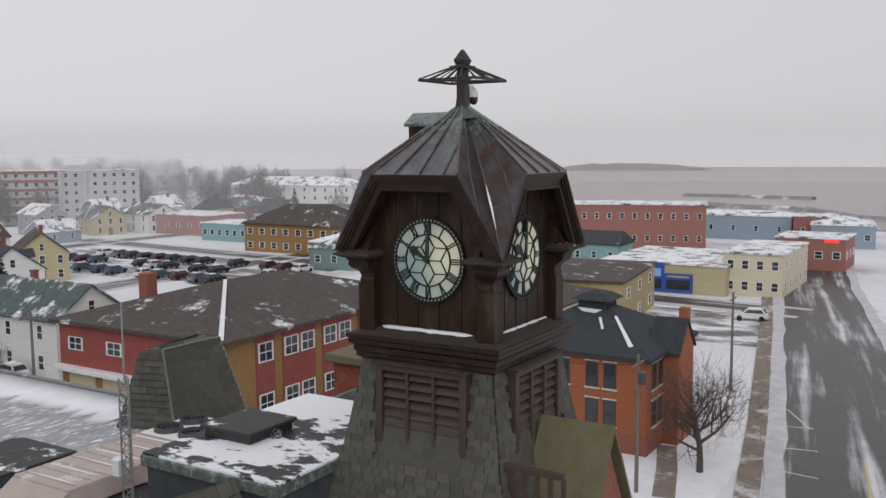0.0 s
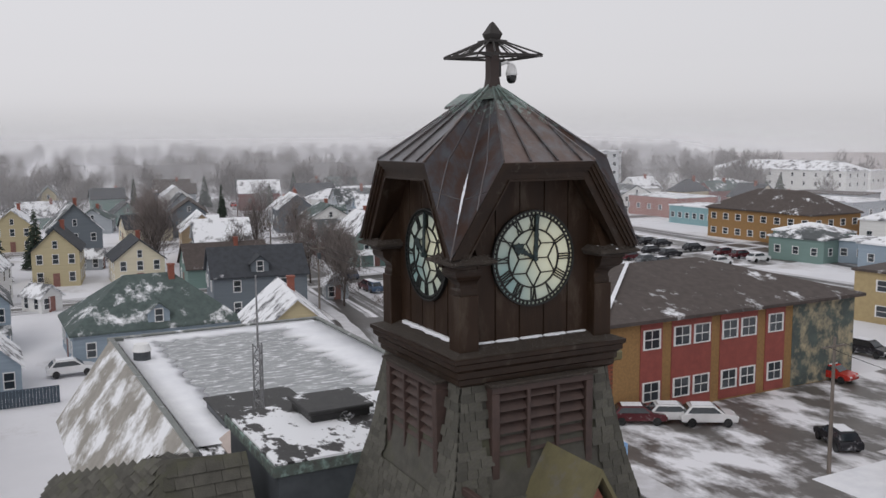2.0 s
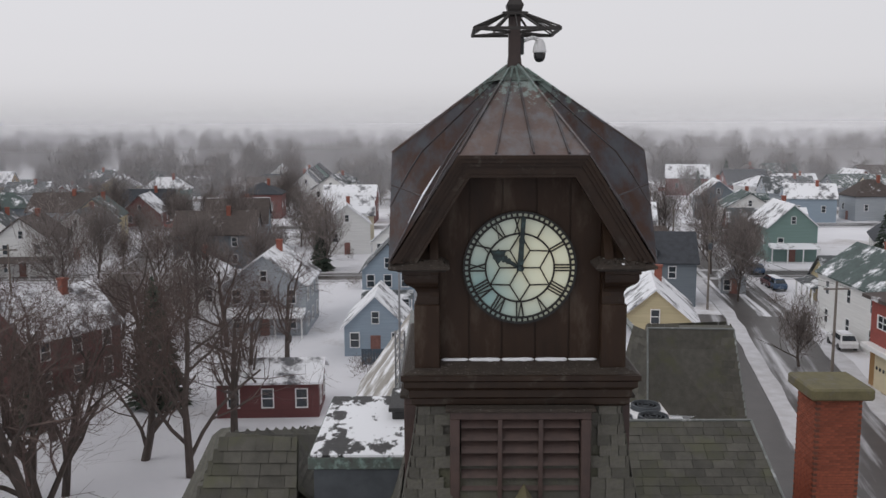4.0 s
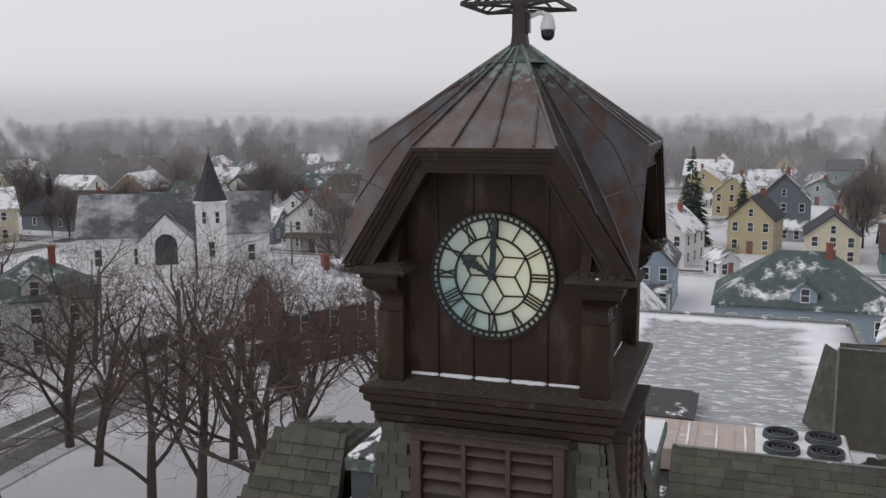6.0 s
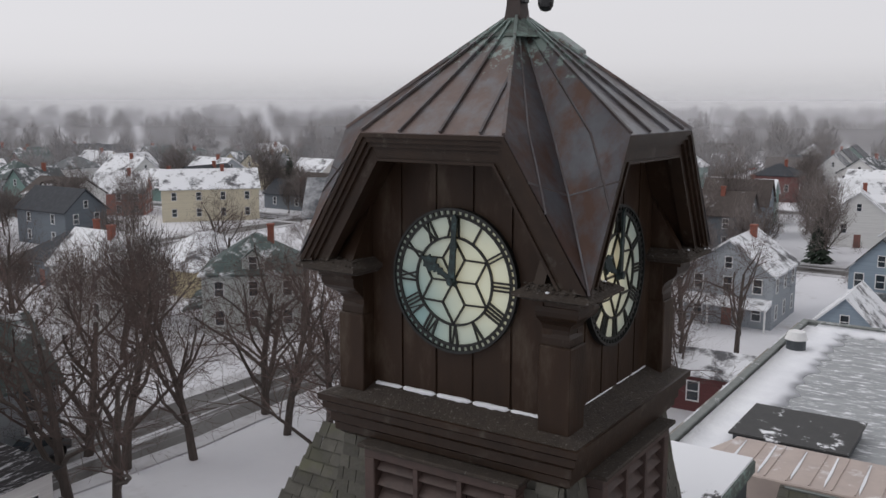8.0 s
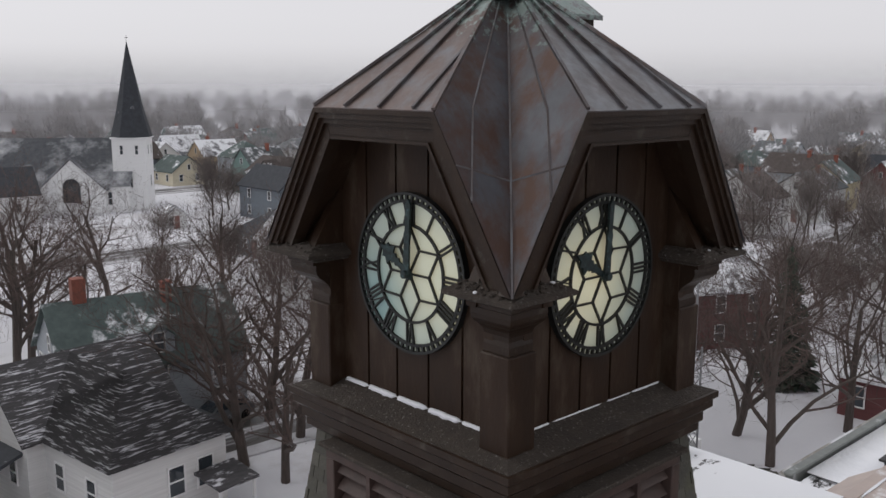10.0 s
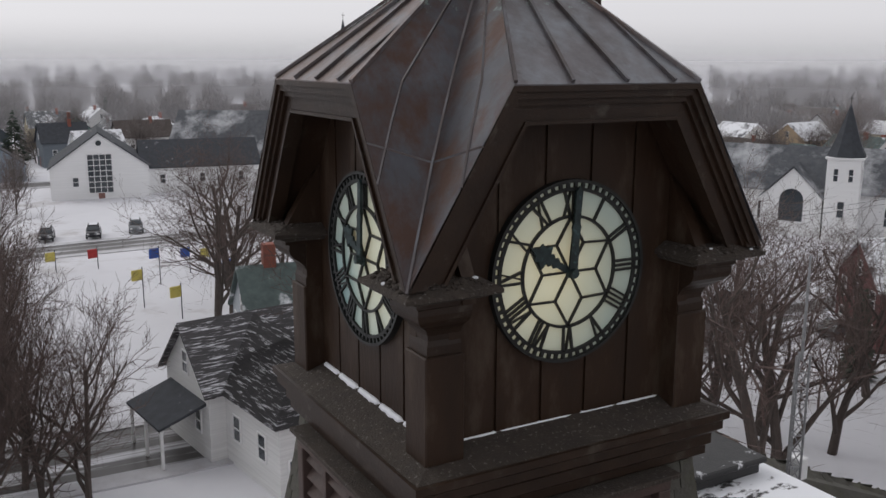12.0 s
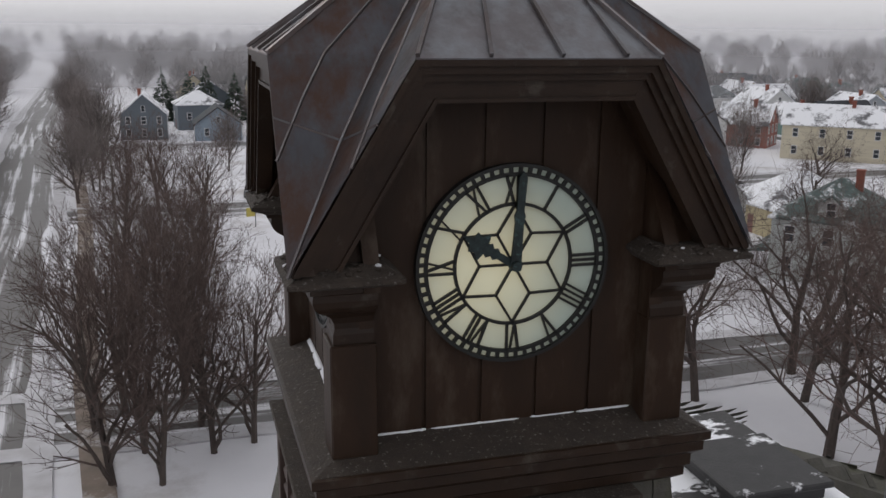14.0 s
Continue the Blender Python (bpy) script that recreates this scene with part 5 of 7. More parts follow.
for i in range(26):
    bm = B()
    box(bm, (i * 0.27, -0.03, 0.05), (i * 0.27 + 0.25, 0.03, 1.6))
    part("board", bm, "fenceblue", fence)
for z_ in (0.4, 1.3):
    bm = B()
    box(bm, (0, 0.03, z_), (7.0, 0.09, z_ + 0.1))
    part("rail", bm, "fenceblue", fence)

# white house with two roofs meeting, below the tower
M["roofstripe"] = mat("snow_striped_shingles", (0.075, 0.072, 0.075), (0.05, 0.048, 0.05), 0.85, scale=1.5, bump=0.3, bump_scale=10, third=(0.62, 0.62, 0.65), third_scale=0.55, third_cut=0.575, third_soft=0.035, stretch=(1.3, 1.3, 19))
wh = empty("house", "white clapboard house with dark snow-striped hipped and gabled roofs", "house", pose(-12.2, -40, 0, 0, 0, 8), "houses of the town")
bm = B()
box(bm, (-3.4, -3.5, 0), (3.4, 4.6, 4.3))
part("wall", bm, "wwhite", wh)
bm = B()
lo = [(-3.8, -6.0, 4.2), (3.8, -6.0, 4.2), (3.8, 5.0, 4.2), (-3.8, 5.0, 4.2)]
up = [(0, -6.0, 7.6), (0, 0.6, 7.6)]
vs = [bm.verts.new(p) for p in lo + up]
for f in ((0, 3, 5, 4), (1, 4, 5, 2), (2, 5, 3), (0, 1, 2, 3), (0, 4, 1)):
    bm.faces.new([vs[i] for i in f])
bmesh.ops.solidify(bm, geom=bm.faces[:], thickness=0.12)
part("hip_roof", fix(bm), "roofstripe", wh, "dark shingled roof striped with snow")
bm = B()
solid(bm, [(4.4, -8.4, 0), (4.4, -2.0, 0), (4.4, -2.0, 4.4), (4.4, -5.2, 7.5), (4.4, -8.4, 4.4)], (-9.0, 0, 0))
part("cross_wall", fix(bm), "wwhite", wh)
bm = B()
for s_ in (-1, 1):
    solid(bm, [(4.8, -5.2, 7.55), (4.8, -5.2 + s_ * 3.6, 4.06), (4.8, -5.2 + s_ * 3.6, 4.22), (4.8, -5.2, 7.74)], (-9.8, 0, 0))
part("gable_roof", fix(bm), "roofstripe", wh, "dark shingled gable roof striped with snow")
bm = B()
solid(bm, [(4.4, -7.8, 3.4), (7.2, -7.8, 2.5), (7.2, -7.8, 2.65), (4.4, -7.8, 3.6)], (0, 5.4, 0))
part("porch_roof", fix(bm), "roofdark", wh)
for y_ in (-7.6, -5.2, -2.7):
    bm = B()
    box(bm, (6.9, y_ - 0.08, 0), (7.06, y_ + 0.08, 2.55))
    part("porch_post", bm, "white", wh)
bm = B()
solid(bm, [(-3.8, 4.7, 2.4), (-1.2, 4.7, 2.4), (-1.2, 4.7, 2.55), (-3.8, 4.7, 2.55)], (0, 2.2, -0.35))
part("entry_roof", fix(bm), "roofstripe", wh)
for x_ in (-3.6, -1.4):
    bm = B()
    box(bm, (x_ - 0.07, 6.6, 0), (x_ + 0.07, 6.75, 2.1))
    part("porch_post", bm, "white", wh)
ww = window_mesh()
for u, z_ in ((2.0, 2.4), (-2.4, 1.4), (0.2, 2.4)):
    place_window(ww, wh, pose(0, 0, 0, 0, 0, 180) @ pose(u, -4.6, z_), 1.1)
for y_ in (-0.5, 2.6):
    place_window(ww, wh, pose(3.4, y_, 2.4, 0, 0, 90), 1.0)
for y_, z_ in ((-6.8, 2.2), (-3.6, 2.2), (-5.2, 5.3)):
    place_window(ww, wh, pose(4.4, y_, z_, 0, 0, 90), 0.9)
back = add_house(-19.5, -53.5, 82, 9, 12, 4.6, 3.6, "wgrey", "roofgreen", "grey house with dark roof and two brick chimneys", dormer=True)
bm = B()
box(bm, (-0.6, -4.4, 7.0), (0.3, -3.5, 9.9), bevel=0.03)
part("chimney", bm, "brickdark", back, "red brick chimney")


# ---- bare trees ----
def tree_data(seed, height, spread=0.55, levels=5, kids=(3, 3, 4, 4, 3), r0=0.28, lean=0.06, crown_from=0.28, first=7, rmin=0.012, wig=0.22):
    """Lists of tapered branch segments (a, b, ra, rb): trunk and limbs, and fine twigs."""
    rng = random.Random(seed)
    wood, twigs = [], []

    def grow(p, d, length, r, lev):
        n = 4 if lev < 2 else 3 if lev < 4 else 2
        pts = [p]
        dirs = d.copy()
        for i in range(n):
            dirs = (dirs + Vector((rng.uniform(-1, 1), rng.uniform(-1, 1), rng.uniform(-0.35, 0.75))) * (0.13 if lev == 0 else wig)).normalized()
            pts.append(pts[-1] + dirs * (length / n))
        for i in range(n):
            ra, rb = r * (1 - 0.6 * i / n), r * (1 - 0.6 * (i + 1) / n)
            (wood if lev < 2 else twigs).append((pts[i], pts[i + 1], ra, rb))
        if lev >= levels:
            return
        cnt = first if lev == 0 else kids[lev] + rng.randint(0, 1)
        for j in range(cnt):
            t = (crown_from if lev == 0 else 0.25) + (1 - (crown_from if lev == 0 else 0.25)) * (j + rng.random() * 0.7) / cnt
            t = min(t, 0.99)
            i = min(int(t * n), n - 1)
            q = pts[i].lerp(pts[i + 1], t * n - i)
            base = (pts[i + 1] - pts[i]).normalized()
            ang = rng.uniform(0, 2 * math.pi)
            side_ = base.orthogonal().normalized()
            side_.rotate(Matrix.Rotation(ang + j * 2.4, 3, base))
            nd = (base * rng.uniform(0.5, 0.95) + side_ * spread * rng.uniform(0.8, 1.6) + Vector((0, 0, 0.12))).normalized()
            grow(q, nd, length * rng.uniform(0.50, 0.72) * (1.15 - 0.45 * t if lev == 0 else 1.0), max(rmin, r * (1 - 0.6 * t) * rng.uniform(0.5, 0.74)), lev + 1)

    grow(Vector((0, 0, -0.2)), Vector((rng.uniform(-lean, lean), rng.uniform(-lean, lean), 1)).normalized(), height * 0.62, r0, 0)
    return wood, twigs


def tubes(name, segs, sides, material):
    n = len(segs)
    A = np.array([[*a] for a, b, ra, rb in segs])
    Bp = np.array([[*b] for a, b, ra, rb in segs])
    R = np.array([[ra, rb] for a, b, ra, rb in segs])
    d = Bp - A
    d /= np.linalg.norm(d, axis=1, keepdims=True) + 1e-9
    ref = np.where(np.abs(d[:, 2:3]) < 0.9, np.array([[0, 0, 1.0]]), np.array([[1.0, 0, 0]]))
    u = np.cross(d, ref)
    u /= np.linalg.norm(u, axis=1, keepdims=True) + 1e-9
    w = np.cross(d, u)
    verts = np.zeros((n, 2, sides, 3))
    for s in range(sides):
        c, q = math.cos(2 * math.pi * s / sides), math.sin(2 * math.pi * s / sides)
        e = u * c + w * q
        verts[:, 0, s] = A + e * R[:, :1]
        verts[:, 1, s] = Bp + e * R[:, 1:]
    base = np.arange(n)[:, None] * 2 * sides
    faces = []
    for s in range(sides):
        t = (s + 1) % sides
        faces.append(np.concatenate([base + s, base + t, base + sides + t, base + sides + s], axis=1))
    me = bpy.data.meshes.new(name)
    me.from_pydata(verts.reshape(-1, 3).tolist(), [], np.concatenate(faces).tolist())
    me.materials.append(M[material])
    return me


M["bark"] = mat("bark", (0.10, 0.08, 0.07), (0.055, 0.045, 0.04), 0.9, scale=6, contrast=0.9, bump=0.5, bump_scale=20, stretch=(1, 1, 0.3), rand=0.15)
M["twig"] = mat("twigs", (0.125, 0.090, 0.079), (0.08, 0.058, 0.051), 0.9, scale=1.0, rand=0.2)
M["needle"] = mat("needles", (0.035, 0.055, 0.035), (0.02, 0.03, 0.022), 0.85, scale=2.0, rand=0.15, third=(0.35, 0.36, 0.37), third_scale=3, third_cut=0.72)


def add_tree(label, wood, twigs, m, group="bare trees", fuzz=None):
    t = empty("tree", label, "tree", m, group)
    part_mesh("trunk", tubes("trunk", wood, 6, "bark"), "bark", t)
    me = tubes("crown", twigs, 3, "twig")
    if fuzz:
        v, f = broom(*fuzz)
        old = [tuple(p.co) for p in me.vertices]
        fc = [tuple(p.vertices) for p in me.polygons] + [tuple(int(q) + len(old) for q in r) for r in f]
        me = bpy.data.meshes.new("crown")
        me.from_pydata(old + v.tolist(), [], fc)
    part_mesh("crown", me, "twig", t)
    return t


def broom(seed, h, spread, n, width, z0=0.2):
    """Slender twigs filling a rounded winter crown, each a thin blade."""
    r = np.random.RandomState(seed)
    d = r.normal(size=(n, 3))
    d /= np.linalg.norm(d, axis=1, keepdims=True)
    rad = r.rand(n, 1) ** 0.45
    lump = 1 + 0.28 * np.sin(d[:, :1] * 5 + seed) * np.cos(d[:, 1:2] * 4 + 2 * seed) + 0.12 * np.sin(d[:, 2:] * 9 + seed)
    c = np.array([0, 0, h * (0.5 + z0 / 2)])
    p = c + d * rad * lump * np.array([spread, spread, h * (0.5 - z0 / 2)])
    g = p - np.array([0, 0, h * z0 * 0.8])
    g /= np.linalg.norm(g, axis=1, keepdims=True)
    g = g + 0.45 * r.normal(size=(n, 3)) * np.array([1, 1, 0.7])
    g /= np.linalg.norm(g, axis=1, keepdims=True)
    s_ = np.cross(g, r.normal(size=(n, 3)))
    s_ /= np.linalg.norm(s_, axis=1, keepdims=True)
    L = h * r.uniform(0.05, 0.13, size=(n, 1))
    w = width * r.uniform(0.6, 1.3, size=(n, 1))
    v = np.stack([p - g * L - s_ * w, p - g * L + s_ * w, p + g * L], axis=1).reshape(-1, 3)
    return v, np.arange(3 * n).reshape(-1, 3)


def add_far_tree(label, seed, h, spread, x, y):
    t = empty("tree", label, "tree", pose(x, y, 0), "bare trees")
    wd_, tw_ = tree_data(seed, h, 0.5, 2, (3, 4, 4), 0.22, 0.06, 0.16, 8, 0.03)
    part_mesh("trunk", tubes("trunk", wd_ + tw_, 3, "bark"), "bark", t)
    v, f = broom(seed, h, spread, 1500, 0.032)
    me = bpy.data.meshes.new("crown")
    me.from_pydata(v.tolist(), [], f.tolist())
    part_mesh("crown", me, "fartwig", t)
    return t


# paler, greyer copy of the twigs: distance haze put into the colour
M["fartwig"] = mat("hazed_twigs", (0.20, 0.172, 0.162), (0.14, 0.12, 0.112), 0.95, scale=0.5, rand=0.25)
TALL = [add_tree("tall bare deciduous tree with dense dark twigs", *tree_data(s, h, sp, 5, (3, 3, 3, 3, 2), 0.31, 0.16, 0.10, 8, 0.011, 0.33), pose(x, y, 0, 0, 0, s * 50), fuzz=(s, h * 0.98, h * 0.38, 260, 0.007, 0.22))
        for s, h, sp, x, y in ((1, 15, 0.80, -30.8, -30.0), (2, 14, 0.95, -38.4, -29.1), (3, 16, 0.75, -28, -38.9), (4, 13, 0.9, -46, -22))]
FINE = [add_tree("bare tree with dense upright reddish-brown branches", *tree_data(s, h, 0.46, 5, (3, 3, 3, 2, 2), 0.21, 0.06, 0.05, 13, 0.012, 0.27), pose(x, y, 0, 0, 0, s * 70), fuzz=(s, h, h * 0.25, 600, 0.007, 0.22))
        for s, h, x, y in ((11, 12, 5.1, -40.5), (12, 11.5, 1.5, -39.5))]
FAR = [add_far_tree("bare grey-brown tree among the houses", s, h, sp, x, y)
       for s, h, sp, x, y in ((21, 12, 3.6, -126, -20), (22, 10, 3.9, -128, -40), (23, 14, 4.0, -124, -88), (24, 9, 2.6, -132, 30))]
LAWN = add_tree("round-crowned bare tree on the snowy lawn", *tree_data(7, 8.4, 0.8, 4, (3, 4, 4, 3, 2), 0.27, 0.02, 0.30, 12, 0.012), pose(-8.2, 47.6, 0), "lawn trees", (7, 8.8, 4.0, 1900, 0.009, 0.24))
tree_rng = random.Random(5)


def more(src, x, y, s=1.0):
    o = copy_thing(src, pose(x, y, 0, 0, 0, tree_rng.uniform(0, 360)))
    o.scale = (s, s, s * tree_rng.uniform(0.92, 1.08))
    return o


for x, y in ((-24.4, -41), (-36.6, -41), (-44, -37), (-20, -36), (-55, -54), (-28, -58), (-54.2, -24), (-52, -17.2), (-71, -16.5), (-57, -17), 
             (-48, -70), (-58, -68), (-42, -82), (-30, -84), (-78, -90), (-18.8, -73.6), (-24, -76), (-43, -18), (-31.9, -27.3), (-34.6, -37.0), (-26, -64), (-40, -62), (-23, -49), (-19.4, -39.5), (-40, -25), (-33.2, -23.4), (-43, -47), (-50, -30), (-62, -27), (-78, -24), (-90, -34)):
    more(tree_rng.choice(TALL), x, y, tree_rng.uniform(0.85, 1.12))
for i, (x, y) in enumerate(((-17, -69), (-14.5, -64.5), (-31, -22.5), (-24.5, -45), (-20.5, -82))):
    more(TALL[i % 4], x, y, tree_rng.uniform(1.12, 1.25))
for x, y in ((6.6, -37), (4.2, -36.5), (3.0, -47.5), (6.4, -46.5), (7.9, -43.9), (6.0, -52), (3, -56), (6, -62), (-0.7, -40.2), (2, -52), (5, -72), (8, -80), (1, -68), (2.1, -43.1), (8, -95), (3, -88), (5, -110), (9, -125), (0, -100)):
    more(tree_rng.choice(FINE), x, y, tree_rng.uniform(0.85, 1.15))


def conifer(x, y, h, r, seed):
    rng = random.Random(seed)
    t = empty("conifer", "dark green snow-dusted conifer", "tree", pose(x, y, 0), "conifers")
    bm = B()
    bar(bm, (0, 0, 0), (0, 0, h * 0.9), 0.18, 0.04)
    part("trunk", bm, "bark", t)
    vs, fs = [], []
    for i in range(int(h * 55)):
        z = h * (0.06 + 0.94 * (1 - math.sqrt(rng.random())))
        z = min(z, h * 0.985)
        rr = r * (1 - z / h) * rng.uniform(0.45, 1.08) + 0.08
        a = rng.uniform(0, 2 * math.pi)
        L = 0.35 + 0.5 * (1 - z / h)
        p = Vector((rr * math.cos(a), rr * math.sin(a), z - 0.25 * rr))
        q = Vector((math.cos(a), math.sin(a), -0.25)) * L
        s = Vector((-math.sin(a), math.cos(a), 0)) * L * 0.45
        b = len(vs)
        vs += [p - q, p + s + Vector((0, 0, 0.05)), p + q * 0.6, p - s, p - q * 0.3 + Vector((0, 0, 0.22))]
        fs += [(b, b + 1, b + 4), (b + 1, b + 2, b + 4), (b + 2, b + 3, b + 4), (b + 3, b, b + 4), (b, b + 3, b + 2, b + 1)]
    me = bpy.data.meshes.new("crown")
    me.from_pydata([tuple(v) for v in vs], [], fs)
    part_mesh("crown", me, "needle", t)
    return t


conifer(-147, -6.5, 17.5, 3.6, 1)
conifer(-52.5, -32.5, 7.0, 0.9, 2)
conifer(-54.0, -34.0, 6.5, 0.9, 3)
conifer(-58.5, -25, 11, 2.6, 6)
conifer(-62, -36.5, 6.5, 2.6, 4)


# ---- streets and lots ----
M["road"] = mat("wet_slushy_asphalt", (0.085, 0.075, 0.07), (0.05, 0.045, 0.043), 0.45, scale=0.5, contrast=0.9, bump=0.15, bump_scale=4, objspace=False, third=(0.60, 0.60, 0.63), third_scale=0.16, third_cut=0.60, third_soft=0.09)
M["lot"] = mat("snowy_lot_asphalt", (0.17, 0.155, 0.145), (0.10, 0.09, 0.085), 0.6, scale=0.4, contrast=0.9, bump=0.15, bump_scale=4, objspace=False, third=(0.72, 0.72, 0.75), third_scale=0.11, third_cut=0.52, third_soft=0.07)
M["pave"] = mat("brown_pavement", (0.24, 0.19, 0.155), (0.17, 0.14, 0.115), 0.85, scale=0.7, bump=0.2, objspace=False, third=(0.66, 0.66, 0.68), third_scale=0.3, third_cut=0.60)
M["slush"] = mat("packed_slush", (0.62, 0.62, 0.65), (0.40, 0.39, 0.40), 0.8, scale=0.7, contrast=1.0, bump=0.3, bump_scale=3, objspace=False)


def slush_road(name, dark, cut, soft=0.07, snow=(0.66, 0.66, 0.69), grain=(0.04, 0.55, 1)):
    """Wet asphalt with snow left in ragged streaks along the way; u runs along it, v across, in metres."""
    m = mat(name, dark, tuple(c * 0.6 for c in dark), 0.38, scale=0.6, contrast=0.9, bump=0.15, bump_scale=4, objspace=False)
    n, l = m.node_tree.nodes, m.node_tree.links
    p = n["Principled BSDF"]
    src = p.inputs["Base Color"].links[0].from_socket
    uv, geo = n.new("ShaderNodeUVMap"), n.new("ShaderNodeNewGeometry")
    mp = n.new("ShaderNodeMapping")
    mp.inputs["Scale"].default_value = grain
    l.new(uv.outputs[0], mp.inputs["Vector"])
    n1, n2 = n.new("ShaderNodeTexNoise"), n.new("ShaderNodeTexNoise")
    n1.inputs["Scale"].default_value, n1.inputs["Detail"].default_value, n1.inputs["Roughness"].default_value = 1.0, 8, 0.62
    n2.inputs["Scale"].default_value, n2.inputs["Detail"].default_value, n2.inputs["Roughness"].default_value = 0.09, 8, 0.6
    l.new(mp.outputs[0], n1.inputs["Vector"])
    l.new(geo.outputs["Position"], n2.inputs["Vector"])
    ad = n.new("ShaderNodeMath")
    ad.operation = "MULTIPLY_ADD"
    l.new(n1.outputs["Fac"], ad.inputs[0])
    ad.inputs[1].default_value = 0.8
    sc = n.new("ShaderNodeMath")
    sc.operation = "MULTIPLY"
    sc.inputs[1].default_value = 0.2
    l.new(n2.outputs["Fac"], sc.inputs[0])
    l.new(sc.outputs[0], ad.inputs[2])
    rp, mx = n.new("ShaderNodeValToRGB"), n.new("ShaderNodeMixRGB")
    rp.color_ramp.elements[0].position, rp.color_ramp.elements[1].position = cut - soft, cut + soft
    l.new(ad.outputs[0], rp.inputs[0])
    l.new(rp.outputs[0], mx.inputs[0])
    l.new(src, mx.inputs[1])
    mx.inputs[2].default_value = (*snow, 1)
    l.new(mx.outputs[0], p.inputs["Base Color"])
    rr = n.new("ShaderNodeMapRange")
    rr.inputs["To Min"].default_value, rr.inputs["To Max"].default_value = 0.42, 0.9
    l.new(rp.outputs[0], rr.inputs["Value"])
    l.new(rr.outputs[0], p.inputs["Roughness"])
    return m


M["road"] = slush_road("wet_slushy_asphalt", (0.068, 0.06, 0.057), 0.575, 0.06, (0.60, 0.60, 0.63), (0.022, 0.42, 1))
M["snowroad"] = slush_road("snowy_street", (0.075, 0.068, 0.064), 0.545, 0.035, (0.70, 0.70, 0.73), (0.016, 0.62, 1))
M["lot"] = slush_road("snowy_lot_asphalt", (0.13, 0.118, 0.11), 0.51, 0.05, (0.74, 0.74, 0.77), (0.13, 0.24, 1))


def strip(bm, pts, width, z, h=0.04, off=0.0, ragged=0.0):
    """A ribbon of ground along a line, a little raised, with u along and v across."""
    uvl = bm.loops.layers.uv.new("way")
    rings, at, run = [], {}, 0.0
    for i, p in enumerate(pts):
        a, b = Vector(pts[max(0, i - 1)]), Vector(pts[min(len(pts) - 1, i + 1)])
        n = Vector((-(b - a).y, (b - a).x)).normalized()
        if i:
            run += (Vector(pts[i]) - Vector(pts[i - 1])).length
        w0 = width / 2 * (1 + ragged * noise.noise((run * 0.21, off, 1.3)))
        w1 = width / 2 * (1 + ragged * noise.noise((run * 0.21, off, 7.7)))
        c = Vector(p) + n * off
        l, r = c + n * w0, c - n * w1
        ring_ = [bm.verts.new(q) for q in ((l.x, l.y, z - h), (l.x, l.y, z), (r.x, r.y, z), (r.x, r.y, z - h))]
        for v, q in zip(ring_, (w0 + h, w0, -w1, -w1 - h)):
            at[v] = (run, q)
        rings.append(ring_)
    for r0, r1 in zip(rings, rings[1:]):
        for k in range(4):
            f = bm.faces.new((r0[k], r0[(k + 1) % 4], r1[(k + 1) % 4], r1[k]))
            for lp in f.loops:
                lp[uvl].uv = at[lp.vert]
    return fix(bm)


def fine(pts, step=4.0):
    return resample([tuple(p) for p in pts], step)


def road(pts, width, z, label, material="road"):
    tagged(part("road", strip(B(), pts, width, z), material), label, "road", kind="structure")
    for s in (-1, 1):
        tagged(part("snow_bank", strip(B(), fine(pts), 1.5, z + 0.07, 0.2, s * (width / 2 + 0.3), 0.55), "slush"), "ploughed ridge of grey snow along the road", "snow", kind="stuff")


def resample(pts, step=14, wob=0.0):
    out = []
    for a, b in zip(pts, pts[1:]):
        a, b = Vector(a), Vector(b)
        n = max(1, int((b - a).length / step))
        for i in range(n):
            out.append(a.lerp(b, i / n))
    out.append(Vector(pts[-1]))
    return out


MAIN = resample([(56, -539), (33, -217), (21, -105), (16.5, -50), (10.5, 0), (3.4, 45), (0.0, 64), (-9.6, 113), (-16, 144), (-32, 240)])
cut_ = min(range(len(MAIN)), key=lambda i: (MAIN[i] - Vector((11, -10))).length)
road(MAIN[cut_:], 11.5, 0.06, "wide main street with wet asphalt and slush")
road(MAIN[:cut_ + 1], 9.0, 0.058, "main street under packed snow with dark wheel tracks", "snowroad")
tagged(part("pavement", strip(B(), MAIN, 1.6, 0.14, 0.16, 7.6), "pave"), "brown pavement along the main street", "pavement", kind="structure")
NORTH = resample([(2, 24), (-40, 27), (-94, 37), (-195, 48), (-330, 72)])
road(NORTH, 7.5, 0.05, "side street with slushy wheel tracks", "snowroad")
road(resample([(0, 21), (-40, 24), (-92, 34.5)]), 12.0, 0.062, "wide wet asphalt street beside the hall with snow patches")
SOUTH = resample([(16, -46), (-30, -45), (-75, -46), (-200, -58), (-340, -75)])
road(SOUTH, 7.5, 0.05, "side street with packed snow and dark tracks", "snowroad")
road(resample([(-13, 117), (-60, 123), (-120, 132), (-200, 140)]), 6.5, 0.05, "dark wet cross street behind the car park")
for y, x0, x1 in ((-108, 16, -320), (-172, 20, -320), (-240, 25, -330), (108, -60, -320)):
    road(resample([(x0, y), (x1, y - 16)]), 7, 0.045, "far side street under packed snow", "snowroad")
for x, y0, y1 in ((-118, -330, 300), (-182, -330, 260), (-255, -330, 280)):
    road(resample([(x, y0), (x - 6, y1)]), 7, 0.04, "far cross street under packed snow", "snowroad")
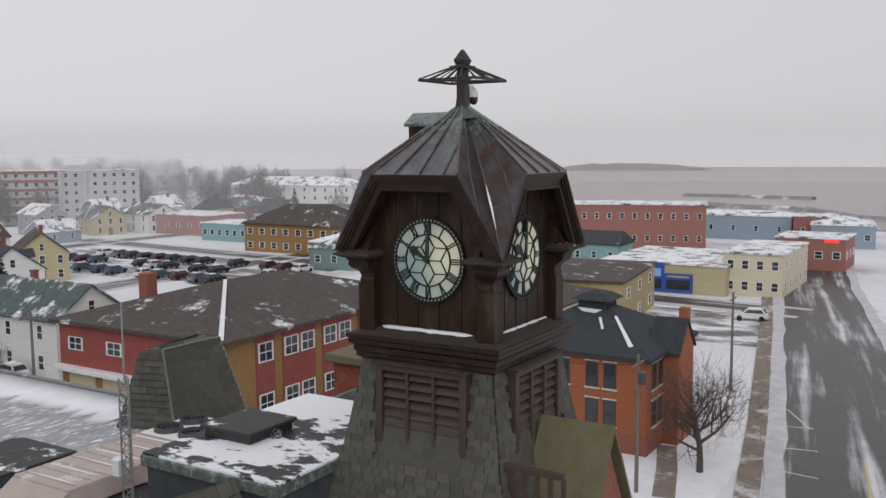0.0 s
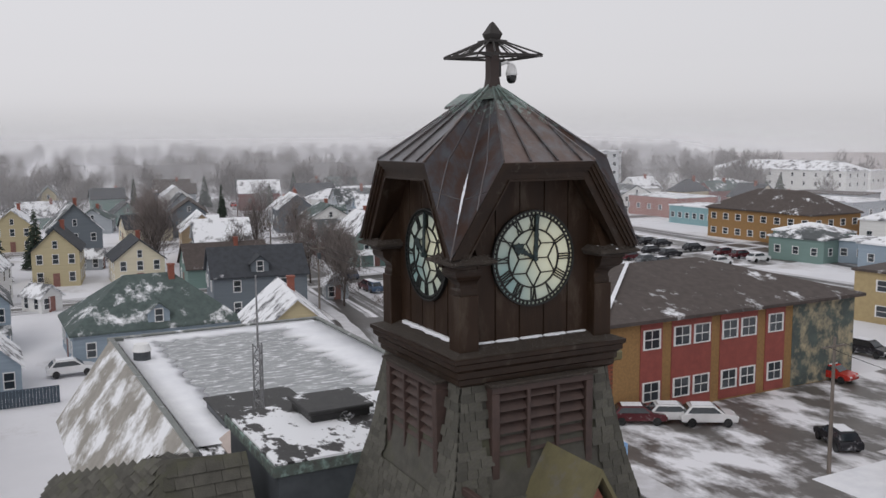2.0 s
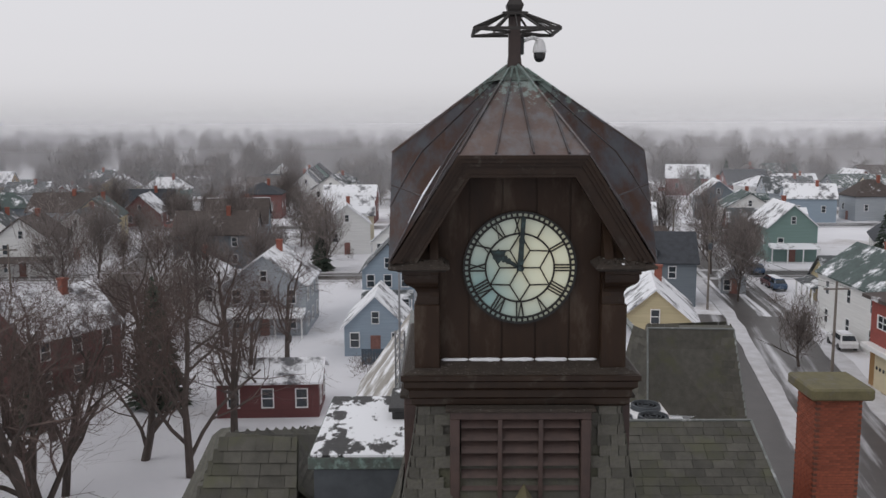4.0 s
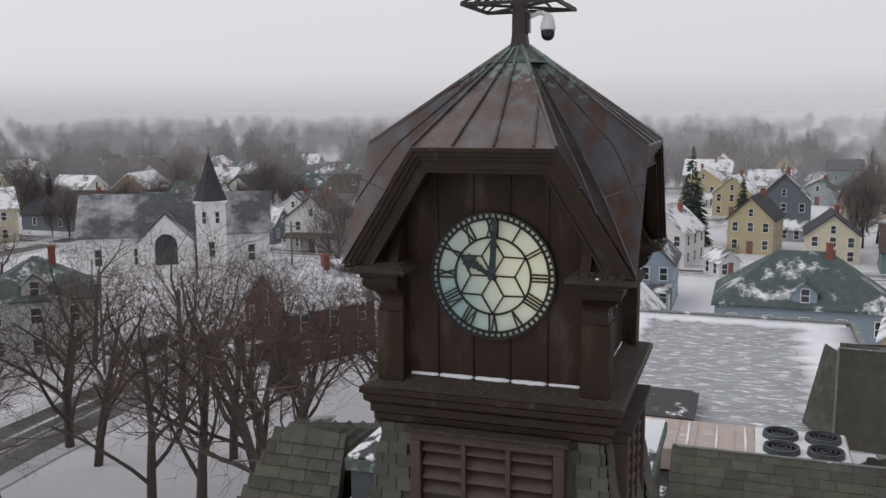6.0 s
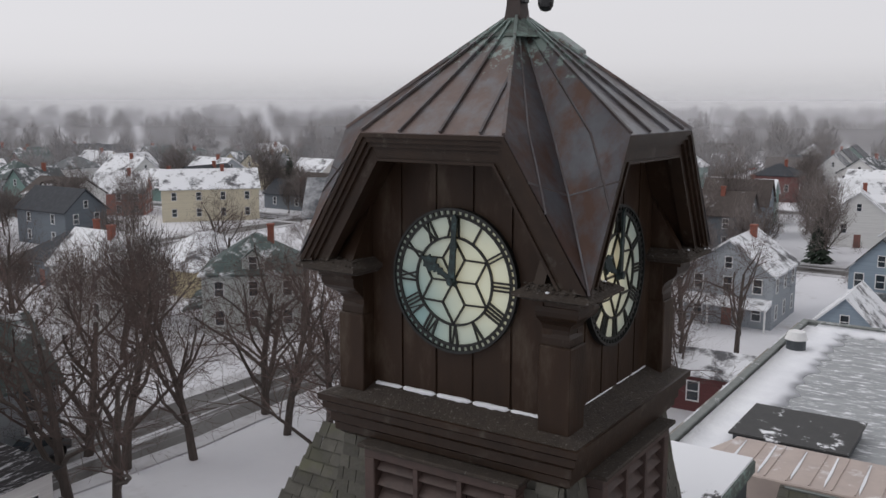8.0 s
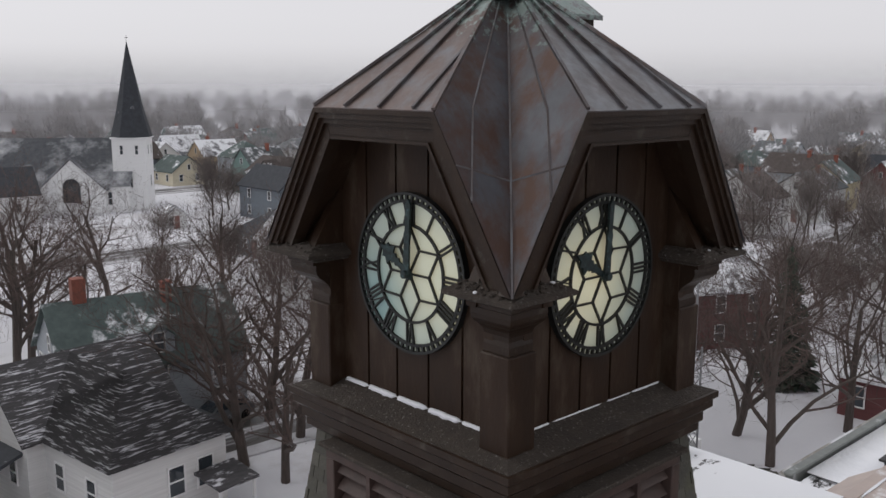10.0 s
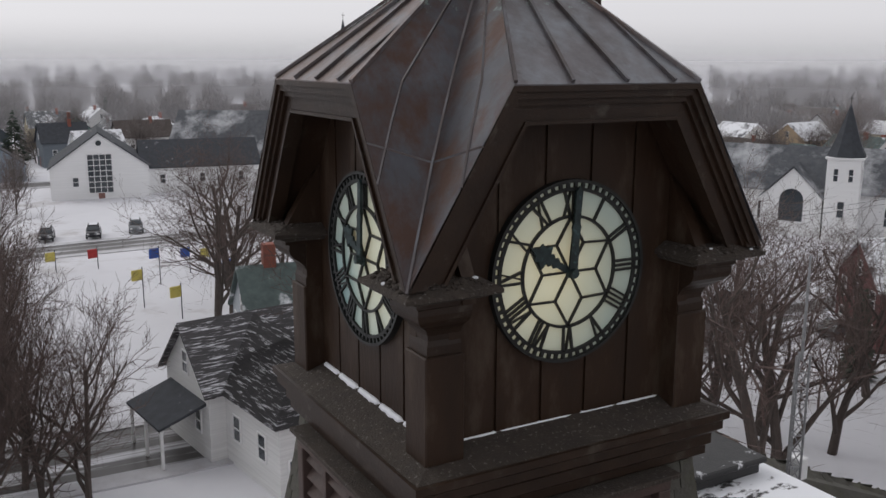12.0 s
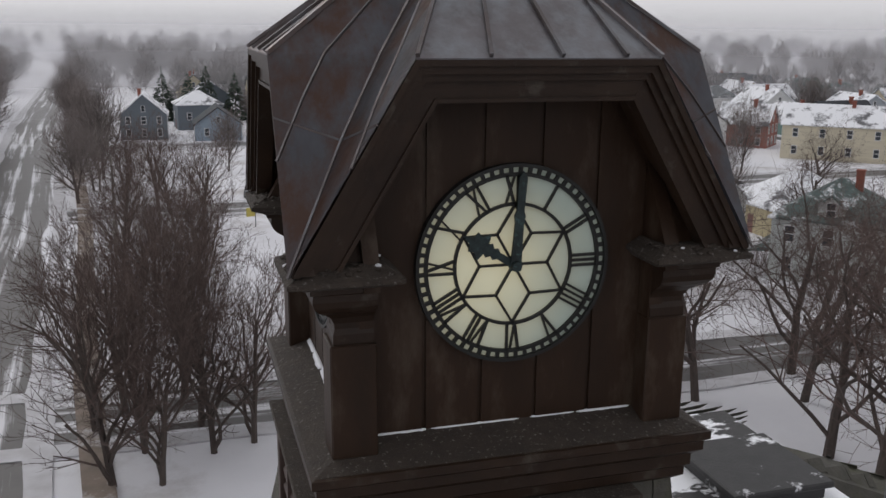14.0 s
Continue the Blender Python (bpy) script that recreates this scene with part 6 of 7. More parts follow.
for x0, x1, y0, y1 in ((-43, -12, 30.5, 49), (-43, -28, 49, 88), (-46, -14, 92, 113), (-70, -16, 150.5, 164), (-190, -100, 96, 128), (-60, -24, 182, 196)):
    tagged(part("parking_lot", strip(B(), [Vector((x0, (y0 + y1) / 2)), Vector(((x0 + x1) / 2, (y0 + y1) / 2)), Vector((x1, (y0 + y1) / 2))], y1 - y0, 0.035, 0.05), "lot"), "car park of wet asphalt under patches of snow", "car park", kind="structure")
# painted lines and the path to the brick house
M["line"] = mat("worn_line_paint", (0.70, 0.70, 0.69), (0.40, 0.40, 0.39), 0.7, scale=3)
for pts, wd in (([(-4.0, 56.0), (-1.7, 56.4)], 0.14), ([(-3.0, 50.6), (-0.7, 50.3)], 0.14), ([(-4.9, 61.8), (-2.9, 62.2)], 0.14), ([(-5.9, 67.0), (-3.2, 62.0)], 0.14), ([(-2.0, 45.2), (0.2, 45.0)], 0.14)):
    tagged(part("parking_line", strip(B(), [Vector(p) for p in pts], wd, 0.075, 0.02), "line"), "worn white parking line", "road marking", kind="structure")
for y_ in (20, 34, 48):
    tagged(part("centre_line", strip(B(), [Vector((10.7 - 0.162 * y_, y_)), Vector((10.7 - 0.162 * (y_ + 7), y_ + 7))], 0.14, 0.072, 0.02), "signyellow"), "worn yellow centre line", "road marking", kind="structure")
tagged(part("path", strip(B(), [Vector((-8.9, 41.5)), Vector((-10.4, 47)), Vector((-12.0, 52))], 1.5, 0.09, 0.02), "pave"), "swept path across the snowy lawn", "path", kind="structure")
bm = B()
box(bm, (-26.5, 40.5, -0.02), (-6.0, 70, 0.052))
tagged(part("lawn", bm, "snow"), "snow-covered lawn round the brick house", "snow", kind="structure")


# ---- cars ----
def car_meshes():
    out = {}
    bm = B()
    prof = [(-2.2, 0.35), (-2.25, 0.75), (-2.1, 0.95), (-1.2, 1.0), (1.2, 0.98), (2.1, 0.85), (2.25, 0.65), (2.2, 0.35)]
    solid(bm, [(x, -0.88, z) for x, z in prof], (0, 1.76, 0))
    bmesh.ops.bevel(bm, geom=bm.edges[:], offset=0.05, segments=1, affect="EDGES")
    out["body"] = fix(bm)
    bm = B()
    loft(bm, [[(-1.98, -0.81, 0.96), (1.18, -0.81, 0.96), (1.18, 0.81, 0.96), (-1.98, 0.81, 0.96)], [(-1.52, -0.65, 1.44), (0.48, -0.65, 1.44), (0.48, 0.65, 1.44), (-1.52, 0.65, 1.44)], [(-1.40, -0.56, 1.51), (0.34, -0.56, 1.51), (0.34, 0.56, 1.51), (-1.40, 0.56, 1.51)]])
    out["cabin"] = fix(bm)
    for nm, pts, d in (("windscreen", [(1.13, -0.72, 1.0), (1.13, 0.72, 1.0), (0.56, 0.59, 1.395), (0.56, -0.59, 1.395)], (0.03, 0, 0.03)),
                       ("rear_window", [(-1.95, -0.70, 1.0), (-1.95, 0.70, 1.0), (-1.575, 0.59, 1.395), (-1.575, -0.59, 1.395)], (-0.03, 0, 0.03)),
                       ("side_window", [(-1.72, -0.80, 1.0), (0.88, -0.80, 1.0), (0.36, -0.67, 1.395), (-1.36, -0.67, 1.395)], (0, -0.02, 0.01)),
                       ("side_window_far", [(-1.72, 0.80, 1.0), (0.88, 0.80, 1.0), (0.36, 0.67, 1.395), (-1.36, 0.67, 1.395)], (0, 0.02, 0.01))):
        bm = B()
        solid(bm, pts, d)
        out[nm] = fix(bm)
    bm = B()
    box(bm, (2.14, -0.78, 0.62), (2.27, -0.46, 0.76), bevel=0.02)
    out["headlight"] = bm
    bm = B()
    box(bm, (2.14, 0.46, 0.62), (2.27, 0.78, 0.76), bevel=0.02)
    out["headlight_far"] = bm
    bm = B()
    box(bm, (-1.35, -0.52, 1.50), (0.3, 0.52, 1.56), bevel=0.03)
    out["snow_cover"] = bm
    bm = B()
    bmesh.ops.create_cone(bm, cap_ends=True, segments=14, radius1=0.34, radius2=0.34, depth=0.22, matrix=Matrix.Rotation(radians(90), 4, "X"))
    out["wheel"] = bm
    res = {}
    for k, b in out.items():
        me = bpy.data.meshes.new(k)
        b.to_mesh(me)
        b.free()
        res[k] = me
    return res


CARM = car_meshes()
PAINT = {n: mat("car_paint_" + n, c, tuple(v * 0.9 for v in c), 0.25, 0.2, scale=1, third=SNOW, third_scale=1.1, third_cut=0.66) for n, c in
         dict(white=(0.75, 0.75, 0.76), black=(0.02, 0.02, 0.025), grey=(0.16, 0.17, 0.18), red=(0.45, 0.03, 0.02), blue=(0.06, 0.10, 0.17), maroon=(0.09, 0.015, 0.02)).items()}
CARS = {}


def add_car(x, y, rot, colour, s=1.0):
    if colour in CARS:
        o = copy_thing(CARS[colour], pose(x, y, 0.05, 0, 0, rot))
        o.scale = (s, s, s * 1.1)
        return o
    c = empty("car", "parked %s car dusted with snow" % colour, "car", pose(x, y, 0.05, 0, 0, rot), "parked cars")
    for nm, mt in (("body", PAINT[colour]), ("cabin", PAINT[colour]), ("windscreen", M["glass"]), ("rear_window", M["glass"]), ("side_window", M["glass"]), ("side_window_far", M["glass"]), ("headlight", M["white"]), ("headlight_far", M["white"]), ("snow_cover", M["snow"])):
        me = CARM[nm].copy()
        me.materials.append(mt)
        o = new(nm.replace("_far", ""), me)
        o.parent = c
    for wx in (-1.4, 1.4):
        for wy in (-0.82, 0.82):
            if not CARM["wheel"].materials:
                CARM["wheel"].materials.append(M["black"])
            o = new("wheel", CARM["wheel"])
            o.parent, o.location = c, (wx, wy, 0.34)
    CARS[colour] = c
    return c


for x, y, r, c in ((-30.2, 47.6, 155, "black"), (-43.0, 62.5, 10, "red"), (-40.5, 41.0, 60, "white"), (-38.6, 42.8, 60, "white"), (-41.6, 38.2, 60, "maroon"), (-29.5, 57.5, 85, "black"), (-29.8, 60.5, 85, "grey"),
                   (-47.5, 73.5, 5, "black"), (-40, 74.5, 5, "grey"), (-80, -0.5, 90, "white"), (-84, 4, 0, "grey"), (-22, -47, 5, "grey"), (-12, -44, 185, "blue")):
    add_car(x, y, r, c)
crng = random.Random(3)
for i in range(45):
    if crng.random() < 0.3:
        continue
    add_car(-104 - 4.4 * (i % 15) + crng.uniform(-0.6, 0.6), 99 + 9.5 * (i // 15) + crng.uniform(-0.5, 0.5), 90 + crng.uniform(-6, 6), crng.choice(("black", "grey", "black", "blue", "white", "maroon")))
for i in range(7):
    add_car(-30 - 4.0 * i, 155 + crng.uniform(-1, 1), 90, crng.choice(list(PAINT)))
for i in range(3):
    add_car(-7 - 5.6 * i, -117 + crng.uniform(-1, 1), 80, crng.choice(("black", "grey", "maroon")))
add_car(-18.5, 108.5, 190, "white")
for i in range(20):
    p = crng.choice((NORTH, SOUTH))
    k = crng.randrange(4, len(p) - 3)
    add_car(p[k].x + crng.uniform(-3, 3), p[k].y + crng.choice((-5.6, 5.6)), 175 + crng.uniform(-4, 4), crng.choice(list(PAINT)))


# ---- poles and wires ----
M["polewood"] = mat("pole_wood", (0.20, 0.17, 0.15), (0.13, 0.115, 0.10), 0.9, scale=3, stretch=(4, 4, 0.3))


def add_pole(x, y, h=9.5, lamp=False):
    p = empty("utility_pole", "grey wooden utility pole with crossarm", "utility pole", pose(x, y, 0), "utility poles")
    bm = B()
    bar(bm, (0, 0, 0), (0, 0, h), 0.15, 0.10, 8)
    part("pole", bm, "polewood", p)
    bm = B()
    box(bm, (-0.06, -1.1, h - 0.7), (0.06, 1.1, h - 0.58))
    part("crossarm", bm, "polewood", p)
    if lamp:
        bm = B()
        bmesh.ops.create_cone(bm, cap_ends=True, segments=12, radius1=0.25, radius2=0.25, depth=0.8, matrix=Matrix.Translation((0.3, 0, h - 1.6)))
        part("transformer", bm, "greymetal", p, "grey transformer can")
    return p


POLES = [(-26.7, 42.4), (-10.8, 41.6), (-62, 32), (-96, 31), (-130, 35), (-165, 39), (-20, -50), (-52, -50.5), (-88, -51), (-125, -55), (7, -58), (9, -90), (13, -125), (-11.9, 71.3)]
for i, (x, y) in enumerate(POLES):
    add_pole(x, y, 9.5, i in (1, 3, 7))
bm = B()
for a, b in ((0, 1), (2, 3), (3, 4), (4, 5), (6, 7), (7, 8), (8, 9), (10, 11), (11, 12)):
    for o in (-0.9, 0.9):
        p, q = Vector((*POLES[a], 9.0)) + Vector((0, o, 0)), Vector((*POLES[b], 9.0)) + Vector((0, o, 0))
        prev = p
        for i in range(1, 9):
            t = i / 8
            cur = p.lerp(q, t) - Vector((0, 0, 2.4 * t * (1 - t)))
            bar(bm, prev, cur, 0.018, sides=3, caps=False)
            prev = cur
tagged(part("overhead_wire", bm, "black"), "thin sagging overhead wires between the poles", "wire", kind="stuff")


M["playred"] = mat("red_paint", (0.45, 0.03, 0.03), None, 0.5)

# ---- churches ----
M["chwhite"] = mat("church_white", (0.84, 0.84, 0.84), (0.78, 0.78, 0.78), 0.75, scale=1.0, bump=0.2, bump_scale=3, stretch=(0.2, 0.2, 6))


def add_church(x, y, rot, L, W, H, RH, tw, th, sh, tx, ty, label):
    ch = empty("church", label, "church", pose(x, y, 0, 0, 0, rot))
    bm = B()
    solid(bm, [(-L / 2, -W / 2, 0), (-L / 2, W / 2, 0), (-L / 2, W / 2, H), (-L / 2, 0, H + RH), (-L / 2, -W / 2, H)], (L, 0, 0))
    part("nave_wall", fix(bm), "chwhite", ch)
    bm = B()
    k = RH / (W / 2)
    for s in (-1, 1):
        solid(bm, [(-L / 2 - 0.4, 0, H + RH + 0.05), (-L / 2 - 0.4, s * (W / 2 + 0.4), H - 0.4 * k + 0.05), (-L / 2 - 0.4, s * (W / 2 + 0.4), H - 0.4 * k + 0.25), (-L / 2 - 0.4, 0, H + RH + 0.3)], (L + 0.8, 0, 0))
    part("roof", fix(bm), "churchroof", ch)
    # cross gable beside the tower
    gx, gw, gy = tx - tw * 1.55, tw * 0.95, -W / 2 - 2.0
    bm = B()
    for s in (-1, 1):
        solid(bm, [(gx, gy - 0.3, H + RH * 0.62), (gx + s * (gw + 0.3), gy - 0.3, H * 0.82), (gx + s * (gw + 0.3), gy - 0.3, H * 0.82 + 0.2), (gx, gy - 0.3, H + RH * 0.62 + 0.25)], (0, W / 2 + 2, 0))
    part("gable_roof", fix(bm), "churchroof", ch)
    bm = B()
    arch = [(-1.5, 2.0), (1.5, 2.0)] + [(1.5 * math.cos(a), 4.8 + 1.5 * math.sin(a)) for a in [math.pi * i / 8 for i in range(9)]]
    solid(bm, [(gx + x_, gy - 0.06, z_) for x_, z_ in arch], (0, 0.1, 0))
    part("arched_window", fix(bm), "glass", ch, "tall arched window")
    bm = B()
    solid(bm, [(gx - gw, gy, 0), (gx + gw, gy, 0), (gx + gw, gy, H * 0.85), (gx, gy, H + RH * 0.6), (gx - gw, gy, H * 0.85)], (0, W / 2 + 2, 0))
    part("side_gable", fix(bm), "chwhite", ch)
    bm = B()
    box(bm, (tx - tw / 2, ty - tw / 2, 0), (tx + tw / 2, ty + tw / 2, th), bevel=0.05)
    tw_ = part("steeple_tower", bm, "chwhite", ch)
    bm = B()
    box(bm, (tx - tw / 2 - 0.25, ty - tw / 2 - 0.25, th), (tx + tw / 2 + 0.25, ty + tw / 2 + 0.25, th + 0.25))
    part("tower_cornice", bm, "chwhite", tw_)
    bm = B()
    n = 8
    rings = [[(tx + r * math.cos(2 * math.pi * (i + 0.5) / n), ty + r * math.sin(2 * math.pi * (i + 0.5) / n), z) for i in range(n)] for r, z in ((tw * 0.62, th + 0.25), (tw * 0.40, th + 0.25 + sh * 0.3), (0.04, th + 0.25 + sh))]
    loft(bm, rings)
    part("spire", fix(bm), "roofdark", ch, "dark pointed spire")
    bm = B()
    bar(bm, (tx, ty, th + sh), (tx, ty, th + sh + 1.4), 0.05, 0.03)
    box(bm, (tx - 0.3, ty - 0.04, th + sh + 0.9), (tx + 0.3, ty + 0.04, th + sh + 1.0))
    part("cross", bm, "iron", ch)
    win = window_mesh()
    for rz in (0, 90, 180, 270):
        for u in (-0.22, 0.22):
            place_window(win, ch, pose(tx, ty, th - 2.0, 0, 0, rz) @ pose(u * tw, -tw / 2, 0), 1.1, 0.6)
        place_window(win, ch, pose(tx, ty, th * 0.4, 0, 0, rz) @ pose(0, -tw / 2, 0), 1.4, 0.9)
    for i in range(5):
        for s in (0, 180):
            place_window(win, ch, pose(0, 0, H * 0.5, 0, 0, s) @ pose(-L / 2 + (i + 0.5) * L / 5, -W / 2, 0), 1.6, 1.1)
    for s in (90, 270):
        place_window(win, ch, pose(0, 0, H * 0.7, 0, 0, s) @ pose(0, -L / 2, 0), 2.4, 2.6)
    return ch


add_church(-100.8, -76.6, 122, 26, 12, 6.0, 5.0, 4.0, 10.6, 6.6, 5.0, -8.0, "white wooden church with dark roof and black steeple")
add_church(-53, -167.5, 144, 34, 16, 5.0, 7.6, 6.0, 13.0, 17.0, 17.0, -3.0, "white church with grey roof and tall dark spire")
# gabled meeting hall with a tall gridded window
gh = add_house(-20.5, -160, 172, 15.5, 18, 5.2, 5.6, "chwhite", "roofdark", "white gabled meeting hall with tall grid window", chim=False, wins=2, rows=1)
gh.matrix_basis = pose(-20.5, -160, 0, 0, 0, 172)
bm = B()
box(bm, (-1.9, -9.12, 1.0), (1.9, -8.97, 7.4))
gw_ = part("grid_window", bm, "glass", gh, "tall gridded window")
for i in range(5):
    bm = B()
    box(bm, (-1.95 + i * 0.95, -9.2, 1.0), (-1.85 + i * 0.95, -9.08, 7.4))
    part("mullion", bm, "white", gw_)
for i in range(8):
    bm = B()
    box(bm, (-1.95, -9.19, 0.95 + i * 0.91), (1.95, -9.09, 1.05 + i * 0.91))
    part("transom", bm, "white", gw_)
bm = B()
bmesh.ops.create_cone(bm, cap_ends=True, segments=16, radius1=0.45, radius2=0.45, depth=0.15, matrix=pose(0, -9.03, 9.2, 90))
part("round_window", bm, "glass", gh)
add_house(-37, -157, 82, 11, 20, 4.6, 4.0, "chwhite", "roofdark", "low white annexe with snow on its dark roof", chim=False, wins=3, rows=1)
add_house(-108, -151, 40, 8, 10, 4.6, 3.6, "farbrick", "roofsnow", "brick house with white snowy gable", chim=True)
add_house(-57, -62, 40, 9.5, 10, 5.8, 3.6, "wpale", "roofgreen", "grey-green Victorian house with hipped dormer roof", hip=True, dormer=True, porch=True)
add_house(-113, -131, 50, 11, 18, 6.2, 3.2, "wcream", "roofsnow", "large pale yellow colonial house with white trim", wins=4)
add_house(8.5, -190, 0, 9, 10, 5.0, 4.0, "wslate", "roofsnow", "slate blue gabled house by the street")

# banners and play posts on the snowy square
for x_, y_, mt, wd_, h_ in ((-11.2, -77.8, "signyellow", "yellow", 3.0), (-18.5, -89.8, "shopblue", "blue", 2.2), (-10.1, -96.8, "playred", "red", 1.6), (-5.8, -97.1, "signyellow", "yellow", 1.6), (-20.8, -90.5, "signyellow", "yellow", 1.8), (-21.5, -84.5, "shopblue", "blue", 1.6), (-13.4, -72.3, "signyellow", "yellow", 2.4), (-14.5, -86, "shopblue", "blue", 3.2), (-7.7, -48.0, "playred", "red", 1.2)):
    p_ = empty("banner_post", "thin post with a small %s banner in the snow" % wd_, "banner", pose(x_, y_, 0, 0, 0, 20), "banner posts")
    bm = B()
    bar(bm, (0, 0, 0), (0, 0, h_ + 0.9), 0.05, sides=6)
    part("post", bm, "greymetal", p_)
    bm = B()
    box(bm, (0.05, -0.12, h_ - 0.3), (1.1, 0.12, h_ + 0.7), bevel=0.05)
    part("banner", bm, mt, p_)
for x_, y_, rz in ((-51.2, -9.7, 70), (-21.7, 44, 20), (-16.4, 43.9, 100)):
    b_ = empty("bench", "low snow-capped wooden bench", "bench", pose(x_, y_, 0.05, 0, 0, rz))
    for u in (-0.8, 0.8):
        bm = B()
        box(bm, (u - 0.06, -0.25, 0), (u + 0.06, 0.25, 0.42))
        part("leg", bm, "polewood", b_)
    bm = B()
    box(bm, (-1.1, -0.3, 0.42), (1.1, 0.3, 0.5), bevel=0.02)
    part("seat", bm, "polewood", b_)
    bm = B()
    box(bm, (-1.05, -0.26, 0.5), (1.05, 0.26, 0.62), bevel=0.05)
    part("snow_cap", bm, "snow", b_)
bn = empty("flag_banner", "blue and white banner on a pole beside the chimney", "banner", pose(-20.5, 19.2, 0))
bm = B()
bar(bm, (0, 0, 0), (0, 0, 8.3), 0.05)
part("pole", bm, "white", bn)
bm = B()
box(bm, (0.05, -0.02, 6.8), (0.9, 0.02, 8.2))
part("cloth", bm, "paleblue", bn)

# ---- the wider town ----
hrng = random.Random(12)
taken = [(-54, 52, 22), (-20, 56, 14), (-47, 100, 22), (-74, 190, 34), (-257, 181, 26), (-36, 137, 22), (-39, 83, 12), (-80, 46, 11), (-88, 8.5, 13), (-101, -7, 8), (-88, -21, 9), (-81, -6, 7), (-144, 4, 9), (-138, 15, 8), (-172, 9, 10), (-196, 0, 9), (-128, -8, 8), (-228, -30, 11), (-58, -14, 7),
         (-65, -37, 9), (-14, -42, 13), (-20, -54, 9), (-101, -74, 18), (-84, 26, 10), (-55, -166, 24), (-20, -158, 18), (-40, -158, 12), (-57, -62, 9), (-113, -131, 13), (9, -190, 8), (-108, -151, 8), (-22, -110, 24), (-16, 4, 22), (-22, 40, 16), (-36, 68, 18), (-145, 110, 42), (-42, 168, 20), (-147, -6.5, 4), (-42, 120, 12), (-24, -30, 14), (-40, -28, 14), (0, -60, 12), (-10, -85, 22),
         (-127, 148, 18), (-162, 161, 11), (-188, 170, 14), (-204, 167, 10), (-210, 155, 8), (-224, 146, 9), (-234, 269, 32), (-219, 223, 17), (-142, 88, 8), (-122, 68, 9), (-60, 159, 8), (-48, 225, 16), (-21, 172, 10)]
# open ground between the square and the white church, and the streets themselves
taken += [(-52 - 9 * i, -36 - 6.0 * i, 8) for i in range(6)] + [(-30, -70, 10), (-40, -100, 10), (-45, -130, 12), (-90, -106, 9), (-79, -92, 9), (-100, -117, 7)]
open_ground = [(-147, -8, 12), (-120, -5, 20), (-112, 12, 16), (-96, 2, 18), (-140, 8, 14), (-83, -4, 13), (-215, 15, 16), (-60, -60, 14), (-80, -85, 14), (-98, -108, 14), (-158, 8, 12), (9, -190, 12), (6, -172, 10)]


def free(x, y, r):
    return all((x - a) ** 2 + (y - b) ** 2 > (r + c) ** 2 for a, b, c in taken)


WALLS = ["wwhite", "wwhite", "wwhite", "wgrey", "wgrey", "wblue", "wyellow", "wcream", "wslate", "wslate", "wgreen", "wtan", "wred"]
WORDS = dict(wwhite="white", wgrey="grey", wblue="pale blue", wyellow="yellow", wcream="cream", wslate="slate blue", wgreen="dark green", wred="dark red", wtan="tan")
ROOFS = ["roofgrey", "roofgreen", "roofbrown", "roofdark", "roofsnow", "roofsnow"]
count = 0
ALL_STREETS = [(NORTH, 7.5), (SOUTH, 7.5)] + [([Vector((20, y)), Vector((-330, y - 16))], 7) for y in (-108, -172, -240, 108)] + [([Vector((x, -330)), Vector((x - 6, 300))], 7) for x in (-118, -182, -255)]
for line, wd in ALL_STREETS:
    line = resample([tuple(p) for p in line], 17.5)
    for i in range(len(line) - 1):
        a, b = line[i], line[i + 1]
        d = (b - a).normalized()
        n = Vector((-d.y, d.x))
        for s in (-1, 1):
            for depth in (13.5, 33):
                p = (a + b) / 2 + n * s * (depth + hrng.uniform(-2, 2)) + d * hrng.uniform(-3, 3)
                if p.x > 2 or p.length < 62 or p.length > 310 or (p.x > -60 and -30 < p.y < 30) or (p.y > 60 and p.x > -165) or p.y > 215 or not free(p.x, p.y, 6.5):
                    continue
                if depth > 20 and hrng.random() < 0.45:
                    continue
                if any(abs((Vector((p.x, p.y)) - q).length) < 9 for l2, w2 in ALL_STREETS[:2] for q in l2):
                    continue
                if min(abs(p.x + 118), abs(p.x + 182), abs(p.x + 255)) < 9 and line is not None and abs(d.y) < 0.7:
                    continue
                w, dp = hrng.uniform(7, 9.5), hrng.uniform(9, 13)
                wl_, rf = hrng.choice(WALLS), hrng.choice(ROOFS)
                h = hrng.choice((3.2, 5.4, 5.6, 5.8))
                rot = math.degrees(math.atan2(n.y, n.x)) + 90 + hrng.choice((0, 0, 90)) + hrng.uniform(-4, 4)
                far = p.length > 190
                add_house(p.x, p.y, rot, w, dp, h, hrng.uniform(2.6, 3.8), wl_, rf, "%s wooden house with %s roof" % (WORDS[wl_], "snow-covered" if rf == "roofsnow" else "steep dark"),
                          hip=hrng.random() < 0.12, chim=hrng.random() < 0.6, dormer=not far and hrng.random() < 0.3, porch=not far and hrng.random() < 0.35, rows=1 if h < 4 or p.length > 150 else 2, wins=2)
                taken.append((p.x, p.y, 6.0))
                count += 1

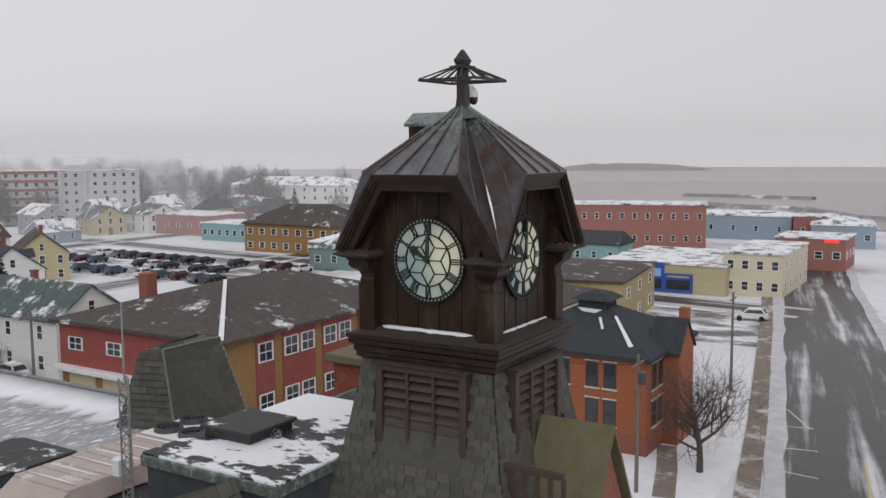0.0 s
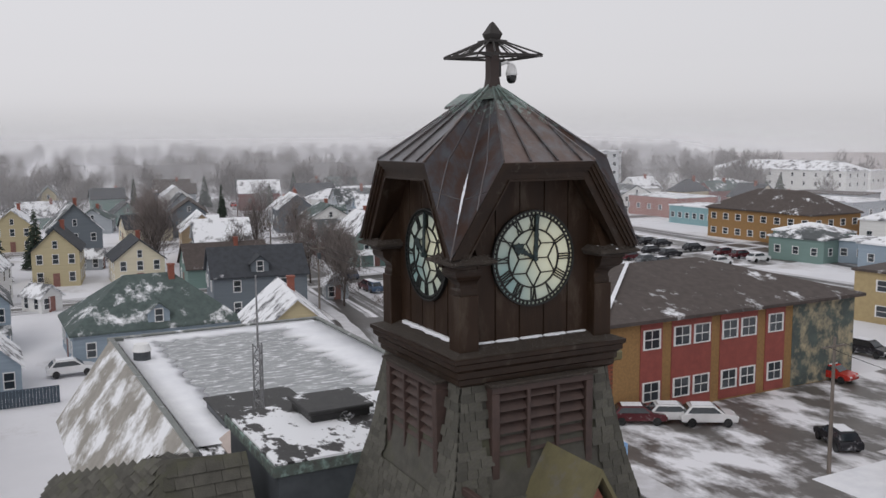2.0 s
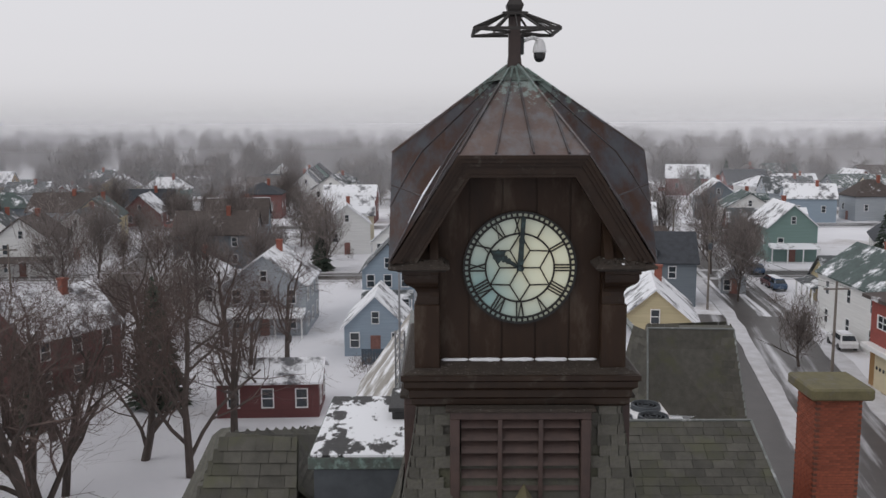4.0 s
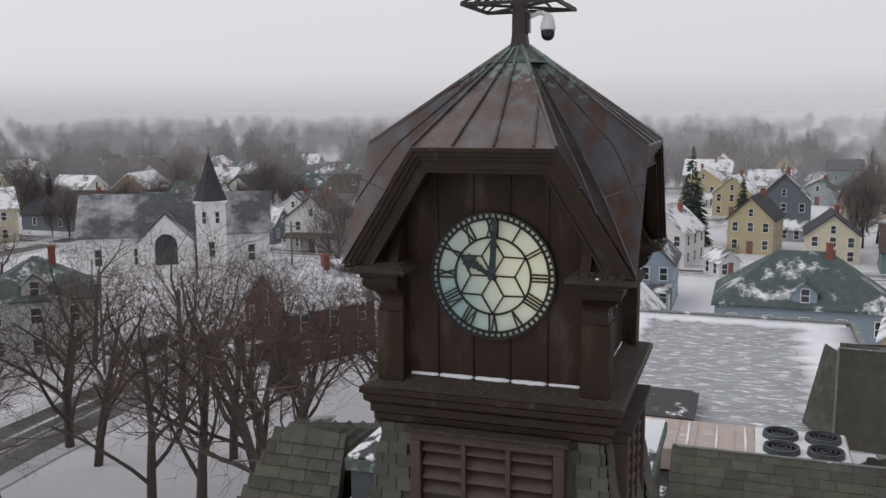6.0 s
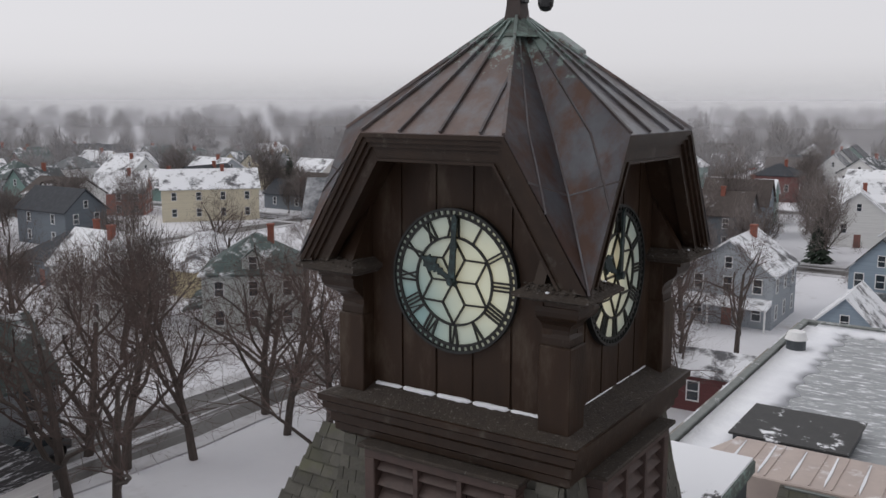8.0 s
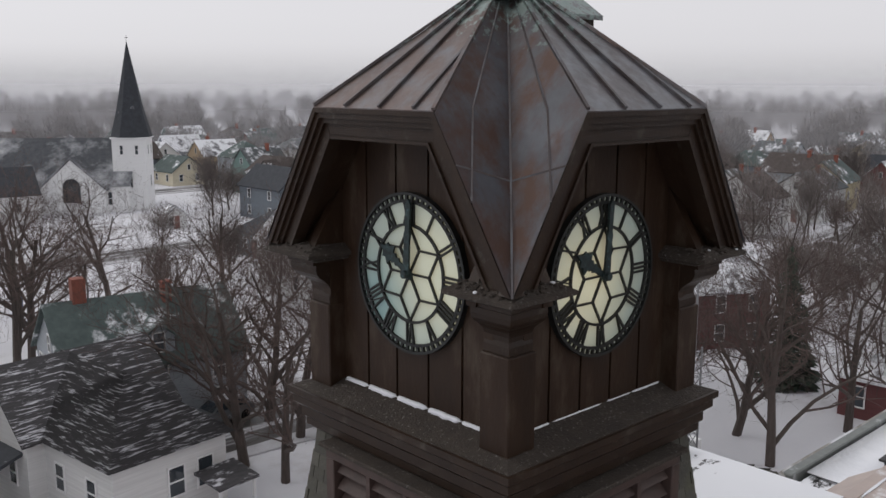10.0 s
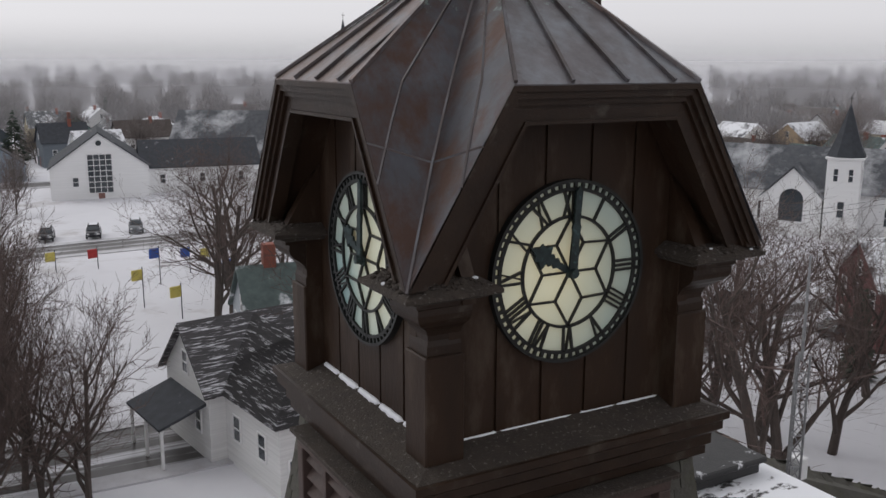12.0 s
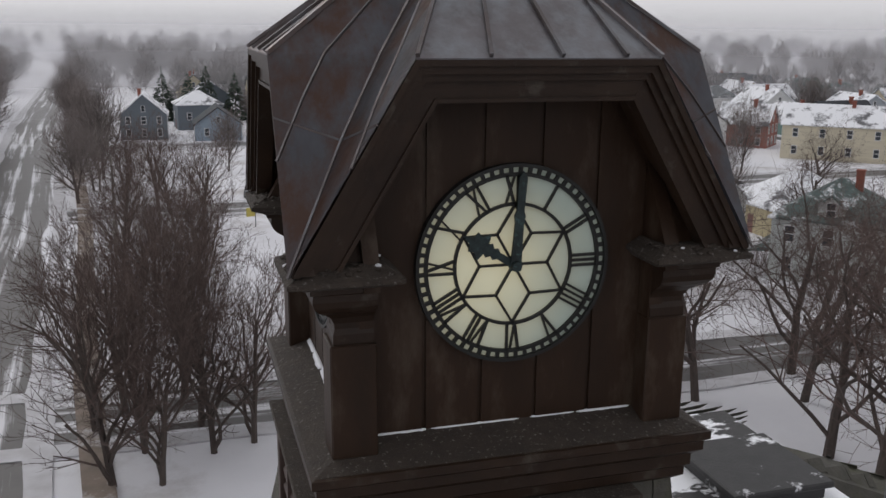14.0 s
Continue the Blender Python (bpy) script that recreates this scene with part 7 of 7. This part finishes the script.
# garden sheds and snowy shrubs between the houses
M["shrub"] = mat("bare_shrub", (0.13, 0.10, 0.085), (0.08, 0.06, 0.05), 0.95, scale=2, rand=0.2)
shv, shf = broom(90, 2.4, 1.5, 420, 0.02, 0.0)
SHRUB = bpy.data.meshes.new("shrub")
SHRUB.from_pydata(shv.tolist(), [], shf.tolist())
for i in range(120):
    x, y = hrng.uniform(-210, -50), hrng.uniform(-130, 50)
    if not free(x, y, 1.5):
        continue
    if i % 5 == 0:
        wl_ = hrng.choice(WALLS)
        add_house(x, y, hrng.uniform(0, 180), 3.2, 4.2, 2.2, 1.3, wl_, "roofsnow", "small %s garden shed under snow" % WORDS[wl_], chim=False, rows=1, wins=1)
        taken.append((x, y, 3))
    else:
        o = tagged(part_mesh("shrub", SHRUB, "shrub"), "low bare brown garden shrub in the snow", "shrub", "garden shrubs")
        o.matrix_basis = pose(x, y, 0, 0, 0, hrng.uniform(0, 360)) @ Matrix.Diagonal((hrng.uniform(0.6, 1.5), 1, hrng.uniform(0.6, 1.1), 1))

# low commercial buildings towards the harbour
brng = random.Random(8)
for i in range(60):
    x, y = brng.uniform(-330, -90), brng.uniform(120, 330)
    if i < 14:
        x, y = brng.uniform(-95, -20), brng.uniform(210, 250)
    w, d = brng.uniform(12, 26), brng.uniform(10, 18)
    if not free(x, y, max(w, d) * 0.6) or y > 255 - 0.62 * (x + 40) - 25:
        continue
    taken.append((x, y, max(w, d) * 0.6))
    wl_ = brng.choice(["wcream", "wtan", "farbrick", "wblue", "wwhite", "wgreen", "wgrey"])
    add_block("shop_building", "low flat-roofed building under snow", x - w / 2, x + w / 2, y - d / 2, y + d / 2, brng.uniform(4, 7.5), wl_, brng.choice(["roofsnow", "roofsnow", "roofgrey", "roofbrown"]), brng.choice((0, 0, 1.8)), 0.2, rows=1, nx=4, ny=3, rot=brng.uniform(0, 20), sx=1.5)

for i in range(60):
    x, y = brng.uniform(-115, -64), brng.uniform(126, 186)
    w, d = brng.uniform(8, 15), brng.uniform(7, 11)
    if any((x - a_) ** 2 + (y - b_) ** 2 < (c_ * 0.72 + w * 0.55) ** 2 for a_, b_, c_ in taken):
        continue
    taken.append((x, y, w * 0.6))
    wl_ = brng.choice(["wcream", "wtan", "farbrick", "wblue", "wwhite", "wgreen", "wgrey"])
    add_block("shop_building", "low flat-roofed building under snow", x - w / 2, x + w / 2, y - d / 2, y + d / 2, brng.uniform(3.5, 6), wl_, brng.choice(["roofsnow", "roofsnow", "roofgrey", "roofbrown"]), brng.choice((0, 1.8, 2.4)), 0.3, rows=1, nx=3, ny=2, rot=brng.uniform(0, 20), sx=1.3)
for i in range(24):
    x, y = brng.uniform(-112, -60), brng.uniform(112, 190)
    if all((x - a_) ** 2 + (y - b_) ** 2 > (c_ * 0.72 + 2.5) ** 2 for a_, b_, c_ in taken):
        add_car(x, y, brng.choice((5, 95)), brng.choice(list(PAINT)))

# trees through the town
n_far = 0
while n_far < 100:
    a, r = tree_rng.uniform(radians(96), radians(268)), 75 + 190 * tree_rng.random() ** 1.2
    x, y = r * math.cos(a), r * math.sin(a)
    if y > 130 or y > 40 and tree_rng.random() < 0.8 or not free(x, y, 2.0) or any((x - a_) ** 2 + (y - b_) ** 2 < c_ * c_ for a_, b_, c_ in open_ground) or y > 60 and x > -175:
        continue
    more(tree_rng.choice(FAR), x, y, tree_rng.uniform(0.65, 1.15))
    n_far += 1
for i in range(34):
    y = -118 - 9 * (i // 2) + tree_rng.uniform(-2, 2)
    x = 21 + (-105 - y) * 0.107 + (8.5 + tree_rng.uniform(-1, 4)) * (1 if i % 2 else -0.9)
    if free(x, y, 1) and (i % 2 or y < -205 or y > -165):
        more(tree_rng.choice(FAR), x, y, tree_rng.uniform(1.2, 1.7) if i % 2 else tree_rng.uniform(0.9, 1.3))
for i in range(26):
    a, r = tree_rng.uniform(radians(150), radians(262)), tree_rng.uniform(120, 330)
    if free(r * math.cos(a), r * math.sin(a), 2):
        conifer(r * math.cos(a), r * math.sin(a), tree_rng.uniform(7, 13), tree_rng.uniform(1.8, 3), 30 + i)
for x, y, h in ((-263, 258, 12), (-246, 254, 9), (-228, 252, 8), (-222, 253, 9), (-238, 255, 7), (5, -225, 13), (-5, -217, 14), (-1, -221, 12), (-12, -222, 12)):
    conifer(x, y, h, h * 0.33, int(h * 7 + x))

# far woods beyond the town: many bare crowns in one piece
# pale grey tone carries the distance haze in the colour itself
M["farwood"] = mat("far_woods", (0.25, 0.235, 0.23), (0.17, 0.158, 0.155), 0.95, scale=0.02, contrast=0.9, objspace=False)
wrng = np.random.RandomState(4)
kinds = [broom(sd, 11 + sd % 3, 3.6 + 0.4 * (sd % 4), 420, 0.12, 0.12) for sd in (41, 42, 43, 44)]
vs, fs, base = [], [], 0
while len(vs) < 2300:
    a, r = wrng.uniform(radians(84), radians(282)), 235 + 800 * wrng.rand() ** 1.3
    x, y = r * math.cos(a), r * math.sin(a)
    if y > 40 and y > 205 - 0.62 * (x + 40) or (y > 40 and r < 300) or x > 0 and abs(x - 21 + (y + 105) * 0.107) < 9 or noise.noise((x * 0.017, y * 0.017, 3)) < -0.28 or r < 300 and not free(x, y, 2) or any((x - a_) ** 2 + (y - b_) ** 2 < c_ * c_ for a_, b_, c_ in open_ground):
        continue
    co, fc = kinds[wrng.randint(4)]
    t, s_ = wrng.uniform(0, 6.28), wrng.uniform(0.6, 1.1) * (1 + r / 2600)
    rot = np.array([[math.cos(t), -math.sin(t), 0], [math.sin(t), math.cos(t), 0], [0, 0, 1]])
    vs.append(co @ rot.T * s_ + np.array([x, y, 0]))
    fs.append(fc + base)
    base += len(co)
me = bpy.data.meshes.new("far_woods")
me.from_pydata(np.concatenate(vs).tolist(), [], np.concatenate(fs).tolist())
tagged(part_mesh("far_woods", me, "farwood"), "grey bare woods beyond the town, their colour hazed", "woods", kind="stuff")

# breakwaters and a low island in the harbour
M["rubble"] = mat("breakwater_stone", (0.17, 0.16, 0.155), (0.10, 0.095, 0.09), 0.9, scale=0.3, bump=0.5, bump_scale=1.0, objspace=False, third=SNOW, third_scale=0.1, third_cut=0.6)
for pts, wd in ((((-95, 352), (-74, 340), (-50, 336)), 5), (((-50, 332), (-30, 298), (0, 285)), 6), (((-120, 420), (-60, 410)), 4)):
    bm = B()
    rings = []
    line = fine([Vector(p) for p in pts], 5)
    for i, p in enumerate(line):
        d = (line[min(i + 1, len(line) - 1)] - line[max(0, i - 1)]).normalized()
        n_ = Vector((-d.y, d.x))
        q = [(p + n_ * o * (1 + 0.2 * noise.noise((i, o, 0))), z_) for o, z_ in ((wd, -0.5), (wd * 0.4, 1.6), (-wd * 0.4, 1.7), (-wd, -0.5))]
        rings.append([(a_.x, a_.y, z_) for a_, z_ in q])
    loft(bm, rings)
    tagged(part("breakwater", fix(bm), "rubble"), "low stone breakwater in the harbour", "breakwater", kind="structure")
bm = B()
rings = []
for i in range(25):
    t = i / 24
    h_ = 9 * math.sin(math.pi * t) ** 0.5 * (0.85 + 0.3 * noise.noise((i * 0.5, 0, 0)))
    x_, y_ = -425 + 175 * t, 915 + 30 * t
    rings.append([(x_, y_ - 30, -1), (x_, y_, h_), (x_, y_ + 30, -1)])
loft(bm, rings)
tagged(part("island", fix(bm), "farwood"), "low dark wooded island in hazed colour", "island", kind="structure")

# distance haze imitated by pale see-through sheets, thinning upwards; the outermost glows
def mist(radius, height, thick, a0, a1, name_label, glow=False, fade=0.0):
    m = bpy.data.materials.new("mist")
    m.use_nodes = True
    n, l = m.node_tree.nodes, m.node_tree.links
    n.clear()
    out, mix, tr = n.new("ShaderNodeOutputMaterial"), n.new("ShaderNodeMixShader"), n.new("ShaderNodeBsdfTransparent")
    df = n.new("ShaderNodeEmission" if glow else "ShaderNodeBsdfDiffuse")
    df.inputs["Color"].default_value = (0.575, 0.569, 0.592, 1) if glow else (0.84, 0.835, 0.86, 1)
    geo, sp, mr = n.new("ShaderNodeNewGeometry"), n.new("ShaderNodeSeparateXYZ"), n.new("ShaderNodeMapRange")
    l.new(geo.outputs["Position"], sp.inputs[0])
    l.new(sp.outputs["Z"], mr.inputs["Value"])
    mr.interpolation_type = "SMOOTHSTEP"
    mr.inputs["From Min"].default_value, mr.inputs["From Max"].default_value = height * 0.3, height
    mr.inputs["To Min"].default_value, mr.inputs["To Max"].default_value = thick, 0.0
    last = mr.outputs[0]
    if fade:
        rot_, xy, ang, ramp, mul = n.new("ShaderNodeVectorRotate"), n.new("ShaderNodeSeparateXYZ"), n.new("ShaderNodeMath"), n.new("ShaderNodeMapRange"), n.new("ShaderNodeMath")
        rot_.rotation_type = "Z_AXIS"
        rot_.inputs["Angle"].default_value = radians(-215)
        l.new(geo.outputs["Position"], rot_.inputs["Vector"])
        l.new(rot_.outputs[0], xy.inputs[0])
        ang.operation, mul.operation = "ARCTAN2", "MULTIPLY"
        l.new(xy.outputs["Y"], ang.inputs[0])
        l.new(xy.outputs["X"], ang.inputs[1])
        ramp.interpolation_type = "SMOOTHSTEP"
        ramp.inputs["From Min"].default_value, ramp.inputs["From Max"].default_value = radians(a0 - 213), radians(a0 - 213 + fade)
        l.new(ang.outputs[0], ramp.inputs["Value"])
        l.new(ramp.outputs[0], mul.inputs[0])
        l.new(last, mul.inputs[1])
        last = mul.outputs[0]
    l.new(last, mix.inputs[0])
    l.new(tr.outputs[0], mix.inputs[1])
    l.new(df.outputs[0], mix.inputs[2])
    l.new(mix.outputs[0], out.inputs["Surface"])
    verts, faces, seg = [], [], 120
    for i in range(seg + 1):
        a = radians(a0 + (a1 - a0) * i / seg)
        for z in (-1, height * 0.33, height * 0.66, height):
            verts.append((radius * math.cos(a), radius * math.sin(a), z))
    for i in range(seg):
        for j in range(3):
            faces.append((4 * i + j, 4 * i + j + 1, 4 * i + j + 5, 4 * i + j + 4))
    me = bpy.data.meshes.new("backdrop")
    me.from_pydata(verts, [], faces)
    o = tagged(part_mesh("backdrop", me, m), name_label, "mist", kind="structure")
    o.visible_shadow = False
    return o


mist(1150, 75, 1.0, 50, 300, "glowing pale sheet imitating mist at the horizon", True)
mist(620, 36, 0.50, 120, 300, "see-through sheet imitating mist over the far woods", fade=24.0)
mist(640, 36, 0.16, 50, 300, "faint see-through sheet imitating mist over the sea")
mist(230, 30, 0.18, 50, 300, "faint see-through sheet imitating mist between the streets")
mist(350, 32, 0.30, 120, 300, "faint see-through sheet imitating mist over the outer town", fade=24.0)

# ---- shingles on the tower base and the hall roofs ----
bm = B()
box(bm, (-0.5, -0.012, 0.0), (0.5, 0.0, 1.0))
for v in bm.verts:
    if v.co.z < 0.5 and v.co.y < -0.005:
        v.co.y = -0.022
unit = bpy.data.meshes.new("shingle")
bm.to_mesh(unit)
bm.free()
unit.materials.append(M["shingle"])
unit_co = np.array([v.co[:] for v in unit.vertices])
unit_f = [list(p.vertices) for p in unit.polygons]
srng = random.Random(77)


def shingle_rows(v, nrm, ch, cw):
    """Poses of shingles over a roof face given by its corners."""
    zlo, zhi = min(p.z for p in v), max(p.z for p in v)
    up = (Vector((0, 0, 1)) - nrm * nrm.z).normalized()
    along = up.cross(nrm).normalized()
    dz = ch * up.z
    z = zlo
    row = 0
    while z < zhi - 0.02:
        zm = z + dz * 0.5
        hits = []
        for i in range(len(v)):
            a, b = v[i], v[(i + 1) % len(v)]
            if (a.z - zm) * (b.z - zm) < 0:
                hits.append(a.lerp(b, (zm - a.z) / (b.z - a.z)).dot(along))
        if len(hits) >= 2:
            u0, u1 = min(hits), max(hits)
            anchor = next(a.lerp(b, (zm - a.z) / (b.z - a.z)) for a, b in zip(v, v[1:] + v[:1]) if (a.z - zm) * (b.z - zm) < 0)
            ub = anchor.dot(along)
            u = u0 - srng.random() * cw
            while u < u1:
                w = cw * srng.uniform(0.75, 1.3)
                a, b = max(u, u0), min(u + w, u1)
                if b - a > 0.05:
                    c = anchor + along * ((a + b) / 2 - ub) - up * (ch * 0.5)
                    m = Matrix((along, -nrm, up)).transposed().to_4x4()
                    m.translation = c + nrm * srng.uniform(0.0, 0.008)
                    yield m @ Matrix.Diagonal((b - a - 0.012, 1.0, ch * 1.12, 1)), z
                u += w
        z += dz
        row += 1


rest_v, rest_f, n_parts = [], [], 0
for k in range(4):
    for (h0, z0), (h1, z1) in zip(BASE[:-1], BASE[1:-1]):
        v = [side(k) @ Vector(p) for p in ((-h1, -h1, z1), (h1, -h1, z1), (h0, -h0, z0), (-h0, -h0, z0))]
        nrm = (v[1] - v[0]).cross(v[-1] - v[0]).normalized()
        if nrm.dot(v[0] - Vector((0, 0, v[0].z))) < 0:
            nrm = -nrm
        for m, z in shingle_rows(v, nrm, 0.15, 0.24):
            p = side(k).inverted() @ m.translation
            if abs(p.x) < 1.04 and -3.95 < p.z < -1.9:
                continue
            if k < 2 and n_parts < 300 and p.z > -4.6:
                o = new("shingle", unit)
                o.parent, o.matrix_basis = tower, m
                n_parts += 1
            else:
                co = np.array(m) @ np.c_[unit_co, np.ones(len(unit_co))].T
                rest_f += [[i + len(rest_v) for i in f] for f in unit_f]
                rest_v += co.T[:, :3].tolist()
me = bpy.data.meshes.new("shingles")
me.from_pydata(rest_v, [], rest_f)
part_mesh("shingles", me, "shingles", tower)["kind"] = "stuff"
rest_v, rest_f = [], []
for o, v, nrm in SHINGLED:
    for m, z in shingle_rows(v, nrm, 0.24, 0.42):
        co = np.array(m) @ np.c_[unit_co, np.ones(len(unit_co))].T
        rest_f += [[i + len(rest_v) for i in f] for f in unit_f]
        rest_v += co.T[:, :3].tolist()
me = bpy.data.meshes.new("shingles")
me.from_pydata(rest_v, [], rest_f)
part_mesh("shingles", me, "shingles", hall)["kind"] = "stuff"
